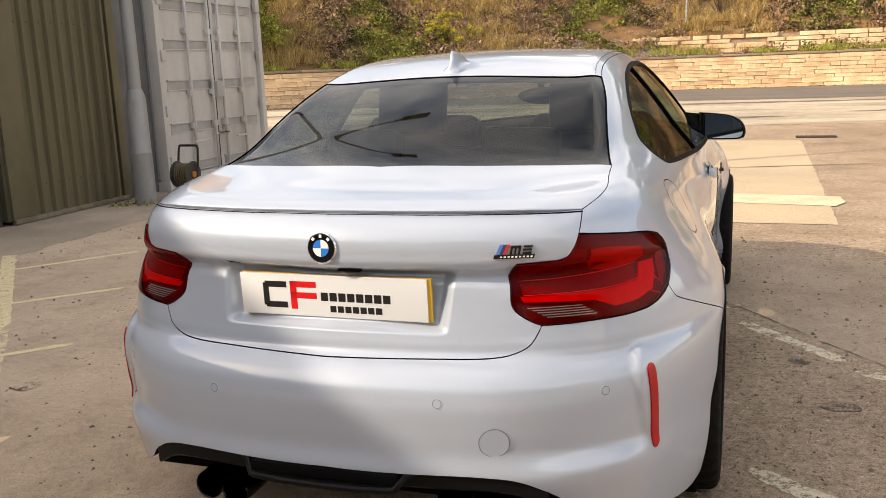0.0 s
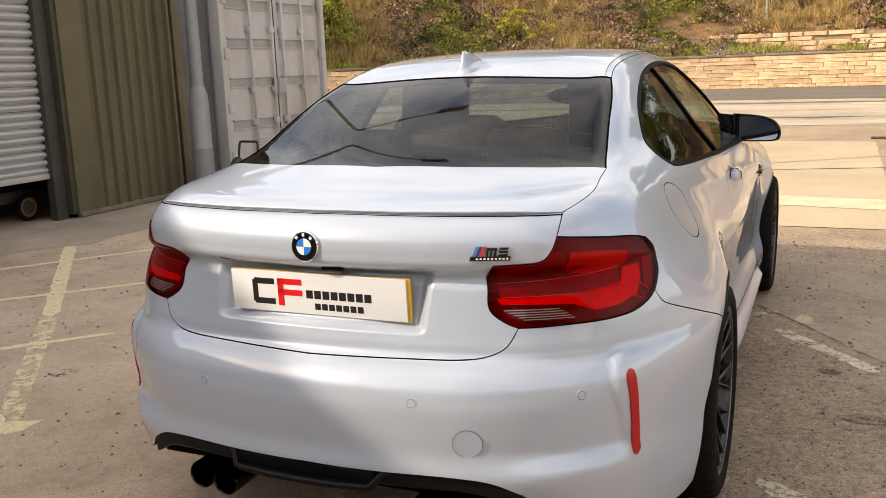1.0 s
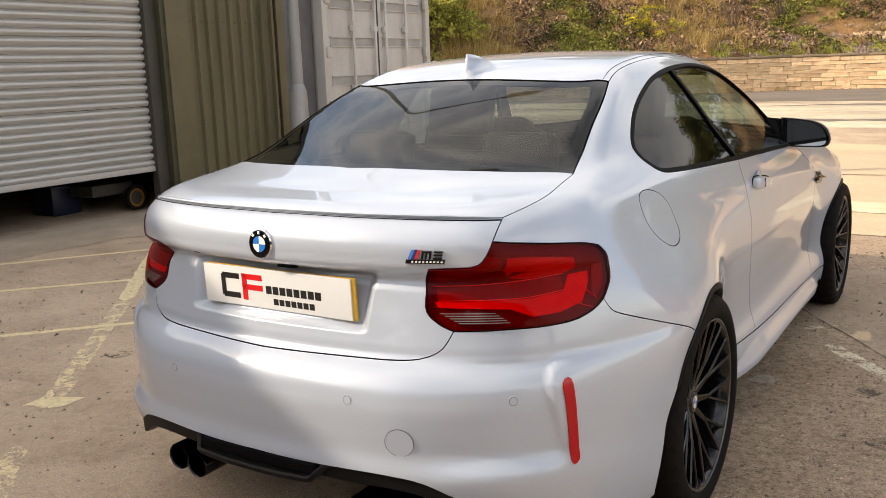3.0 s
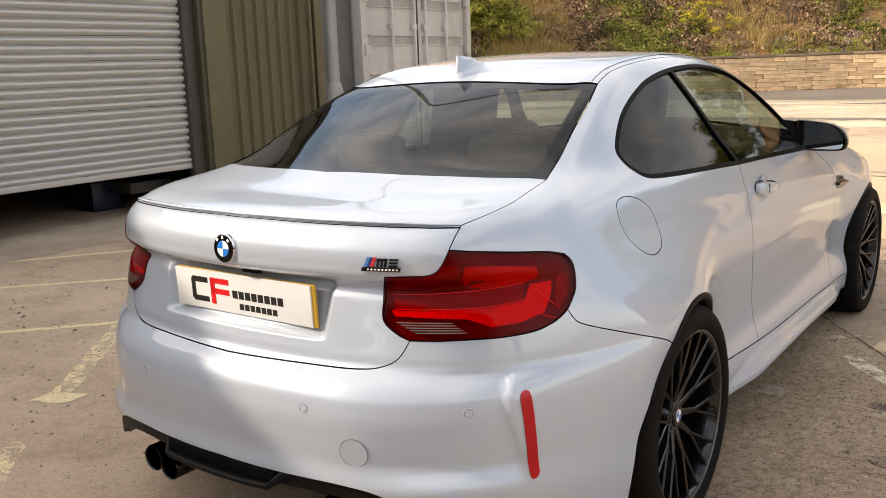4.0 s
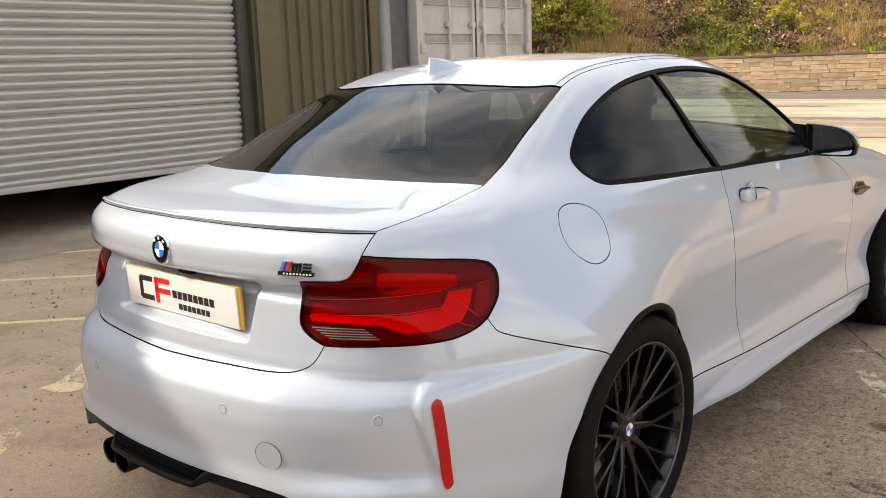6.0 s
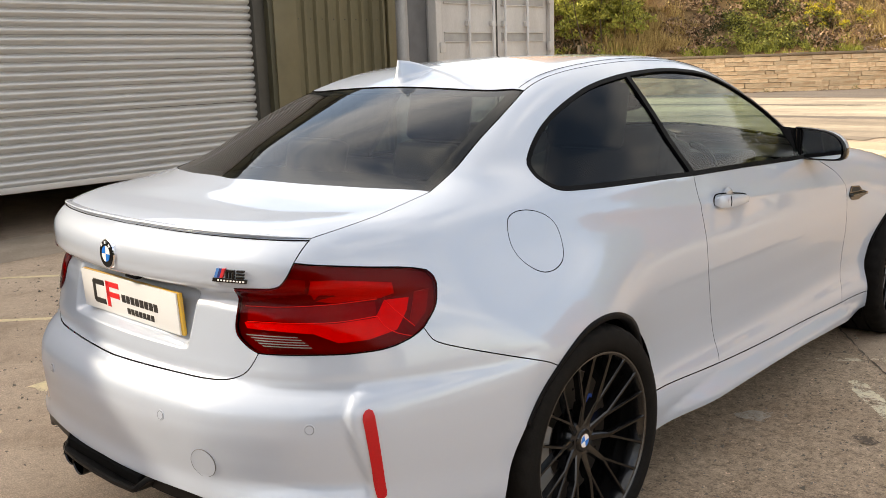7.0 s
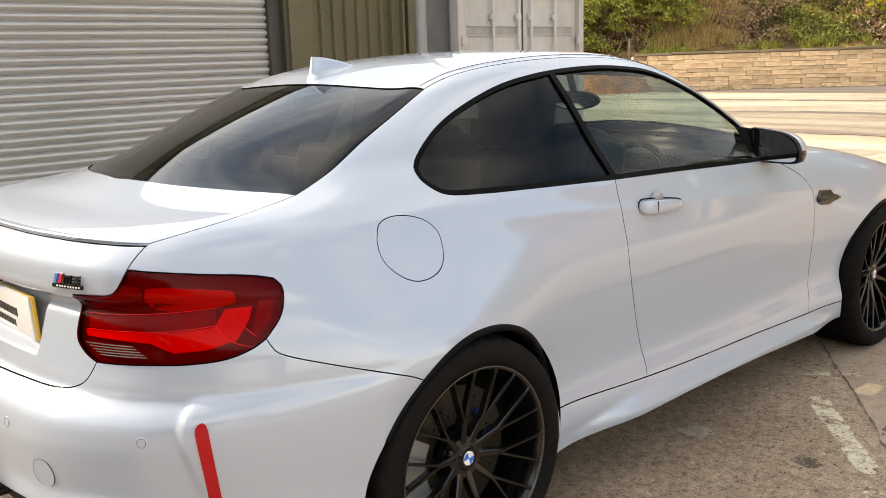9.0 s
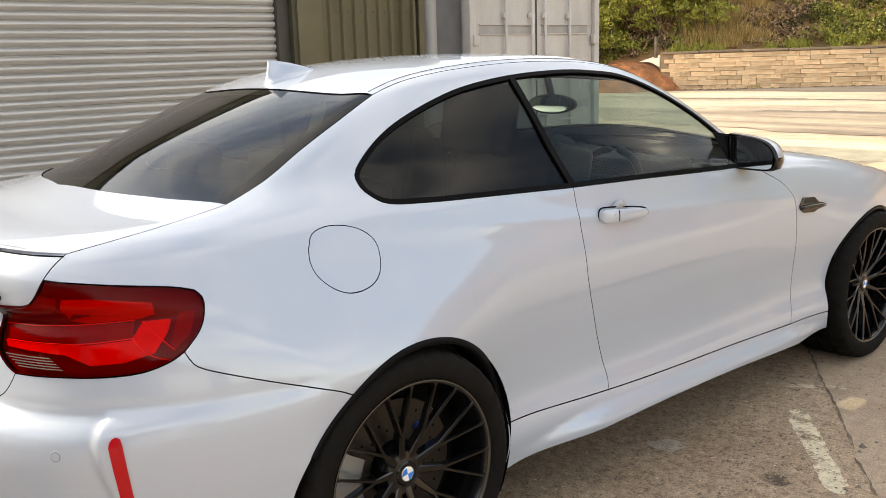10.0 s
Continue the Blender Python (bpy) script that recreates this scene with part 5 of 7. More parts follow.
# ---- the yard ----
def ground_mat(name="worn_asphalt", paint=None, worn=0.5, smooth=0.0, tone=1.0):
    """Brown worn asphalt: broad stains, aggregate and pits. paint: a flaking coat of that colour over it."""
    m = bpy.data.materials.new(name)
    m.use_nodes = True
    nt = m.node_tree
    p = nt.nodes["Principled BSDF"]
    p.inputs["Roughness"].default_value = 0.9
    p.inputs["Specular IOR Level"].default_value = 0.3
    tc = nt.nodes.new("ShaderNodeTexCoord")

    def nz(scale, det, rough=0.6):
        n = nt.nodes.new("ShaderNodeTexNoise")
        n.inputs["Scale"].default_value, n.inputs["Detail"].default_value, n.inputs["Roughness"].default_value = scale, det, rough
        nt.links.new(tc.outputs["Object"], n.inputs["Vector"])
        return n.outputs["Fac"]

    def ramp(src, stops):
        r = nt.nodes.new("ShaderNodeValToRGB")
        els = r.color_ramp.elements
        while len(els) < len(stops):
            els.new(0.5)
        for e, (q, c) in zip(els, stops):
            e.position, e.color = q, (*c, 1)
        nt.links.new(src, r.inputs["Fac"])
        return r.outputs["Color"]

    def mixc(a, b, fac, kind="MIX"):
        n = nt.nodes.new("ShaderNodeMixRGB")
        n.blend_type = kind
        for s, v in ((0, fac), (1, a), (2, b)):
            if isinstance(v, (int, float)):
                n.inputs[s].default_value = v
            else:
                nt.links.new(v, n.inputs[s])
        return n.outputs["Color"]

    def grey(*g):
        return [(q, (w, w * 0.98, w * 0.95)) for q, w in g]

    k = tone
    broad = ramp(nz(0.55, 8, 0.65), [(0.32, (0.33 * k, 0.252 * k, 0.188 * k)), (0.5, (0.42 * k, 0.328 * k, 0.250 * k)), (0.68, (0.50 * k, 0.398 * k, 0.308 * k))])
    # coarse open aggregate beside the car, finer towards the workshop
    sx_ = nt.nodes.new("ShaderNodeSeparateXYZ")
    nt.links.new(tc.outputs["Object"], sx_.inputs[0])
    rg = nt.nodes.new("ShaderNodeMapRange")
    rg.interpolation_type = "SMOOTHSTEP"
    for key, val in (("From Min", -0.6), ("From Max", 0.9), ("To Min", 0.35 * (1 - smooth)), ("To Max", 1.0 - 0.75 * smooth)):
        rg.inputs[key].default_value = val
    nt.links.new(sx_.outputs["X"], rg.inputs["Value"])
    coarse = rg.outputs["Result"]
    grit = ramp(nz(170, 6, 0.8), grey((0.34, 0.50), (0.5, 1.0), (0.66, 1.55)))
    vor = nt.nodes.new("ShaderNodeTexVoronoi")
    vor.inputs["Scale"].default_value = 135
    nt.links.new(tc.outputs["Object"], vor.inputs["Vector"])
    pits = ramp(vor.outputs["Color"], grey((0.0, 0.42), (0.2, 0.80), (0.5, 1.0), (0.88, 1.15), (1.0, 2.1)))
    clot = ramp(nz(26, 7, 0.75), grey((0.34, 0.52), (0.5, 1.0), (0.68, 1.25)))
    stain = ramp(nz(2.6, 6, 0.7), [(0.36, (0.72, 0.68, 0.64)), (0.52, (1, 1, 1))])
    c = mixc(broad, grit, 0.8, "MULTIPLY")
    n1 = nt.nodes.new("ShaderNodeMixRGB")
    n1.blend_type = "MULTIPLY"
    nt.links.new(coarse, n1.inputs[0])
    nt.links.new(c, n1.inputs[1])
    nt.links.new(pits, n1.inputs[2])
    n2 = nt.nodes.new("ShaderNodeMixRGB")
    n2.blend_type = "MULTIPLY"
    nt.links.new(coarse, n2.inputs[0])
    nt.links.new(n1.outputs["Color"], n2.inputs[1])
    nt.links.new(clot, n2.inputs[2])
    # colour raised towards the workshop: light added to the shaded ground there
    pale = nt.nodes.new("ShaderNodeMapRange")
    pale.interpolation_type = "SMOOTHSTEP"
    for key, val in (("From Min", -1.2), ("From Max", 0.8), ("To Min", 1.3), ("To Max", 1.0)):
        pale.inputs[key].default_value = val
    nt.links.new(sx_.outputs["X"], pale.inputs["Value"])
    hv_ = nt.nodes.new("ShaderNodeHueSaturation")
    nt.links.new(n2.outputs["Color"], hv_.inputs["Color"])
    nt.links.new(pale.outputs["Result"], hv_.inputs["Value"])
    c = mixc(hv_.outputs["Color"], stain, 0.6, "MULTIPLY")
    if paint:
        w = 0.395 + 0.36 * worn
        mask = ramp(mixc(nz(13, 7, 0.7), nz(95, 4, 0.7), 0.35), [(w - 0.03, (0, 0, 0)), (w + 0.03, (1, 1, 1))])
        tint = ramp(nz(30, 5), [(0.35, tuple(q * 0.78 for q in paint)), (0.6, paint)])
        n3 = nt.nodes.new("ShaderNodeMixRGB")
        nt.links.new(mask, n3.inputs[0])
        nt.links.new(c, n3.inputs[1])
        nt.links.new(tint, n3.inputs[2])
        c = n3.outputs["Color"]
    nt.links.new(c, p.inputs["Base Color"])
    b = nt.nodes.new("ShaderNodeBump")
    b.inputs["Distance"].default_value = 0.007 * (1 - 0.6 * smooth)
    nt.links.new(nz(110, 6, 0.75), b.inputs["Height"])
    nt.links.new(b.outputs["Normal"], p.inputs["Normal"])
    return m


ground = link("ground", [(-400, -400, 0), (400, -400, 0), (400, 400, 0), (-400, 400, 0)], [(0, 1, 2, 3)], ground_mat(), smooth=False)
tagged(ground, "worn brown asphalt yard with stains and grit", "ground", kind="structure")


def ragged(name, outline, z, material, label, amount=0.03, gap=0.06, seed=0, kind="structure", category="ground", parent=None):
    """A thin sheet on the ground with an uneven edge."""
    rng = np.random.default_rng(seed)
    p = np.array(outline, float)
    pts = []
    for i in range(len(p)):
        a, b = p[i], p[(i + 1) % len(p)]
        n = max(1, int(np.linalg.norm(b - a) / gap))
        for k in range(n):
            pts.append(a + (b - a) * k / n + rng.normal(0, amount, 2))
    n = len(pts)
    tri = delaunay_2d_cdt([Vector(q) for q in pts], [(i, (i + 1) % n) for i in range(n)], [], 1, 1e-6)
    co = [(q[0], q[1], z) for q in tri[0]]
    faces = [tuple(f) if (Vector(tri[0][f[1]]) - Vector(tri[0][f[0]])).cross(Vector(tri[0][f[2]]) - Vector(tri[0][f[0]])) > 0 else tuple(reversed(f)) for f in tri[2]]
    ob = link(name, co, faces, material, parent, smooth=False)
    return tagged(ob, label, category, kind=kind)


M_CONC = mat("pale_concrete", (0.58, 0.445, 0.29), 0.9, var=0.35, scale=0.7, tint=(0.46, 0.36, 0.245), fine=0.18, fine_scale=60, bump=0.002, bump_scale=50)
M_CONC2 = mat("streaked_concrete", (0.62, 0.515, 0.375), 0.9, var=0.5, scale=0.4, tint=(0.30, 0.245, 0.185), fine=0.22, fine_scale=9, stretch=(0.5, 1.3, 1), detail=10)
M_TARMAC = mat("grey_tarmac", (0.20, 0.165, 0.135), 0.9, var=0.3, scale=0.6, fine=0.25, fine_scale=60, stretch=(0.5, 1.6, 1))
M_PALE = mat("pale_screed", (0.74, 0.64, 0.43), 0.85, var=0.4, scale=3, tint=(0.58, 0.48, 0.32), fine=0.12, fine_scale=60)
ragged("concrete_slab", [(-4.0, 4.9), (1.70, 4.78), (1.76, 8.85), (1.80, 12.3), (-4.0, 12.6)], 0.005, M_CONC, "pale worn concrete slab in the yard", 0.006, 0.15, 1)
# unseen slab east of the car, added to brighten its right side
ragged("concrete_slab", [(3.5, -7.5), (15, -7.5), (15, 9.5), (3.5, 9.5)], 0.005, M_CONC2, "pale worn concrete slab in the yard", 0.03, 0.4, 16)
ragged("concrete_slab", [(-22, 15.6), (16, 15.9), (24, 26.2), (-22, 26.0)], 0.005, M_CONC2, "long streaked concrete roadway across the yard", 0.06, 0.5, 2)
ragged("tarmac_strip", [(-21, 26.4), (26, 26.5), (26, 36.4), (-4, 36.4), (-12, 30.6), (-18, 26.6)], 0.007, M_TARMAC, "grey tarmac strip along the stone wall", 0.05, 0.5, 3)
ragged("screed_patch", [(0.2, 6.50), (0.8, 6.47), (1.84, 6.28), (1.86, 6.0), (1.76, 5.70), (0.8, 5.85), (0.2, 5.9)], 0.009, M_PALE, "pale yellow screed patch on the concrete", 0.007, 0.08, 4)
ragged("screed_patch", [(-6, 9.6), (-2.2, 9.7), (-1.6, 11.2), (-3.0, 11.9), (-7, 11.6)], 0.009, M_PALE, "pale yellow screed patch on the concrete", 0.03, 0.12, 5)
M_JOINT = mat("dark_joint", (0.045, 0.037, 0.03), 0.95)
ragged("ground_joint", [(-4, 7.95), (0.76, 8.62), (2.55, 9.09), (9, 10.6), (9, 10.57), (2.55, 9.06), (0.76, 8.59), (-4, 7.92)], 0.0095, M_JOINT, "dark open joint across the slab", 0.006, 0.12, 6)
for k, (y0, x0, x1) in enumerate(((17.4, -9, 1), (21.8, -14, -6), (23.9, -4, 5), (19.6, 3, 9))):
    ragged("tyre_streak", [(x0, y0), (x1, y0 + 0.35), (x1 + 1.5, y0 + 0.9), (x0 + 2, y0 + 0.7)], 0.0095, M_TARMAC, "dark dirt streak on the concrete", 0.10, 0.35, 20 + k)
M_DIRTY = mat("dirty_concrete", (0.20, 0.155, 0.115), 0.9, var=0.5, scale=0.55, tint=(0.44, 0.36, 0.26), fine=0.25, fine_scale=9, stretch=(0.35, 1.6, 1), detail=10)
ragged("tarmac_strip", [(-15, 17.2), (-9, 18.1), (-5.6, 18.4), (-2.6, 17.4), (-1.4, 14.6), (-2.7, 12.9), (-5, 13.0), (-9, 13.9), (-15, 15.2)], 0.0085, M_DIRTY, "dark dirty stretch of the roadway with pale streaks", 0.12, 0.4, 17)
# grille over the gully
grate = empty("drain_grate", "rusty iron drain grate set in concrete", "drain", at=(2.06, 12.9, 0))
M_IRON = mat("rusty_iron", (0.11, 0.075, 0.05), 0.8, 0.4, var=0.4, scale=20)
block("grate_pit", (0.62, 0.34, 0.004), (0, 0, 0.010), M_JOINT, grate, bevel=0)
for k in range(9):
    block("grate_bar", (0.03, 0.32, 0.012), (-0.28 + 0.07 * k, 0, 0.014), M_IRON, grate, bevel=0.003)

M_YELLOW, M_CREAM = (0.88, 0.73, 0.45), (0.80, 0.71, 0.52)
M_LINES = {}


def stripe(a, b, width, paint, label, seed, worn=0.3):
    """A painted line with uneven edges, worn through in places."""
    rng = np.random.default_rng(seed)
    a, b = np.array(a, float), np.array(b, float)
    d = b - a
    length = np.linalg.norm(d)
    d /= length
    s = np.array((-d[1], d[0]))
    n = max(8, int(length / 0.02))
    wob = [np.convolve(rng.normal(0, 1, n + 5), np.ones(5) / 5, "valid") + rng.normal(0, 0.4, n + 1) for _ in (0, 1)]
    verts, faces = [], []
    for i in range(n + 1):
        end = min(1.0, 0.35 + min(i, n - i) / 4)
        c = a + d * length * i / n
        for k, g in ((-1, wob[0][i]), (1, wob[1][i])):
            q = c + s * k * width * end * (0.5 + 0.07 * g)
            verts.append((q[0], q[1], 0.0008 + 0.0003 * (seed % 5)))
    for i in range(n):
        faces.append((2 * i, 2 * i + 2, 2 * i + 3, 2 * i + 1))
    key = (paint, round(worn, 2))
    if key not in M_LINES:
        M_LINES[key] = ground_mat("worn_paint", paint, worn)
    ob = link("painted_line", verts, faces, M_LINES[key], smooth=False)
    return tagged(ob, label, "painted line", kind="stuff")


YL = "faded yellow parking line flaking off the asphalt"
stripe((-1.83, -0.36), (-3.0, 0.97), 0.10, M_YELLOW, YL, 1, 0.30)
stripe((-3.0, 0.97), (-4.65, 2.75), 0.10, M_YELLOW, YL, 2, 0.02)
ragged("painted_line", [(-1.89, -0.46), (-1.90, -0.38), (-1.95, -0.28), (-1.86, -0.33), (-1.72, -0.29), (-1.70, -0.37), (-1.76, -0.45)], 0.002, ground_mat("worn_paint", M_YELLOW, 0.1), YL, 0.006, 0.03, 13, kind="stuff", category="painted line")
stripe((-3.25, -0.15), (-2.35, 0.80), 0.055, M_YELLOW, YL, 3, 0.05)
stripe((-4.4, 0.36), (-2.9, 1.92), 0.055, M_YELLOW, YL, 4, 0.05)
stripe((-5.0, 1.10), (-3.6, 3.0), 0.055, M_YELLOW, YL, 5, 0.05)
stripe((-1.0, -1.2), (-1.5, -0.75), 0.09, M_YELLOW, YL, 6, 0.33)
stripe((0.98, 1.87), (1.42, 1.32), 0.085, M_CREAM, "worn cream marking beside the car", 7, 0.26)
stripe((1.02, 0.10), (1.30, -0.12), 0.085, M_CREAM, "worn cream marking beside the car", 8, 0.24)
stripe((1.46, 1.20), (1.62, 1.10), 0.085, M_CREAM, "worn cream marking beside the car", 9, 0.28)
stripe((0.75, 2.05), (1.05, 2.25), 0.05, M_CREAM, "worn cream marking beside the car", 10, 0.36)
stripe((5.0, 32.0), (9.0, 35.0), 0.12, M_CREAM, "worn cream parking line by the wall", 11, 0.2)
stripe((-3.4, 33.4), (-1.4, 35.6), 0.12, M_CREAM, "worn cream parking line by the wall", 12, 0.2)
CRACK = [(0.52, 2.80), (0.76, 2.454), (0.893, 2.258), (1.04, 2.064), (1.228, 1.792), (1.352, 1.595), (1.51, 1.386), (1.76, 1.05), (2.15, 0.62), (2.7, 0.2)]
ragged("asphalt_patch", CRACK + [(3.6, 0.9), (3.4, 2.2), (2.6, 3.3), (0.9, 3.6)], 0.0006, ground_mat("smooth_asphalt", smooth=0.8, tone=0.95), "smoother patch of brown asphalt beyond a crack", 0.006, 0.04, 14)
ragged("ground_crack", [(x - 0.0025, y - 0.002) for x, y in CRACK] + [(x + 0.0025, y + 0.002) for x, y in reversed(CRACK)], 0.0026, mat("crack_dark", (0.09, 0.068, 0.05), 0.95, var=0.5, scale=9, tint=(0.2, 0.155, 0.115)), "ragged crack along the edge of the asphalt patch", 0.003, 0.03, 15)
M_PATCH = ground_mat("grey_patch", (0.50, 0.43, 0.35), 0.22)
ragged("mortar_patch", [(0.755, 1.21), (0.80, 1.29), (0.87, 1.31), (0.895, 1.27), (0.87, 1.20), (0.80, 1.185)], 0.0022, M_PATCH, "small grey mortar patch on the asphalt", 0.006, 0.02, 7)
M_OIL = ground_mat("oil_stain", (0.13, 0.098, 0.073), 0.30)
for k, (x, y, r) in enumerate(((1.226, 1.27, 0.045), (1.9, 2.7, 0.07), (-2.3, 1.7, 0.06), (1.35, 0.75, 0.05), (-2.1, 0.2, 0.05))):
    ragged("oil_stain", [(x + r * math.cos(a) * (1.6 if k % 2 else 1), y + r * math.sin(a)) for a in np.linspace(0, 2 * math.pi, 11, endpoint=False)], 0.0024, M_OIL, "small dark oil stain on the asphalt", 0.008, 0.02, 30 + k)
# loose grit
rng = np.random.default_rng(5)
verts, faces = [], []
for k in range(9000):
    x, y = (rng.uniform(0.75, 3.4), rng.uniform(-1.4, 4.2)) if k % 3 else (rng.uniform(-4.6, -0.9), rng.uniform(-1.6, 4.2))
    r = rng.gamma(2.0, 0.0016) + 0.0012
    a = rng.uniform(0, 6.28, 4) * 0.3 + np.array([0, 1.57, 3.14, 4.71])
    o = len(verts)
    verts += [(x + r * math.cos(t), y + r * math.sin(t) * 1.1, 0.0) for t in a] + [(x + rng.normal(0, r * 0.2), y, r * rng.uniform(0.6, 1.1))]
    faces += [(o, o + 1, o + 4), (o + 1, o + 2, o + 4), (o + 2, o + 3, o + 4), (o + 3, o, o + 4)]
tagged(link("grit", verts, faces, mat("grit_stone", (0.27, 0.225, 0.18), 0.9, var=0.7, scale=3, tint=(0.10, 0.085, 0.07)), smooth=False), "loose stone grit scattered on the asphalt", "grit", kind="stuff")

# concrete apron along the building
ragged("apron", [(-5.95, -9), (-4.95, -9), (-4.93, 1.8), (-4.86, 2.45), (-4.50, 2.8), (-4.55, 4.3), (-4.7, 9.0), (-5.95, 9.0)], 0.003,
       mat("apron_concrete", (0.46, 0.365, 0.28), 0.9, var=0.4, scale=1.2, tint=(0.30, 0.24, 0.18), fine=0.2, fine_scale=80, bump=0.002), "pale concrete apron along the workshop wall", 0.02, 0.12, 8)

# ---- the workshop: roller shutter and profiled cladding ----
M_OLIVE = mat("olive_sheet", (0.128, 0.110, 0.062), 0.5, var=0.25, scale=2.2, tint=(0.088, 0.077, 0.042), fine=0.06, fine_scale=50, stretch=(1, 1, 0.25))
M_OLIVE2 = mat("olive_flashing", (0.135, 0.116, 0.066), 0.45, var=0.2, scale=3)
M_GALV = mat("galvanised_slat", (0.54, 0.53, 0.51), 0.40, 0.30, var=0.3, scale=2.5, tint=(0.46, 0.45, 0.435), fine=0.06, fine_scale=60, stretch=(1, 0.2, 3))
M_DARK = mat("dark_steel", (0.06, 0.055, 0.045), 0.6, var=0.3, scale=3)
# near black: the unlit inside put into the back wall's colour
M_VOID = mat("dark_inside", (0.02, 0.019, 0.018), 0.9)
WX = -5.83


def slab(name, x0, x1, y0, y1, z0, z1, m, label, parent=None, bevel=0.0):
    ob = block(name, (x1 - x0, y1 - y0, z1 - z0), ((x0 + x1) / 2, (y0 + y1) / 2, (z0 + z1) / 2), m, parent, bevel=bevel)
    return tagged(ob, label, "wall", kind="structure") if not parent else ob


# roofs are unseen; the southern height is chosen to shade the car
EAVES, EAVES_S = 3.72, 4.72   # the northern bay is lower than the southern one
STEP = -2.2
slab("wall_west", -6.3, -5.9, -14, -4.4, 0, EAVES_S, M_OLIVE, "olive sheet wall of the workshop")
slab("wall_over_shutter", -6.3, -5.72, STEP, 3.86, 3.40, EAVES, M_OLIVE, "olive sheet wall above the shutter")
slab("wall_over_shutter", -6.3, -5.72, -4.4, STEP, 3.40, EAVES_S, M_OLIVE, "olive sheet wall above the shutter")
slab("wall_gable", -14, -6.3, STEP - 0.1, STEP, EAVES - 0.1, EAVES_S, M_OLIVE, "olive sheet step between two roof heights")
slab("workshop_roof", -14, -5.66, STEP, 5.62, EAVES, EAVES + 0.12, M_DARK, "flat dark workshop roof edge")
slab("workshop_roof", -14, -5.66, -14, STEP, EAVES_S, EAVES_S + 0.12, M_DARK, "flat dark workshop roof edge")
slab("wall_inner", -11, -10.8, -14, 5.6, 0, EAVES, M_VOID, "near-black back wall that keeps the workshop dark inside")
slab("wall_south", -14, -5.9, -14.2, -14, 0, EAVES_S, M_OLIVE, "olive sheet end wall of the workshop")
slab("wall_north", -14, -5.80, 5.55, 5.62, 0, EAVES, M_OLIVE, "olive sheet end wall beside the container")

shutter = empty("roller_shutter", "galvanised roller shutter, not fully closed", "shutter")
pitch = 0.0765
prof = []
for k in range(9):
    t = k / 8
    prof.append((0.024 * math.sin(math.pi * t ** 1.25) ** 0.9 - 0.006, t * 0.060))
prof += [(-0.024, 0.062), (-0.026, 0.074), (-0.006, 0.0765)]
sv, sf = [], []
for y in (-4.4, -2.0, 0.5, 3.70):
    for x, z in prof:
        sv.append((x, y, z))
n = len(prof)
for i in range(3):
    for k in range(n - 1):
        sf.append((i * n + k, i * n + k + 1, (i + 1) * n + k + 1, (i + 1) * n + k))
slat = link("slat", sv, [tuple(reversed(q)) for q in sf], M_GALV, shutter)
slat.location = (WX, 0, 0.47)
rngs = random.Random(4)
for k in range(1, 39):
    o = new("slat", slat.data)
    o.parent = shutter
    o.location = (WX + rngs.uniform(-0.003, 0.003), 0, 0.47 + pitch * k)
    o.rotation_euler = (radians(rngs.uniform(-0.04, 0.04)), 0, 0)
block("bottom_bar", (0.045, 8.1, 0.055), (WX, -0.35, 0.445), M_GALV, shutter, bevel=0.008)
block("guide_rail", (0.10, 0.14, 3.42), (WX + 0.02, 3.755, 1.71), M_DARK, shutter, bevel=0.006)
block("guide_rail", (0.10, 0.14, 3.42), (WX + 0.02, -4.45, 1.71), M_DARK, shutter, bevel=0.006)

clad = empty("cladding", "olive green profiled steel cladding with rust specks", "wall")
tagged(clad, kind="structure")
cx = -5.70
cv, cf = [], []
ys = [4.18]
rib = []
y = 4.18
while y < 5.50:
    rib += [(cx, y), (cx, y + 0.085), (cx + 0.038, y + 0.100), (cx + 0.038, y + 0.135), (cx, y + 0.150)]
    y += 0.165
for x, yy in rib:
    cv += [(x, yy, 0.045), (x, yy, EAVES)]
for k in range(len(rib) - 1):
    cf.append((2 * k, 2 * k + 2, 2 * k + 3, 2 * k + 1))
link("profiled_sheet", cv, cf, M_OLIVE, clad, smooth=False)
block("corner_flashing", (0.10, 0.30, EAVES - 0.04), (cx - 0.02, 4.03, EAVES / 2 + 0.02), M_OLIVE2, clad, bevel=0.006)
block("jamb", (0.16, 0.07, EAVES - 0.05), (cx - 0.07, 3.86, EAVES / 2 + 0.02), mat("jamb_olive", (0.06, 0.055, 0.032), 0.55, var=0.2, scale=3), clad, bevel=0.004)
block("base_flashing", (0.055, 1.70, 0.05), (cx + 0.015, 4.74, 0.035), mat("base_metal", (0.22, 0.19, 0.13), 0.6, var=0.4, scale=6), clad, bevel=0.006)
block("end_flashing", (0.08, 0.12, EAVES - 0.04), (cx, 5.58, EAVES / 2 + 0.02), M_OLIVE2, clad, bevel=0.005)
for k in range(8):
    for z in (0.35, 1.93, 3.4):
        lathe("screw", [(0.0, 0.008), (0.004, 0.007), (0.005, 0.0001)], M_DARK, clad, at=(cx + 0.001, 4.22 + 0.165 * k, z), sides=8)
# added dark grey panel, fills the strip between cladding and container
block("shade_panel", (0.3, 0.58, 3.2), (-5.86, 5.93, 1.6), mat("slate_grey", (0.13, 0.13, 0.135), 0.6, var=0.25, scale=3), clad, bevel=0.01)

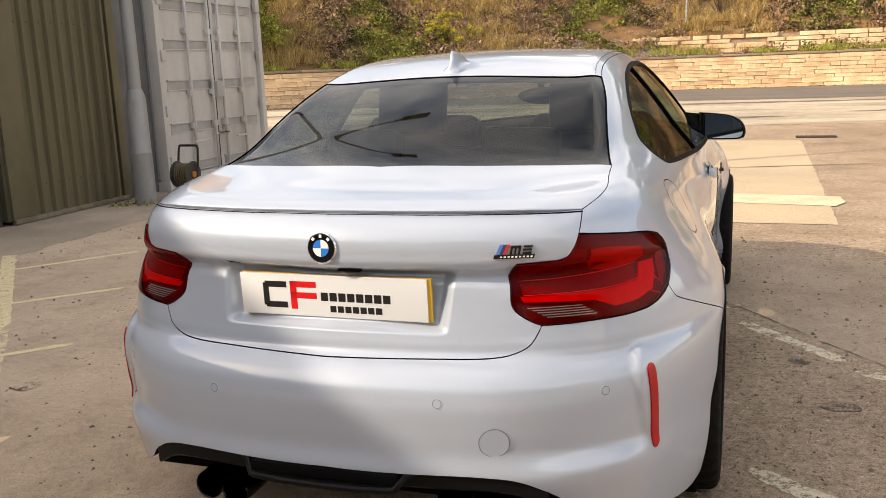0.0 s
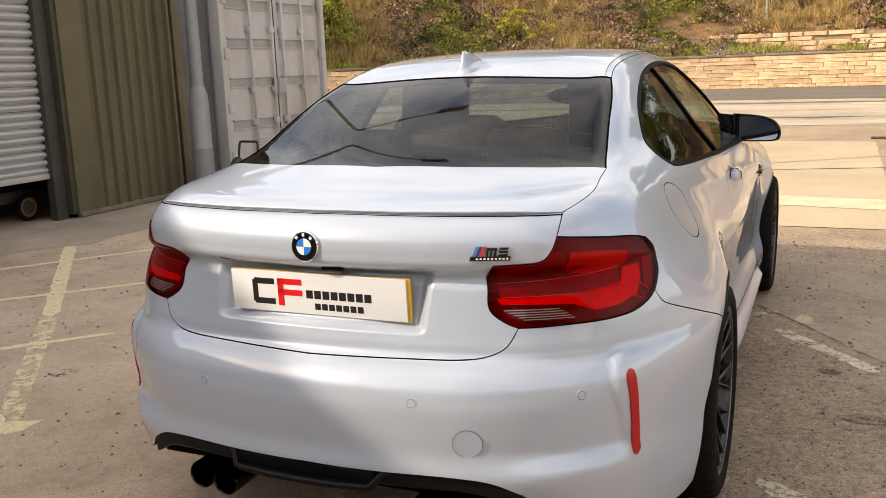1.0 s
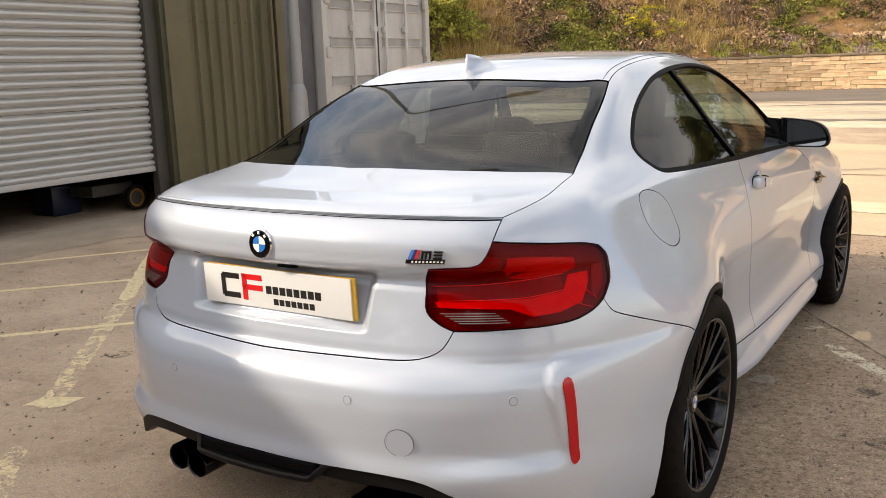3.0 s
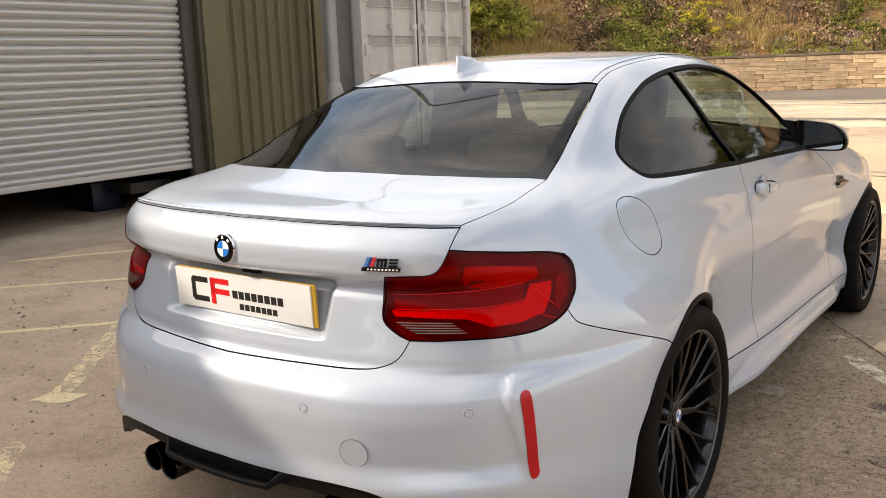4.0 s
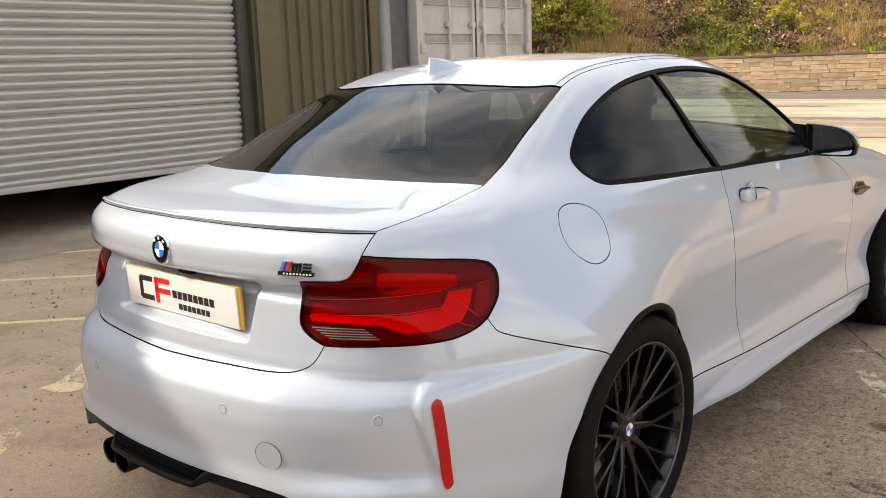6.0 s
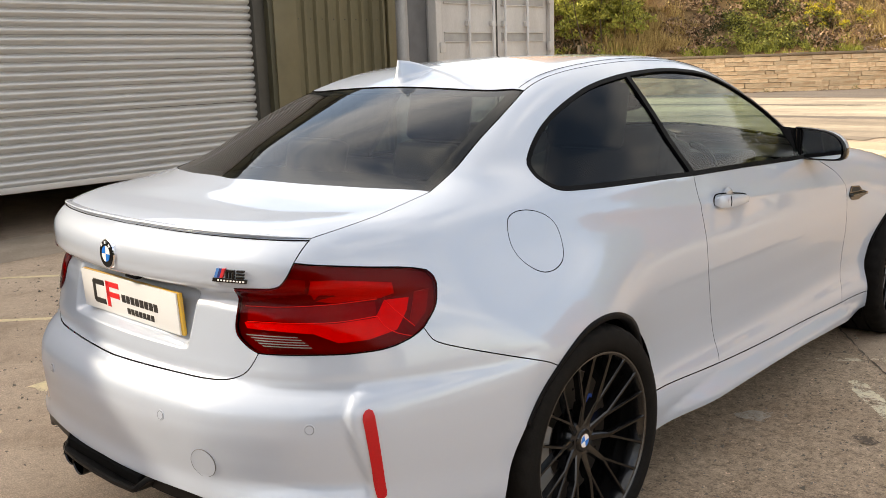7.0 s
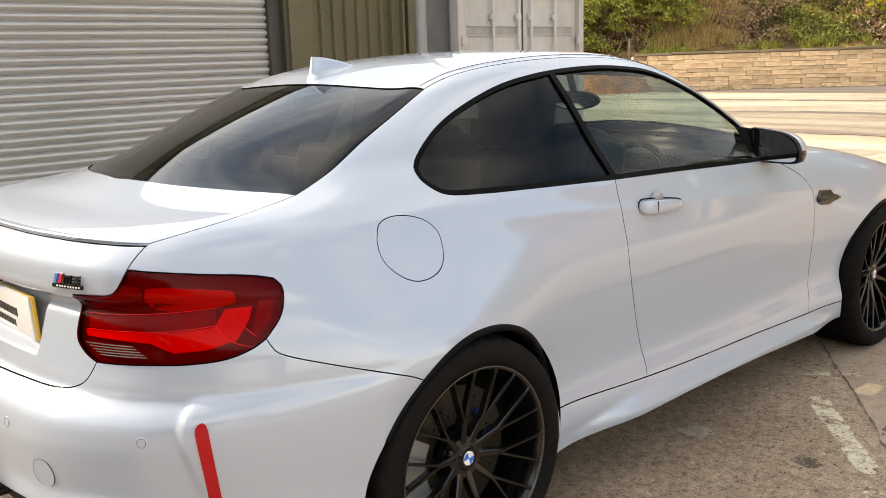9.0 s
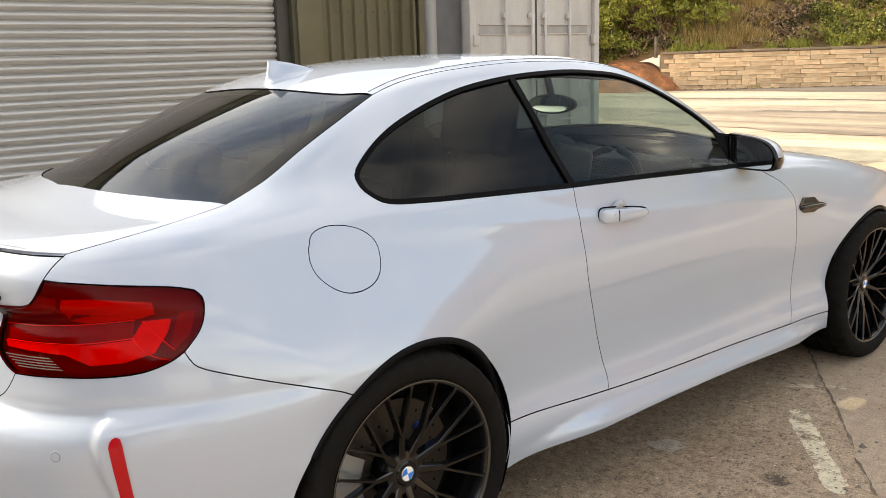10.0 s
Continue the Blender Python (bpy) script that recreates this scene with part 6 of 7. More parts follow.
# things seen under the shutter
tr = empty("trolley", "small trolley with an orange-rimmed wheel inside the workshop", "trolley", at=(-6.12, 3.55, 0))
lathe("wheel_rim", [(-0.02, 0.075), (0.02, 0.075), (0.022, 0.10), (-0.022, 0.10), (-0.02, 0.075)], mat("orange_rim", (0.26, 0.11, 0.015), 0.5), tr, axis="x", at=(0.0, 0.1, 0.135), sides=28)
lathe("wheel_tyre", [(-0.026, 0.098), (0.026, 0.098), (0.026, 0.128), (0, 0.135), (-0.026, 0.128), (-0.026, 0.098)], M_RUBBER, tr, axis="x", at=(0.0, 0.1, 0.135), sides=28)
lathe("wheel_disc", [(0.012, 0.001), (0.014, 0.03), (0.008, 0.075)], M_DARK, tr, axis="x", at=(0.0, 0.1, 0.135), sides=20)
block("trolley_body", (0.4, 0.5, 0.12), (-0.3, -0.1, 0.24), M_DARK, tr, bevel=0.02)
crate = empty("crate", "dark blue plastic crate inside the workshop", "crate", at=(-6.75, 3.15, 0))
block("crate_body", (0.35, 0.34, 0.30), (0, 0, 0.15), mat("blue_plastic", (0.004, 0.009, 0.035), 0.4), crate, bevel=0.02)
block("crate_rim", (0.37, 0.36, 0.03), (0, 0, 0.29), mat("blue_plastic_rim", (0.005, 0.011, 0.04), 0.4), crate, bevel=0.008)

# lamp column with a thicker foot
column = empty("lamp_column", "grey galvanised lamp column with a thicker foot", "lamp post", at=(-5.25, 5.34, 0))
M_POST = mat("post_grey", (0.33, 0.33, 0.33), 0.5, 0.3, var=0.2, scale=5, fine=0.06, fine_scale=90, stretch=(1, 1, 0.3))
lathe("column_foot", [(0.0, 0.118), (0.55, 0.112), (0.56, 0.115), (0.57, 0.110), (1.10, 0.105), (1.16, 0.10), (1.24, 0.072)], M_POST, column, axis="z", sides=32)
lathe("column_shaft", [(1.22, 0.070), (3.5, 0.062), (6.35, 0.05)], M_POST, column, axis="z", sides=28)
arm = spl([(0, 0, 6.3), (0.05, 0.0, 6.48), (0.25, 0.02, 6.62), (1.0, 0.05, 6.76), (2.0, 0.1, 6.9)], 0.08)
tube("column_arm", arm, np.linspace(0.045, 0.026, len(arm)), M_POST, column, sides=10)
block("lantern", (0.62, 0.24, 0.11), (2.25, 0.11, 6.92), M_POST, column, bevel=0.04, turn=(0, -6, 0), segments=3)

# shipping container, door end towards the yard
M_CONT = mat("container_grey", (0.56, 0.54, 0.52), 0.55, var=0.16, scale=2.0, tint=(0.45, 0.425, 0.405), fine=0.05, fine_scale=70, stretch=(1, 1, 0.4), rvar=0.1)
# darker copy of the grey; in the door grooves it paints their shade
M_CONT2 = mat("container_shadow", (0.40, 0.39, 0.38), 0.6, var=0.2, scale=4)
cont = empty("shipping_container", "pale grey steel shipping container with closed doors", "container", at=(-5.56, 7.43, 0))
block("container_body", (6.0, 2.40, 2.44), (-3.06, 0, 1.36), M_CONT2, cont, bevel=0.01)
for s in (-1, 1):
    block("corner_post", (0.14, 0.10, 2.59), (-0.055, s * 1.165, 1.295), M_CONT, cont, bevel=0.012)
    for z in (0.06, 2.53):
        block("corner_casting", (0.18, 0.17, 0.12), (-0.07, s * 1.135, z), M_CONT, cont, bevel=0.01)
block("door_header", (0.12, 2.24, 0.12), (-0.06, 0, 2.51), M_CONT, cont, bevel=0.01)
block("door_sill", (0.12, 2.24, 0.14), (-0.06, 0, 0.10), M_CONT, cont, bevel=0.01)
for s in (-1, 1):
    door = block("container_door", (0.05, 1.10, 2.26), (-0.065, s * 0.557, 1.31), M_CONT, cont, bevel=0.006)
    for z in (0.25, 0.735, 1.25, 1.73, 2.2):
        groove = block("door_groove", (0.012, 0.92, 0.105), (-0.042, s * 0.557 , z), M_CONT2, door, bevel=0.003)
        block("groove_lip", (0.03, 0.94, 0.016), (-0.030, s * 0.557, z + 0.058), M_CONT, door, bevel=0.005)
        block("groove_lip", (0.03, 0.94, 0.012), (-0.034, s * 0.557, z - 0.058), M_CONT, door, bevel=0.004)
    for y in (s * 0.12, s * 0.60):
        rod = tube("lock_rod", [(0.015, y, 0.08), (0.015, y, 2.55)], 0.019, M_CONT, door, sides=10)
        for z in (0.12, 0.75, 1.15, 1.9, 2.48):
            block("rod_bracket", (0.05, 0.09, 0.07), (0.0, y, z), M_CONT, door, bevel=0.008)
        block("rod_handle", (0.02, 0.34, 0.028), (0.045, y - s * 0.10, 0.62 if abs(y) < 0.3 else 0.55), M_CONT, door, bevel=0.008)
    for z in (0.35, 0.95, 1.6, 2.25):
        block("hinge", (0.05, 0.10, 0.13), (0.012, s * 1.12, z), M_CONT, door, bevel=0.01)
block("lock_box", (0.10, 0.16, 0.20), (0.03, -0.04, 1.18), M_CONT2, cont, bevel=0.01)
block("door_gasket", (0.03, 0.022, 2.26), (-0.045, 0, 1.31), M_DARK, cont, bevel=0.003)

# garden hose on a free-standing reel
reel = empty("hose_reel", "free-standing hose reel with brown hose", "hose reel", at=(-5.02, 5.78, 0))
reel.rotation_euler = (0, 0, radians(-90))
M_HOSE = mat("hose_brown", (0.13, 0.095, 0.05), 0.6, var=0.3, scale=12)
M_REEL = mat("reel_black", (0.02, 0.02, 0.021), 0.5)
for s in (-1, 1):
    lathe("reel_flange", [(s * 0.105, 0.03), (s * 0.11, 0.13), (s * 0.105, 0.15), (s * 0.095, 0.13), (s * 0.095, 0.03)], mat("reel_flange", (0.05, 0.045, 0.04), 0.5, var=0.5, scale=14), reel, axis="y", at=(0, 0, 0.27), sides=28)
    tube("reel_leg", spl([(0.2, s * 0.13, 0.015), (0.0, s * 0.13, 0.02), (-0.05, s * 0.13, 0.27), (-0.10, s * 0.125, 0.55), (-0.10, s * 0.10, 0.585)], 0.04), 0.013, M_REEL, reel, sides=8)
tube("reel_grip", [(-0.10, -0.10, 0.585), (-0.10, 0.10, 0.585)], 0.014, M_REEL, reel, sides=8)
coil = []
for k in range(420):
    t = k / 24
    coil.append((math.cos(2 * math.pi * t) * (0.07 + 0.022 * (k // 140)), -0.085 + 0.17 * abs((k / 140) % 2 - 1), 0.27 + math.sin(2 * math.pi * t) * (0.07 + 0.022 * (k // 140))))
tube("hose", coil, 0.011, M_HOSE, reel, sides=6)
lathe("reel_hub", [(-0.125, 0.001), (-0.125, 0.035), (0.125, 0.035), (0.125, 0.001)], mat("hub_orange", (0.45, 0.17, 0.03), 0.5), reel, axis="y", at=(0, 0, 0.27), sides=16)

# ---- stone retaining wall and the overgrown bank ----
# two copies of one stone: the lighter makes up for missing sun westwards
M_STONE_LIGHT = mat("sandstone", (0.86, 0.66, 0.42), 0.88, var=0.5, scale=1.3, tint=(0.62, 0.39, 0.22), fine=0.16, fine_scale=22, bump=0.012, bump_scale=12, piece=0.22)
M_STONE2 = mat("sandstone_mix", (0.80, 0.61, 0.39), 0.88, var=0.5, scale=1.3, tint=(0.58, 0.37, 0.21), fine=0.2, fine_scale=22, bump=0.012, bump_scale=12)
M_MORTAR = mat("mortar", (0.42, 0.30, 0.19), 0.95, var=0.4, scale=4)
M_COPING = mat("coping_stone", (0.30, 0.22, 0.15), 0.9, var=0.4, scale=2, tint=(0.24, 0.185, 0.12), fine=0.15, fine_scale=30, piece=0.15)
LINE = [(-17.2, 26.4), (-14.6, 28.6), (-11.5, 31.0), (-8.5, 33.5), (-5.6, 35.6), (-2.5, 36.5), (2.0, 36.8), (8.0, 36.6), (16.0, 36.2), (30.0, 35.8)]
base = np.array([(q[0], q[1]) for q in spl([(x, y, 0) for x, y in LINE], 0.25)])
run = np.concatenate([[0], np.cumsum(np.linalg.norm(np.diff(base, axis=0), axis=1))])


def along(s, off=0.0):
    """A place on the wall's line, off metres behind its face, and the line's heading."""
    x, y = np.interp(s, run, base[:, 0]), np.interp(s, run, base[:, 1])
    x2, y2 = np.interp(s + 0.05, run, base[:, 0]), np.interp(s + 0.05, run, base[:, 1])
    a = math.atan2(y2 - y, x2 - x)
    return x - math.sin(a) * off, y + math.cos(a) * off, a


def strip_wall(name, s0, s1, off0, off1, z0, z1, material, label, parent=None, rise=lambda s: 0.0):
    v, f = [], []
    n = int((s1 - s0) / 0.5)
    for k in range(n + 1):
        s = s0 + (s1 - s0) * k / n
        for off, z in ((off0, z0), (off0, z1), (off1, z1), (off1, z0)):
            x, y, a = along(s, off)
            v.append((x, y, z + rise(s)))
    for k in range(n):
        for i in range(4):
            f.append((k * 4 + i, (k + 1) * 4 + i, (k + 1) * 4 + (i + 1) % 4, k * 4 + (i + 1) % 4))
    f += [(0, 1, 2, 3), tuple(n * 4 + i for i in (3, 2, 1, 0))]
    ob = link(name, v, f, material, parent, smooth=False)
    if not parent:
        tagged(ob, label, "wall", kind="structure")
    return ob


wall = strip_wall("wall_stone", 0, run[-1] - 1, 0.03, 0.5, 0, 1.30, M_MORTAR, "low coursed sandstone retaining wall of the yard")


def stone_mesh(seed):
    bm = bmesh.new()
    bmesh.ops.create_cube(bm, size=1)
    bmesh.ops.bevel(bm, geom=bm.edges[:], offset=0.06, segments=1, affect="EDGES")
    r = random.Random(seed)
    for v in bm.verts:
        v.co += Vector((r.uniform(-0.02, 0.02), r.uniform(-0.06, 0.06), r.uniform(-0.05, 0.05)))
    me = bpy.data.meshes.new("stone")
    bm.to_mesh(me)
    bm.free()
    me.materials.append(M_STONE_LIGHT)
    return me


stones = [stone_mesh(k) for k in range(6)]
r = random.Random(11)
count = 0
rest_v, rest_f = [], []
unit = [np.array([tuple(v.co) for v in me.vertices]) for me in stones]
polys = [[tuple(p.vertices) for p in me.polygons] for me in stones]
z = 0.0
course = [0.15, 0.19, 0.14, 0.17, 0.13, 0.18, 0.15, 0.17]
for ci, h in enumerate(course):
    s = r.uniform(0, 0.5)
    while s < run[-1] - 2.2:
        w = r.choice((0.35, 0.5, 0.7, 0.9, 1.15)) * r.uniform(0.85, 1.15)
        x, y, a = along(s + w / 2, 0.02)
        m = Matrix.LocRotScale((x, y, z + h / 2), Euler((0, 0, a + r.uniform(-0.02, 0.02))), (w - 0.012, 0.10 + r.uniform(-0.025, 0.025), h - 0.011))
        k = r.randrange(6)
        if count < 290 and s < 24 and ci % 1 == 0 and (s < 16 or ci < 6):
            o = new("stone", stones[k])
            o.parent = wall
            o.matrix_local = m
            count += 1
        else:
            q = np.c_[unit[k], np.ones(len(unit[k]))] @ np.array(m).T
            off = len(rest_v)
            rest_v += [tuple(p[:3]) for p in q]
            rest_f += [tuple(off + i for i in p) for p in polys[k]]
        s += w
    z += h
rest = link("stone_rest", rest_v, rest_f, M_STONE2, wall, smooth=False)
tagged(rest, "coursed sandstone blocks", kind="stuff")
s = 0.0
k = 0
while s < run[-1] - 2:
    w = 1.35 + 0.3 * ((k * 7) % 5) / 5
    x, y, a = along(s + w / 2, 0.2)
    o = block("coping", (w - 0.03, 0.52, 0.085), (0, 0, 0), M_COPING, wall, bevel=0.015)
    o.matrix_local = pose(x, y, 1.335 + 0.006 * ((k * 3) % 4), 0, 0, math.degrees(a))
    s += w
    k += 1

# upper terrace wall on the eastern half
UP0 = 17.0
upper = strip_wall("wall_terrace", UP0, run[-1] - 1.5, 2.6, 3.2, 1.3, 2.2, M_MORTAR, "upper sandstone terrace wall half hidden by scrub")
tv, tf = [], []
z = 1.45
for h in (0.2, 0.22, 0.18, 0.2):
    s = UP0 + r.uniform(0, 0.6)
    while s < run[-1] - 3:
        w = r.uniform(0.5, 1.5)
        x, y, a = along(s + w / 2, 2.62)
        if r.random() > 0.08:
            m = Matrix.LocRotScale((x, y, z + h / 2), Euler((0, 0, a)), (w - 0.03, 0.2, h - 0.025))
            kk = r.randrange(6)
            q = np.c_[unit[kk], np.ones(len(unit[kk]))] @ np.array(m).T
            off = len(tv)
            tv += [tuple(p[:3]) for p in q]
            tf += [tuple(off + i for i in p) for p in polys[kk]]
        s += w
    z += h
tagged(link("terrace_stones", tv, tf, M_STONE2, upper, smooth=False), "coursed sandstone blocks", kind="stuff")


# earth slope
def slope_z(s, d):
    """Height of the bank d metres behind the wall's face."""
    terrace = 0.5 + 0.5 * math.tanh((s - UP0) / 1.5)
    plain = 1.28 + 0.62 * max(0.0, d - 0.45)
    stepped = 1.33 + 0.04 * d if d < 2.7 else 2.15 + 0.60 * (d - 2.7)
    zz = plain * (1 - terrace) + stepped * terrace
    if s < 0:
        zz = max(0.0, zz * (1 + s / 6) - 0.10 * -s)
    n = noise.noise(Vector((s * 0.45, d * 0.55, 0.0))) * 0.35 + noise.noise(Vector((s * 1.6, d * 1.6, 4.0))) * 0.12
    return zz + n * min(1.0, max(0, d - 0.6) / 1.5)


def on_bank(s, d):
    if s < 0:
        x, y, a = along(0, d)
        x, y = x + s * math.cos(a), y + s * math.sin(a)
    else:
        x, y, a = along(s, d)
    return x, y, slope_z(s, d)


M_EARTH = mat("bank_earth", (0.32, 0.17, 0.07), 0.95, var=0.6, scale=0.9, tint=(0.14, 0.10, 0.045), fine=0.3, fine_scale=14, bump=0.05, bump_scale=5)
sv, sf = [], []
S = np.arange(-14, run[-1] - 1, 0.7)
D = np.concatenate([np.arange(0.42, 6, 0.45), np.arange(6.2, 25, 1.3)])
for s in S:
    for d in D:
        sv.append(on_bank(float(s), float(d)))
for i in range(len(S) - 1):
    for j in range(len(D) - 1):
        sf.append((i * len(D) + j, (i + 1) * len(D) + j, (i + 1) * len(D) + j + 1, i * len(D) + j + 1))
tagged(link("bank", sv, sf, M_EARTH), "steep earth bank behind the stone wall", "bank", kind="structure")
# red soil heap at the wall's open end
hv, hf = [], []
for i in range(19):
    for j in range(19):
        u, w = -1 + i / 9, -1 + j / 9
        q = max(0.0, 1 - u * u - w * w)
        zz = 1.15 * q**0.8 + (0.14 * noise.noise(Vector((u * 4, w * 4, 1))) if q > 0 else 0)
        hv.append((-18.6 + 2.0 * u, 26.2 + 2.0 * w, max(-0.05, zz - 0.02)))
for i in range(18):
    for j in range(18):
        hf.append((i * 19 + j, (i + 1) * 19 + j, (i + 1) * 19 + j + 1, i * 19 + j + 1))
tagged(link("soil_heap", hv, hf, mat("red_soil", (0.50, 0.20, 0.08), 0.95, var=0.5, scale=2.5, tint=(0.24, 0.10, 0.045), fine=0.4, fine_scale=10, bump=0.12, bump_scale=4)), "heap of reddish soil at the end of the wall", "soil", kind="structure")


# foliage: many small leaves in clumps
def leaves(name, clumps, size, material, label, seed, per=90, blade=False, category="scrub"):
    """clumps: rows of x, y, z, radius, height."""
    g = np.random.default_rng(seed)
    c = np.repeat(np.array(clumps, float), per, axis=0)
    n = len(c)
    q = g.normal(0, 1, (n, 3))
    q /= np.linalg.norm(q, axis=1)[:, None]
    rad = g.uniform(0.15, 1.0, n) ** 0.5
    p = c[:, :3] + np.c_[q[:, 0] * rad * c[:, 3], q[:, 1] * rad * c[:, 3], np.abs(q[:, 2]) * rad * c[:, 4]]
    if blade:
        p[:, 2] = c[:, 2] + g.uniform(-0.05, 0.1, n)
        up = np.c_[g.normal(0, 0.35, n), g.normal(0, 0.35, n), np.ones(n)] * (c[:, 4] * g.uniform(0.5, 1.0, n))[:, None]
        side = np.c_[g.normal(0, 1, n), g.normal(0, 1, n), np.zeros(n)]
        side /= np.linalg.norm(side, axis=1)[:, None] + 1e-9
        side *= (size * g.uniform(0.6, 1.3, n))[:, None]
        v = np.stack([p - side, p + side, p + up], 1).reshape(-1, 3)
        f = np.arange(n * 3).reshape(-1, 3)
    else:
        a = g.normal(0, 1, (n, 3))
        a /= np.linalg.norm(a, axis=1)[:, None]
        b = np.cross(a, g.normal(0, 1, (n, 3)))
        b /= np.linalg.norm(b, axis=1)[:, None] + 1e-9
        w = (size * g.uniform(0.5, 1.4, n))[:, None]
        v = np.stack([p - a * w, p + b * w * 0.55, p + a * w, p - b * w * 0.55], 1).reshape(-1, 3)
        f = np.arange(n * 4).reshape(-1, 4)
    me = bpy.data.meshes.new(name)
    me.from_pydata(v.tolist(), [], f.tolist())
    me.materials.append(material)
    ob = new(name, me)
    return tagged(ob, label, category, kind="stuff")


def leaf_mat(name, a, b, rough=0.6):
    """Leaf colour that changes from leaf to leaf."""
    m = bpy.data.materials.new(name)
    m.use_nodes = True
    nt = m.node_tree
    p = nt.nodes["Principled BSDF"]
    p.inputs["Roughness"].default_value = rough
    p.inputs["Specular IOR Level"].default_value = 0.3
    ge = nt.nodes.new("ShaderNodeNewGeometry")
    mx = nt.nodes.new("ShaderNodeMixRGB")
    mx.inputs[1].default_value, mx.inputs[2].default_value = (*a, 1), (*b, 1)
    nt.links.new(ge.outputs["Random Per Island"], mx.inputs[0])
    nt.links.new(mx.outputs["Color"], p.inputs["Base Color"])
    tr_ = nt.nodes.new("ShaderNodeBsdfTranslucent")
    nt.links.new(mx.outputs["Color"], tr_.inputs["Color"])
    ms = nt.nodes.new("ShaderNodeMixShader")
    ms.inputs[0].default_value = 0.14
    nt.links.new(p.outputs["BSDF"], ms.inputs[1])
    nt.links.new(tr_.outputs["BSDF"], ms.inputs[2])
    nt.links.new(ms.outputs["Shader"], nt.nodes["Material Output"].inputs["Surface"])
    return m


M_L1 = leaf_mat("leaf_olive", (0.05, 0.06, 0.014), (0.38, 0.365, 0.075))
M_L2 = leaf_mat("leaf_fresh", (0.14, 0.165, 0.026), (0.54, 0.52, 0.11))
M_L3 = leaf_mat("leaf_dark", (0.018, 0.024, 0.006), (0.07, 0.065, 0.016))
M_L4 = leaf_mat("dry_stems", (0.20, 0.12, 0.035), (0.66, 0.48, 0.20))
M_L5 = leaf_mat("dead_bramble", (0.05, 0.03, 0.018), (0.54, 0.35, 0.21))
M_L6 = leaf_mat("yellow_bloom", (0.45, 0.36, 0.02), (0.60, 0.50, 0.05))
g = random.Random(21)
olive, dark, dry, dead, grass = [], [], [], [], []
for k in range(3600):
    s, d = g.uniform(-2, 40), g.uniform(0.7, 9)
    x, y, zz = on_bank(s, d)
    if UP0 - 1 < s and d < 2.9 and g.random() < 0.85:
        continue
    t = noise.noise(Vector((s * 0.22, d * 0.25, 9.0))) + g.uniform(-0.25, 0.25)
    rr = g.uniform(0.2, 0.55)
    if t > 0.31:
        olive.append((x, y, zz, rr, rr * 1.1))
    elif t > 0.21:
        dark.append((x, y, zz, rr * 1.2, rr * 1.0))
    elif t > -0.16:
        dead.append((x, y, zz, rr * 1.2, rr * 1.0))
    else:
        dry.append((x, y, zz, rr * 0.8, g.uniform(0.3, 0.7)))
for k in range(700):
    s = g.uniform(0.3, 40)
    d = g.uniform(0.45, 1.3) if s < UP0 else g.uniform(0.5, 2.5)
    x, y, zz = on_bank(s, d)
    if noise.noise(Vector((s * 0.5, 3.0, 0))) > -0.15:
        grass.append((x, y, zz, 0.22, g.uniform(0.12, 0.34)))
leaves("scrub_olive", olive, 0.055, M_L1, "olive green scrub growing on the bank", 1, 110)
leaves("scrub_dark", dark, 0.05, M_L3, "dark evergreen bramble on the bank", 2, 120)
leaves("scrub_dead", dead, 0.065, M_L5, "dead brown bramble and leaf litter", 3, 80)
leaves("dry_grass", dry, 0.012, M_L4, "tall dry straw-coloured grass on the bank", 4, 70, blade=True, category="grass")
leaves("fresh_grass", grass, 0.012, M_L2, "fresh green grass along the wall top", 5, 60, blade=True, category="grass")
yb = []
for k in range(46):
    x, y, zz = on_bank(9.6 + g.gauss(0, 0.55), 2.6 + g.gauss(0, 0.5))
    yb.append((x, y, zz + g.uniform(0.1, 0.7), 0.16, 0.16))
leaves("gorse_bloom", yb, 0.035, M_L6, "yellow flowering gorse on the bank", 6, 45)
gorse = [(x, y, zz - 0.15, 0.25, 0.25) for x, y, zz, _, _ in yb]
leaves("gorse_green", gorse, 0.04, M_L1, "green gorse twigs on the bank", 7, 45)
litter = []
for k in range(200):
    s, d = g.gauss(16.0, 2.6), abs(g.gauss(0.9, 0.8)) + 0.5
    x, y, zz = on_bank(max(9, s), d)
    litter.append((x, y, zz, 0.4, 0.15))
leaves("leaf_litter", litter, 0.05, leaf_mat("pale_litter", (0.20, 0.13, 0.10), (0.52, 0.42, 0.38)), "pale dead leaves lying on the bank", 8, 40)

# weeds at the foot of the wall and of the lamp column
weeds = [(*along(q, -0.12)[:2], 0.0, 0.16, 0.2) for q in (3.1, 3.4, 6.6, 9.8, 14.2, 19.5, 24.0)]
leaves("weeds", weeds, 0.02, M_L1, "low green weeds at the foot of the stone wall", 12, 60, category="weeds")
leaves("weeds", [(-5.12, 5.2, 0.0, 0.12, 0.1), (-5.32, 5.18, 0.0, 0.1, 0.08), (-5.45, 5.1, 0.0, 0.1, 0.06)], 0.014, M_L1, "low green weeds at the foot of the lamp column", 13, 60, category="weeds")
fallen = []
for k in range(260):
    q = along(g.uniform(0.5, 34), -abs(g.gauss(0.0, 0.22)) - 0.03)
    fallen.append((q[0], q[1], 0.0, 0.08, 0.03))
leaves("fallen_leaves", fallen, 0.035, M_L5, "dry leaves blown against the foot of the wall", 14, 8, category="leaves")

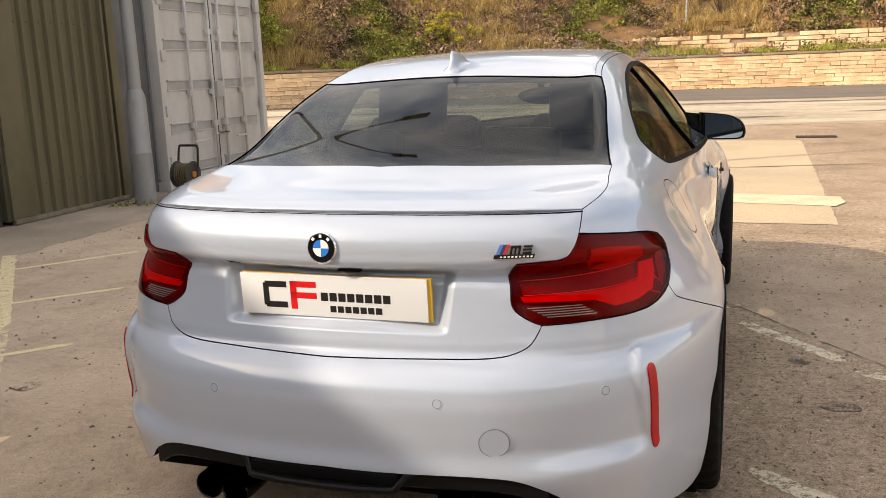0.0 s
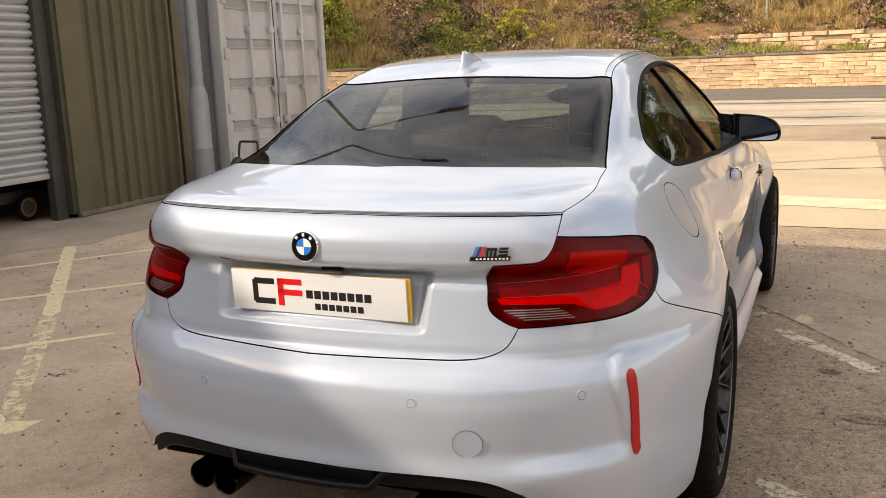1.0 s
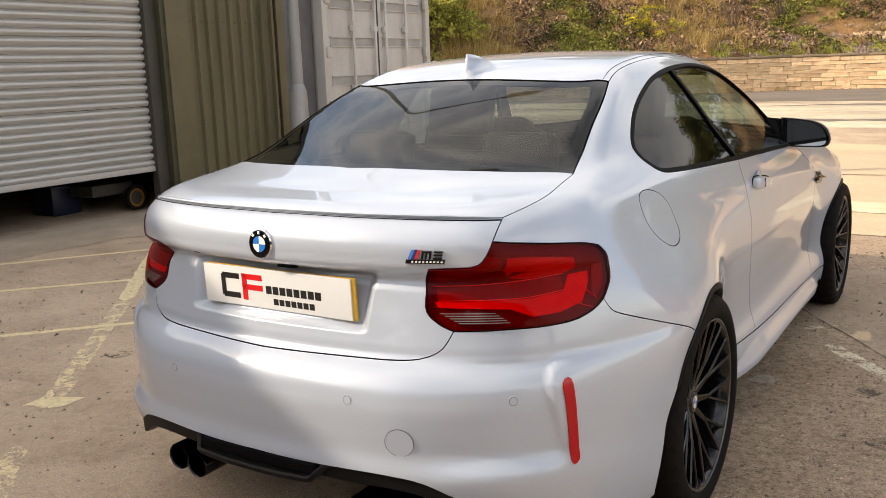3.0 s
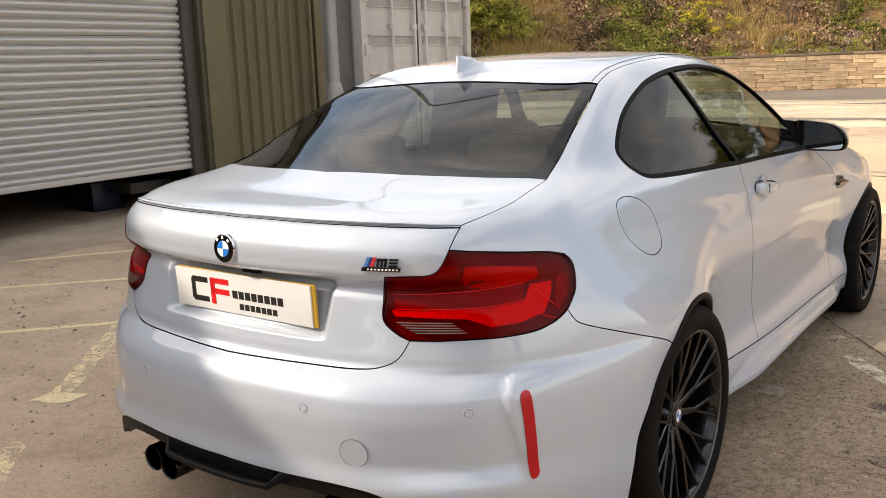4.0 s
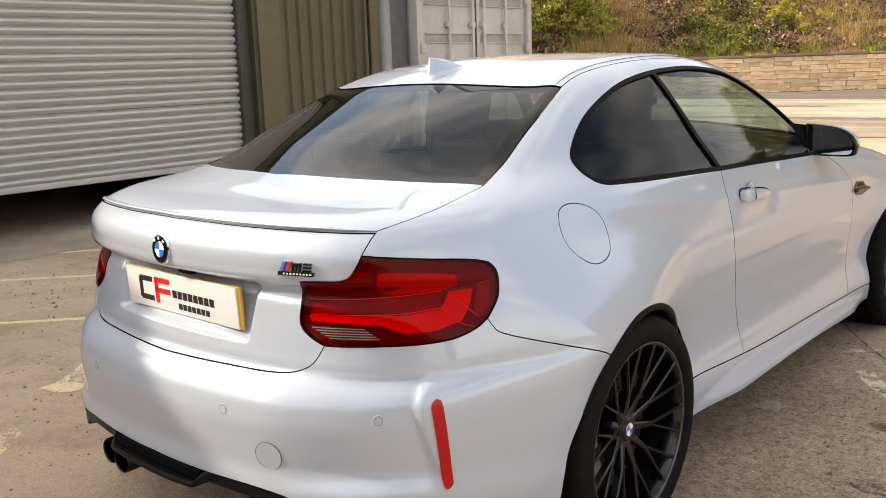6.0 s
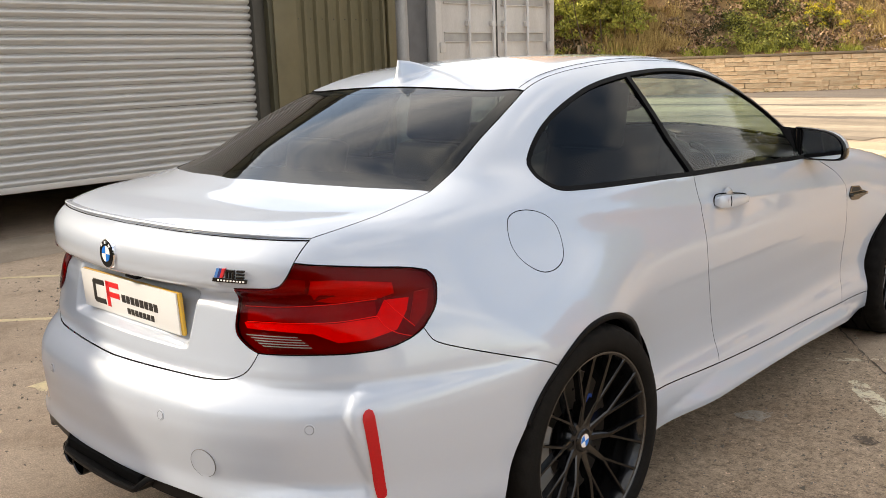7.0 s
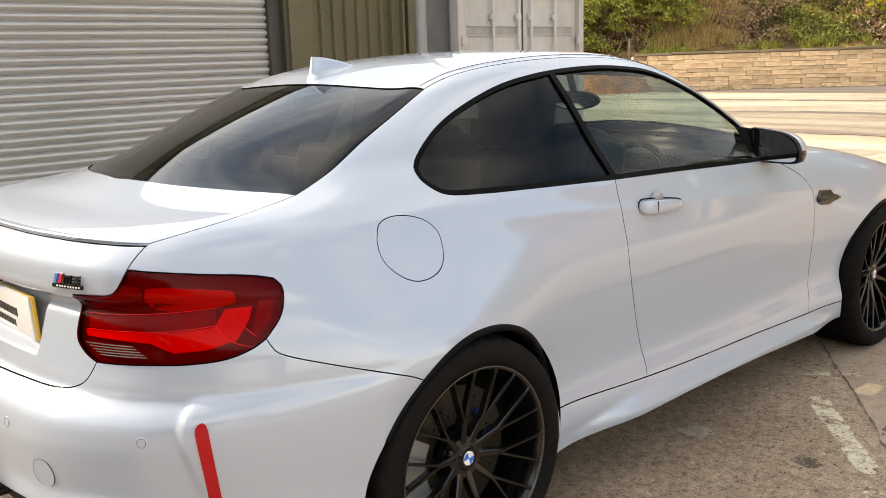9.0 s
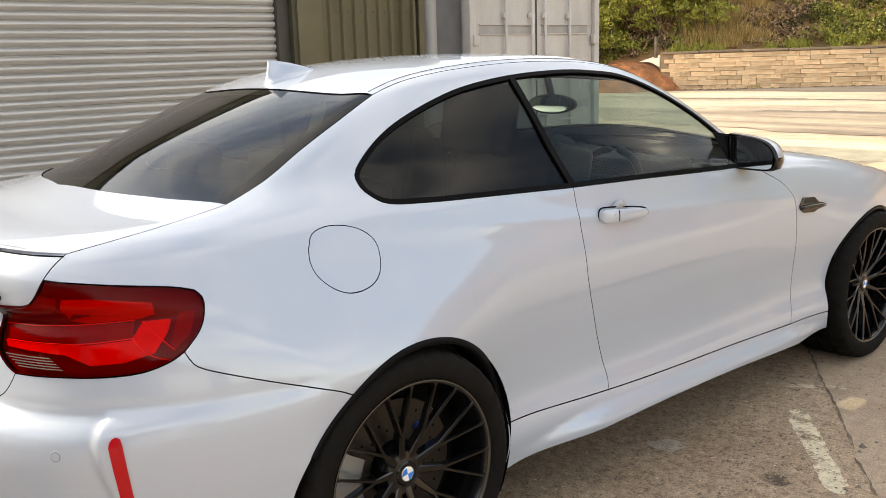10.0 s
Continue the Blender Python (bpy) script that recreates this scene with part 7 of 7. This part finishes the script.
# tall willow scrub beside the container
stems, crown = [], []
for k in range(60):
    s, d = g.uniform(-7.5, 2.4), g.uniform(0.5, 3.6)
    x, y, zz = on_bank(s, d)
    h = g.uniform(1.9, 3.6)
    tip = (x + g.uniform(-0.9, 0.9), y + g.uniform(-0.9, 0.5), zz + h)
    stems.append(((x, y, zz - 0.2), tip))
    for q in range(11):
        t = 0.2 + 0.8 * q / 10
        crown.append((x + (tip[0] - x) * t + g.gauss(0, 0.35), y + (tip[1] - y) * t + g.gauss(0, 0.35), zz + h * t + g.gauss(0, 0.2), 0.42, 0.36))
bush = empty("willow_bush", "tall yellow-green willow bush beside the container", "bush", at=(0, 0, 0))
M_BARK = mat("bark", (0.12, 0.085, 0.055), 0.9, var=0.4, scale=8)
for a, b in stems:
    mid = tuple((a[i] + b[i]) / 2 + g.uniform(-0.2, 0.2) * (i < 2) for i in range(3))
    c = spl([a, mid, b], 0.3)
    tube("stem", c, np.linspace(0.035, 0.008, len(c)), M_BARK, bush, sides=5)
lv = leaves("leaf_crown", crown, 0.05, M_L2, "yellow-green spring leaves", 9, 130)
del lv["kind"]
del lv["category"]
lv.parent = bush
# darker olive repeat of some clumps: crown shade put into the leaf colour
lv2 = leaves("leaf_crown", crown[::3], 0.05, M_L1, "olive shaded leaves", 10, 110)
del lv2["kind"]
del lv2["category"]
lv2.parent = bush

# bare twiggy shrubs on the bank
for k, (s, d) in enumerate(((13.2, 2.2), (15.0, 3.0), (20.5, 4.6), (24.0, 4.2), (28.0, 4.8))):
    sh = empty("bare_shrub", "bare twiggy brown shrub on the bank", "shrub", "bank shrubs")
    x, y, zz = on_bank(s, d)
    sh.location = (x, y, zz)
    for q in range(16):
        a = g.uniform(0, 6.28)
        b = (math.cos(a) * g.uniform(0.4, 1.3), math.sin(a) * g.uniform(0.4, 1.2), g.uniform(0.8, 2.2))
        c = spl([(0, 0, -0.1), (b[0] * 0.35 + g.uniform(-0.15, 0.15), b[1] * 0.35, b[2] * 0.55), b], 0.25)
        tube("twig", c, np.linspace(0.022, 0.004, len(c)), M_BARK, sh, sides=4)
# pale post and rusty rail
px, py, pz = on_bank(19.2, 3.6)
post = empty("fence_post", "weathered pale post on the bank", "post", at=(px, py, pz))
lathe("post_shaft", [(-0.2, 0.06), (2.2, 0.055), (2.22, 0.001)], mat("pale_post", (0.42, 0.40, 0.36), 0.8, var=0.5, scale=6, tint=(0.2, 0.19, 0.17)), post, axis="z", sides=10)
rail = tube("rusty_rail", [(px + 0.2, py - 0.1, pz + 0.22), (px + 2.8, py + 0.1, pz + 0.12)], 0.035, mat("rust_orange", (0.42, 0.17, 0.05), 0.8, var=0.4, scale=5), None, sides=8)
tagged(rail, "rusty orange rail beside a post", "rail")
# short stake at the wall's end
stake = block("stake", (0.10, 0.10, 0.75), (-17.35, 26.3, 1.55), mat("stake_wood", (0.2, 0.16, 0.11), 0.9, var=0.4, scale=9), bevel=0.01)
tagged(stake, "short wooden stake at the end of the stone wall", "stake")

# ---- the far side of the yard, which the paint and the glass mirror ----
def house(name, label, at, size, eaves, ridge, wall_col, doors):
    """A plain house with a pitched roof; its windows look towards the car."""
    w_, d_ = size
    h = empty(name, label, "house", at=at)
    mb = mat("render_or_brick", wall_col, 0.85, var=0.25, scale=3, fine=0.2, fine_scale=30)
    block("house_wall", (w_, d_, eaves), (0, 0, eaves / 2), mb, h, bevel=0.02)
    x, y = w_ / 2 + 0.3, d_ / 2 + 0.3
    v = [(-x, -y, eaves), (x, -y, eaves), (x, y, eaves), (-x, y, eaves), (-x, 0, ridge), (x, 0, ridge)]
    link("roof", v, [(0, 1, 5, 4), (2, 3, 4, 5), (3, 0, 4), (1, 2, 5), (0, 3, 2, 1)], mat("roof_tile", (0.20, 0.085, 0.05), 0.8, var=0.3, scale=4), h, smooth=False)
    for px_, py_, pz_ in doors:
        w = block("window", (1.2 if abs(px_) < x - 0.4 else 0.08, 1.2 if abs(px_) >= x - 0.4 else 0.08, 1.2), (px_, py_, pz_), M_GLOSSBLACK, h, bevel=0.01)
        block("window_frame", (1.4 if abs(px_) < x - 0.4 else 0.1, 1.4 if abs(px_) >= x - 0.4 else 0.1, 0.1), (px_, py_, pz_ - 0.65), mat("frame_white", (0.7, 0.7, 0.7), 0.5), w, bevel=0.01)


house("brick_house", "orange brick house with a tiled roof across the yard", (15.5, 17.0, 0), (5.0, 6.0), 5.0, 7.6, (0.36, 0.16, 0.075),
      ((-1.3, -3.02, 1.6), (1.3, -3.02, 1.6), (-1.3, -3.02, 3.9), (1.3, -3.02, 3.9)))
house("white_house", "low white rendered building across the yard", (17, -11, 0), (5.0, 10.0), 2.8, 4.2, (0.72, 0.71, 0.68), ())


def tree(x, y, h, seed, foot=0.0, leaf=0.055, spread=0.7):
    t = empty("tree", "spring tree with thin young foliage across the yard", "tree", "trees across the yard", at=(x, y, foot))
    q = random.Random(seed)
    c = spl([(0, 0, -0.1), (q.uniform(-0.2, 0.2), q.uniform(-0.2, 0.2), h * 0.5), (q.uniform(-0.4, 0.4), q.uniform(-0.4, 0.4), h)], 0.5)
    tube("trunk", c, np.linspace(0.2, 0.03, len(c)), M_BARK, t, sides=8)
    cl = []
    for k in range(15):
        z0 = h * q.uniform(0.25, 0.85)
        a = q.uniform(0, 6.28)
        ln = (h - z0) * 0.55 + 0.6
        b = (math.cos(a) * ln, math.sin(a) * ln, z0 + ln * q.uniform(0.4, 0.9))
        cc = spl([(0, 0, z0), (b[0] * 0.5, b[1] * 0.5, z0 + (b[2] - z0) * 0.4), b], 0.4)
        tube("limb", cc, np.linspace(0.06, 0.012, len(cc)), M_BARK, t, sides=5)
        for w in (0.45, 0.75, 1.0):
            cl.append((b[0] * w, b[1] * w, z0 + (b[2] - z0) * w - 0.3, spread, spread))
    cr_ = leaves("crown", cl, leaf, M_L1, "", seed, 150)
    for key in ("kind", "category"):
        del cr_[key]
    cr_.parent = t


for k, (x, y, h) in enumerate(((14, 22.5, 9), (6.9, 12.2, 5.2), (7.0, 16.0, 6.5), (9.0, 16.5, 6.0))):
    tree(x, y, h, 50 + k)
# trees on the crest of the bank
for k in range(15):
    tree(-26 + 4.2 * k + (k * 37 % 11) * 0.25, 47.5 + (k * 53 % 7) * 0.5, 8.5 + (k * 29 % 5) * 0.7, 80 + k, 8.0, 0.16, 1.4)
# unseen hedge behind the camera, added to darken the car's rear
g2 = random.Random(77)
hedge = [(g2.uniform(-7, 26), -15.5 + g2.gauss(0, 0.7), g2.uniform(-0.3, 6.8) * g2.uniform(0.7, 1.0), g2.uniform(0.8, 1.4), g2.uniform(0.8, 1.4)) for _ in range(520)]
leaves("hedge", hedge, 0.16, leaf_mat("hedge_leaf", (0.05, 0.055, 0.018), (0.11, 0.11, 0.035)), "tall dark hedge added out of view to dim the car's rear", 61, 80, category="hedge")
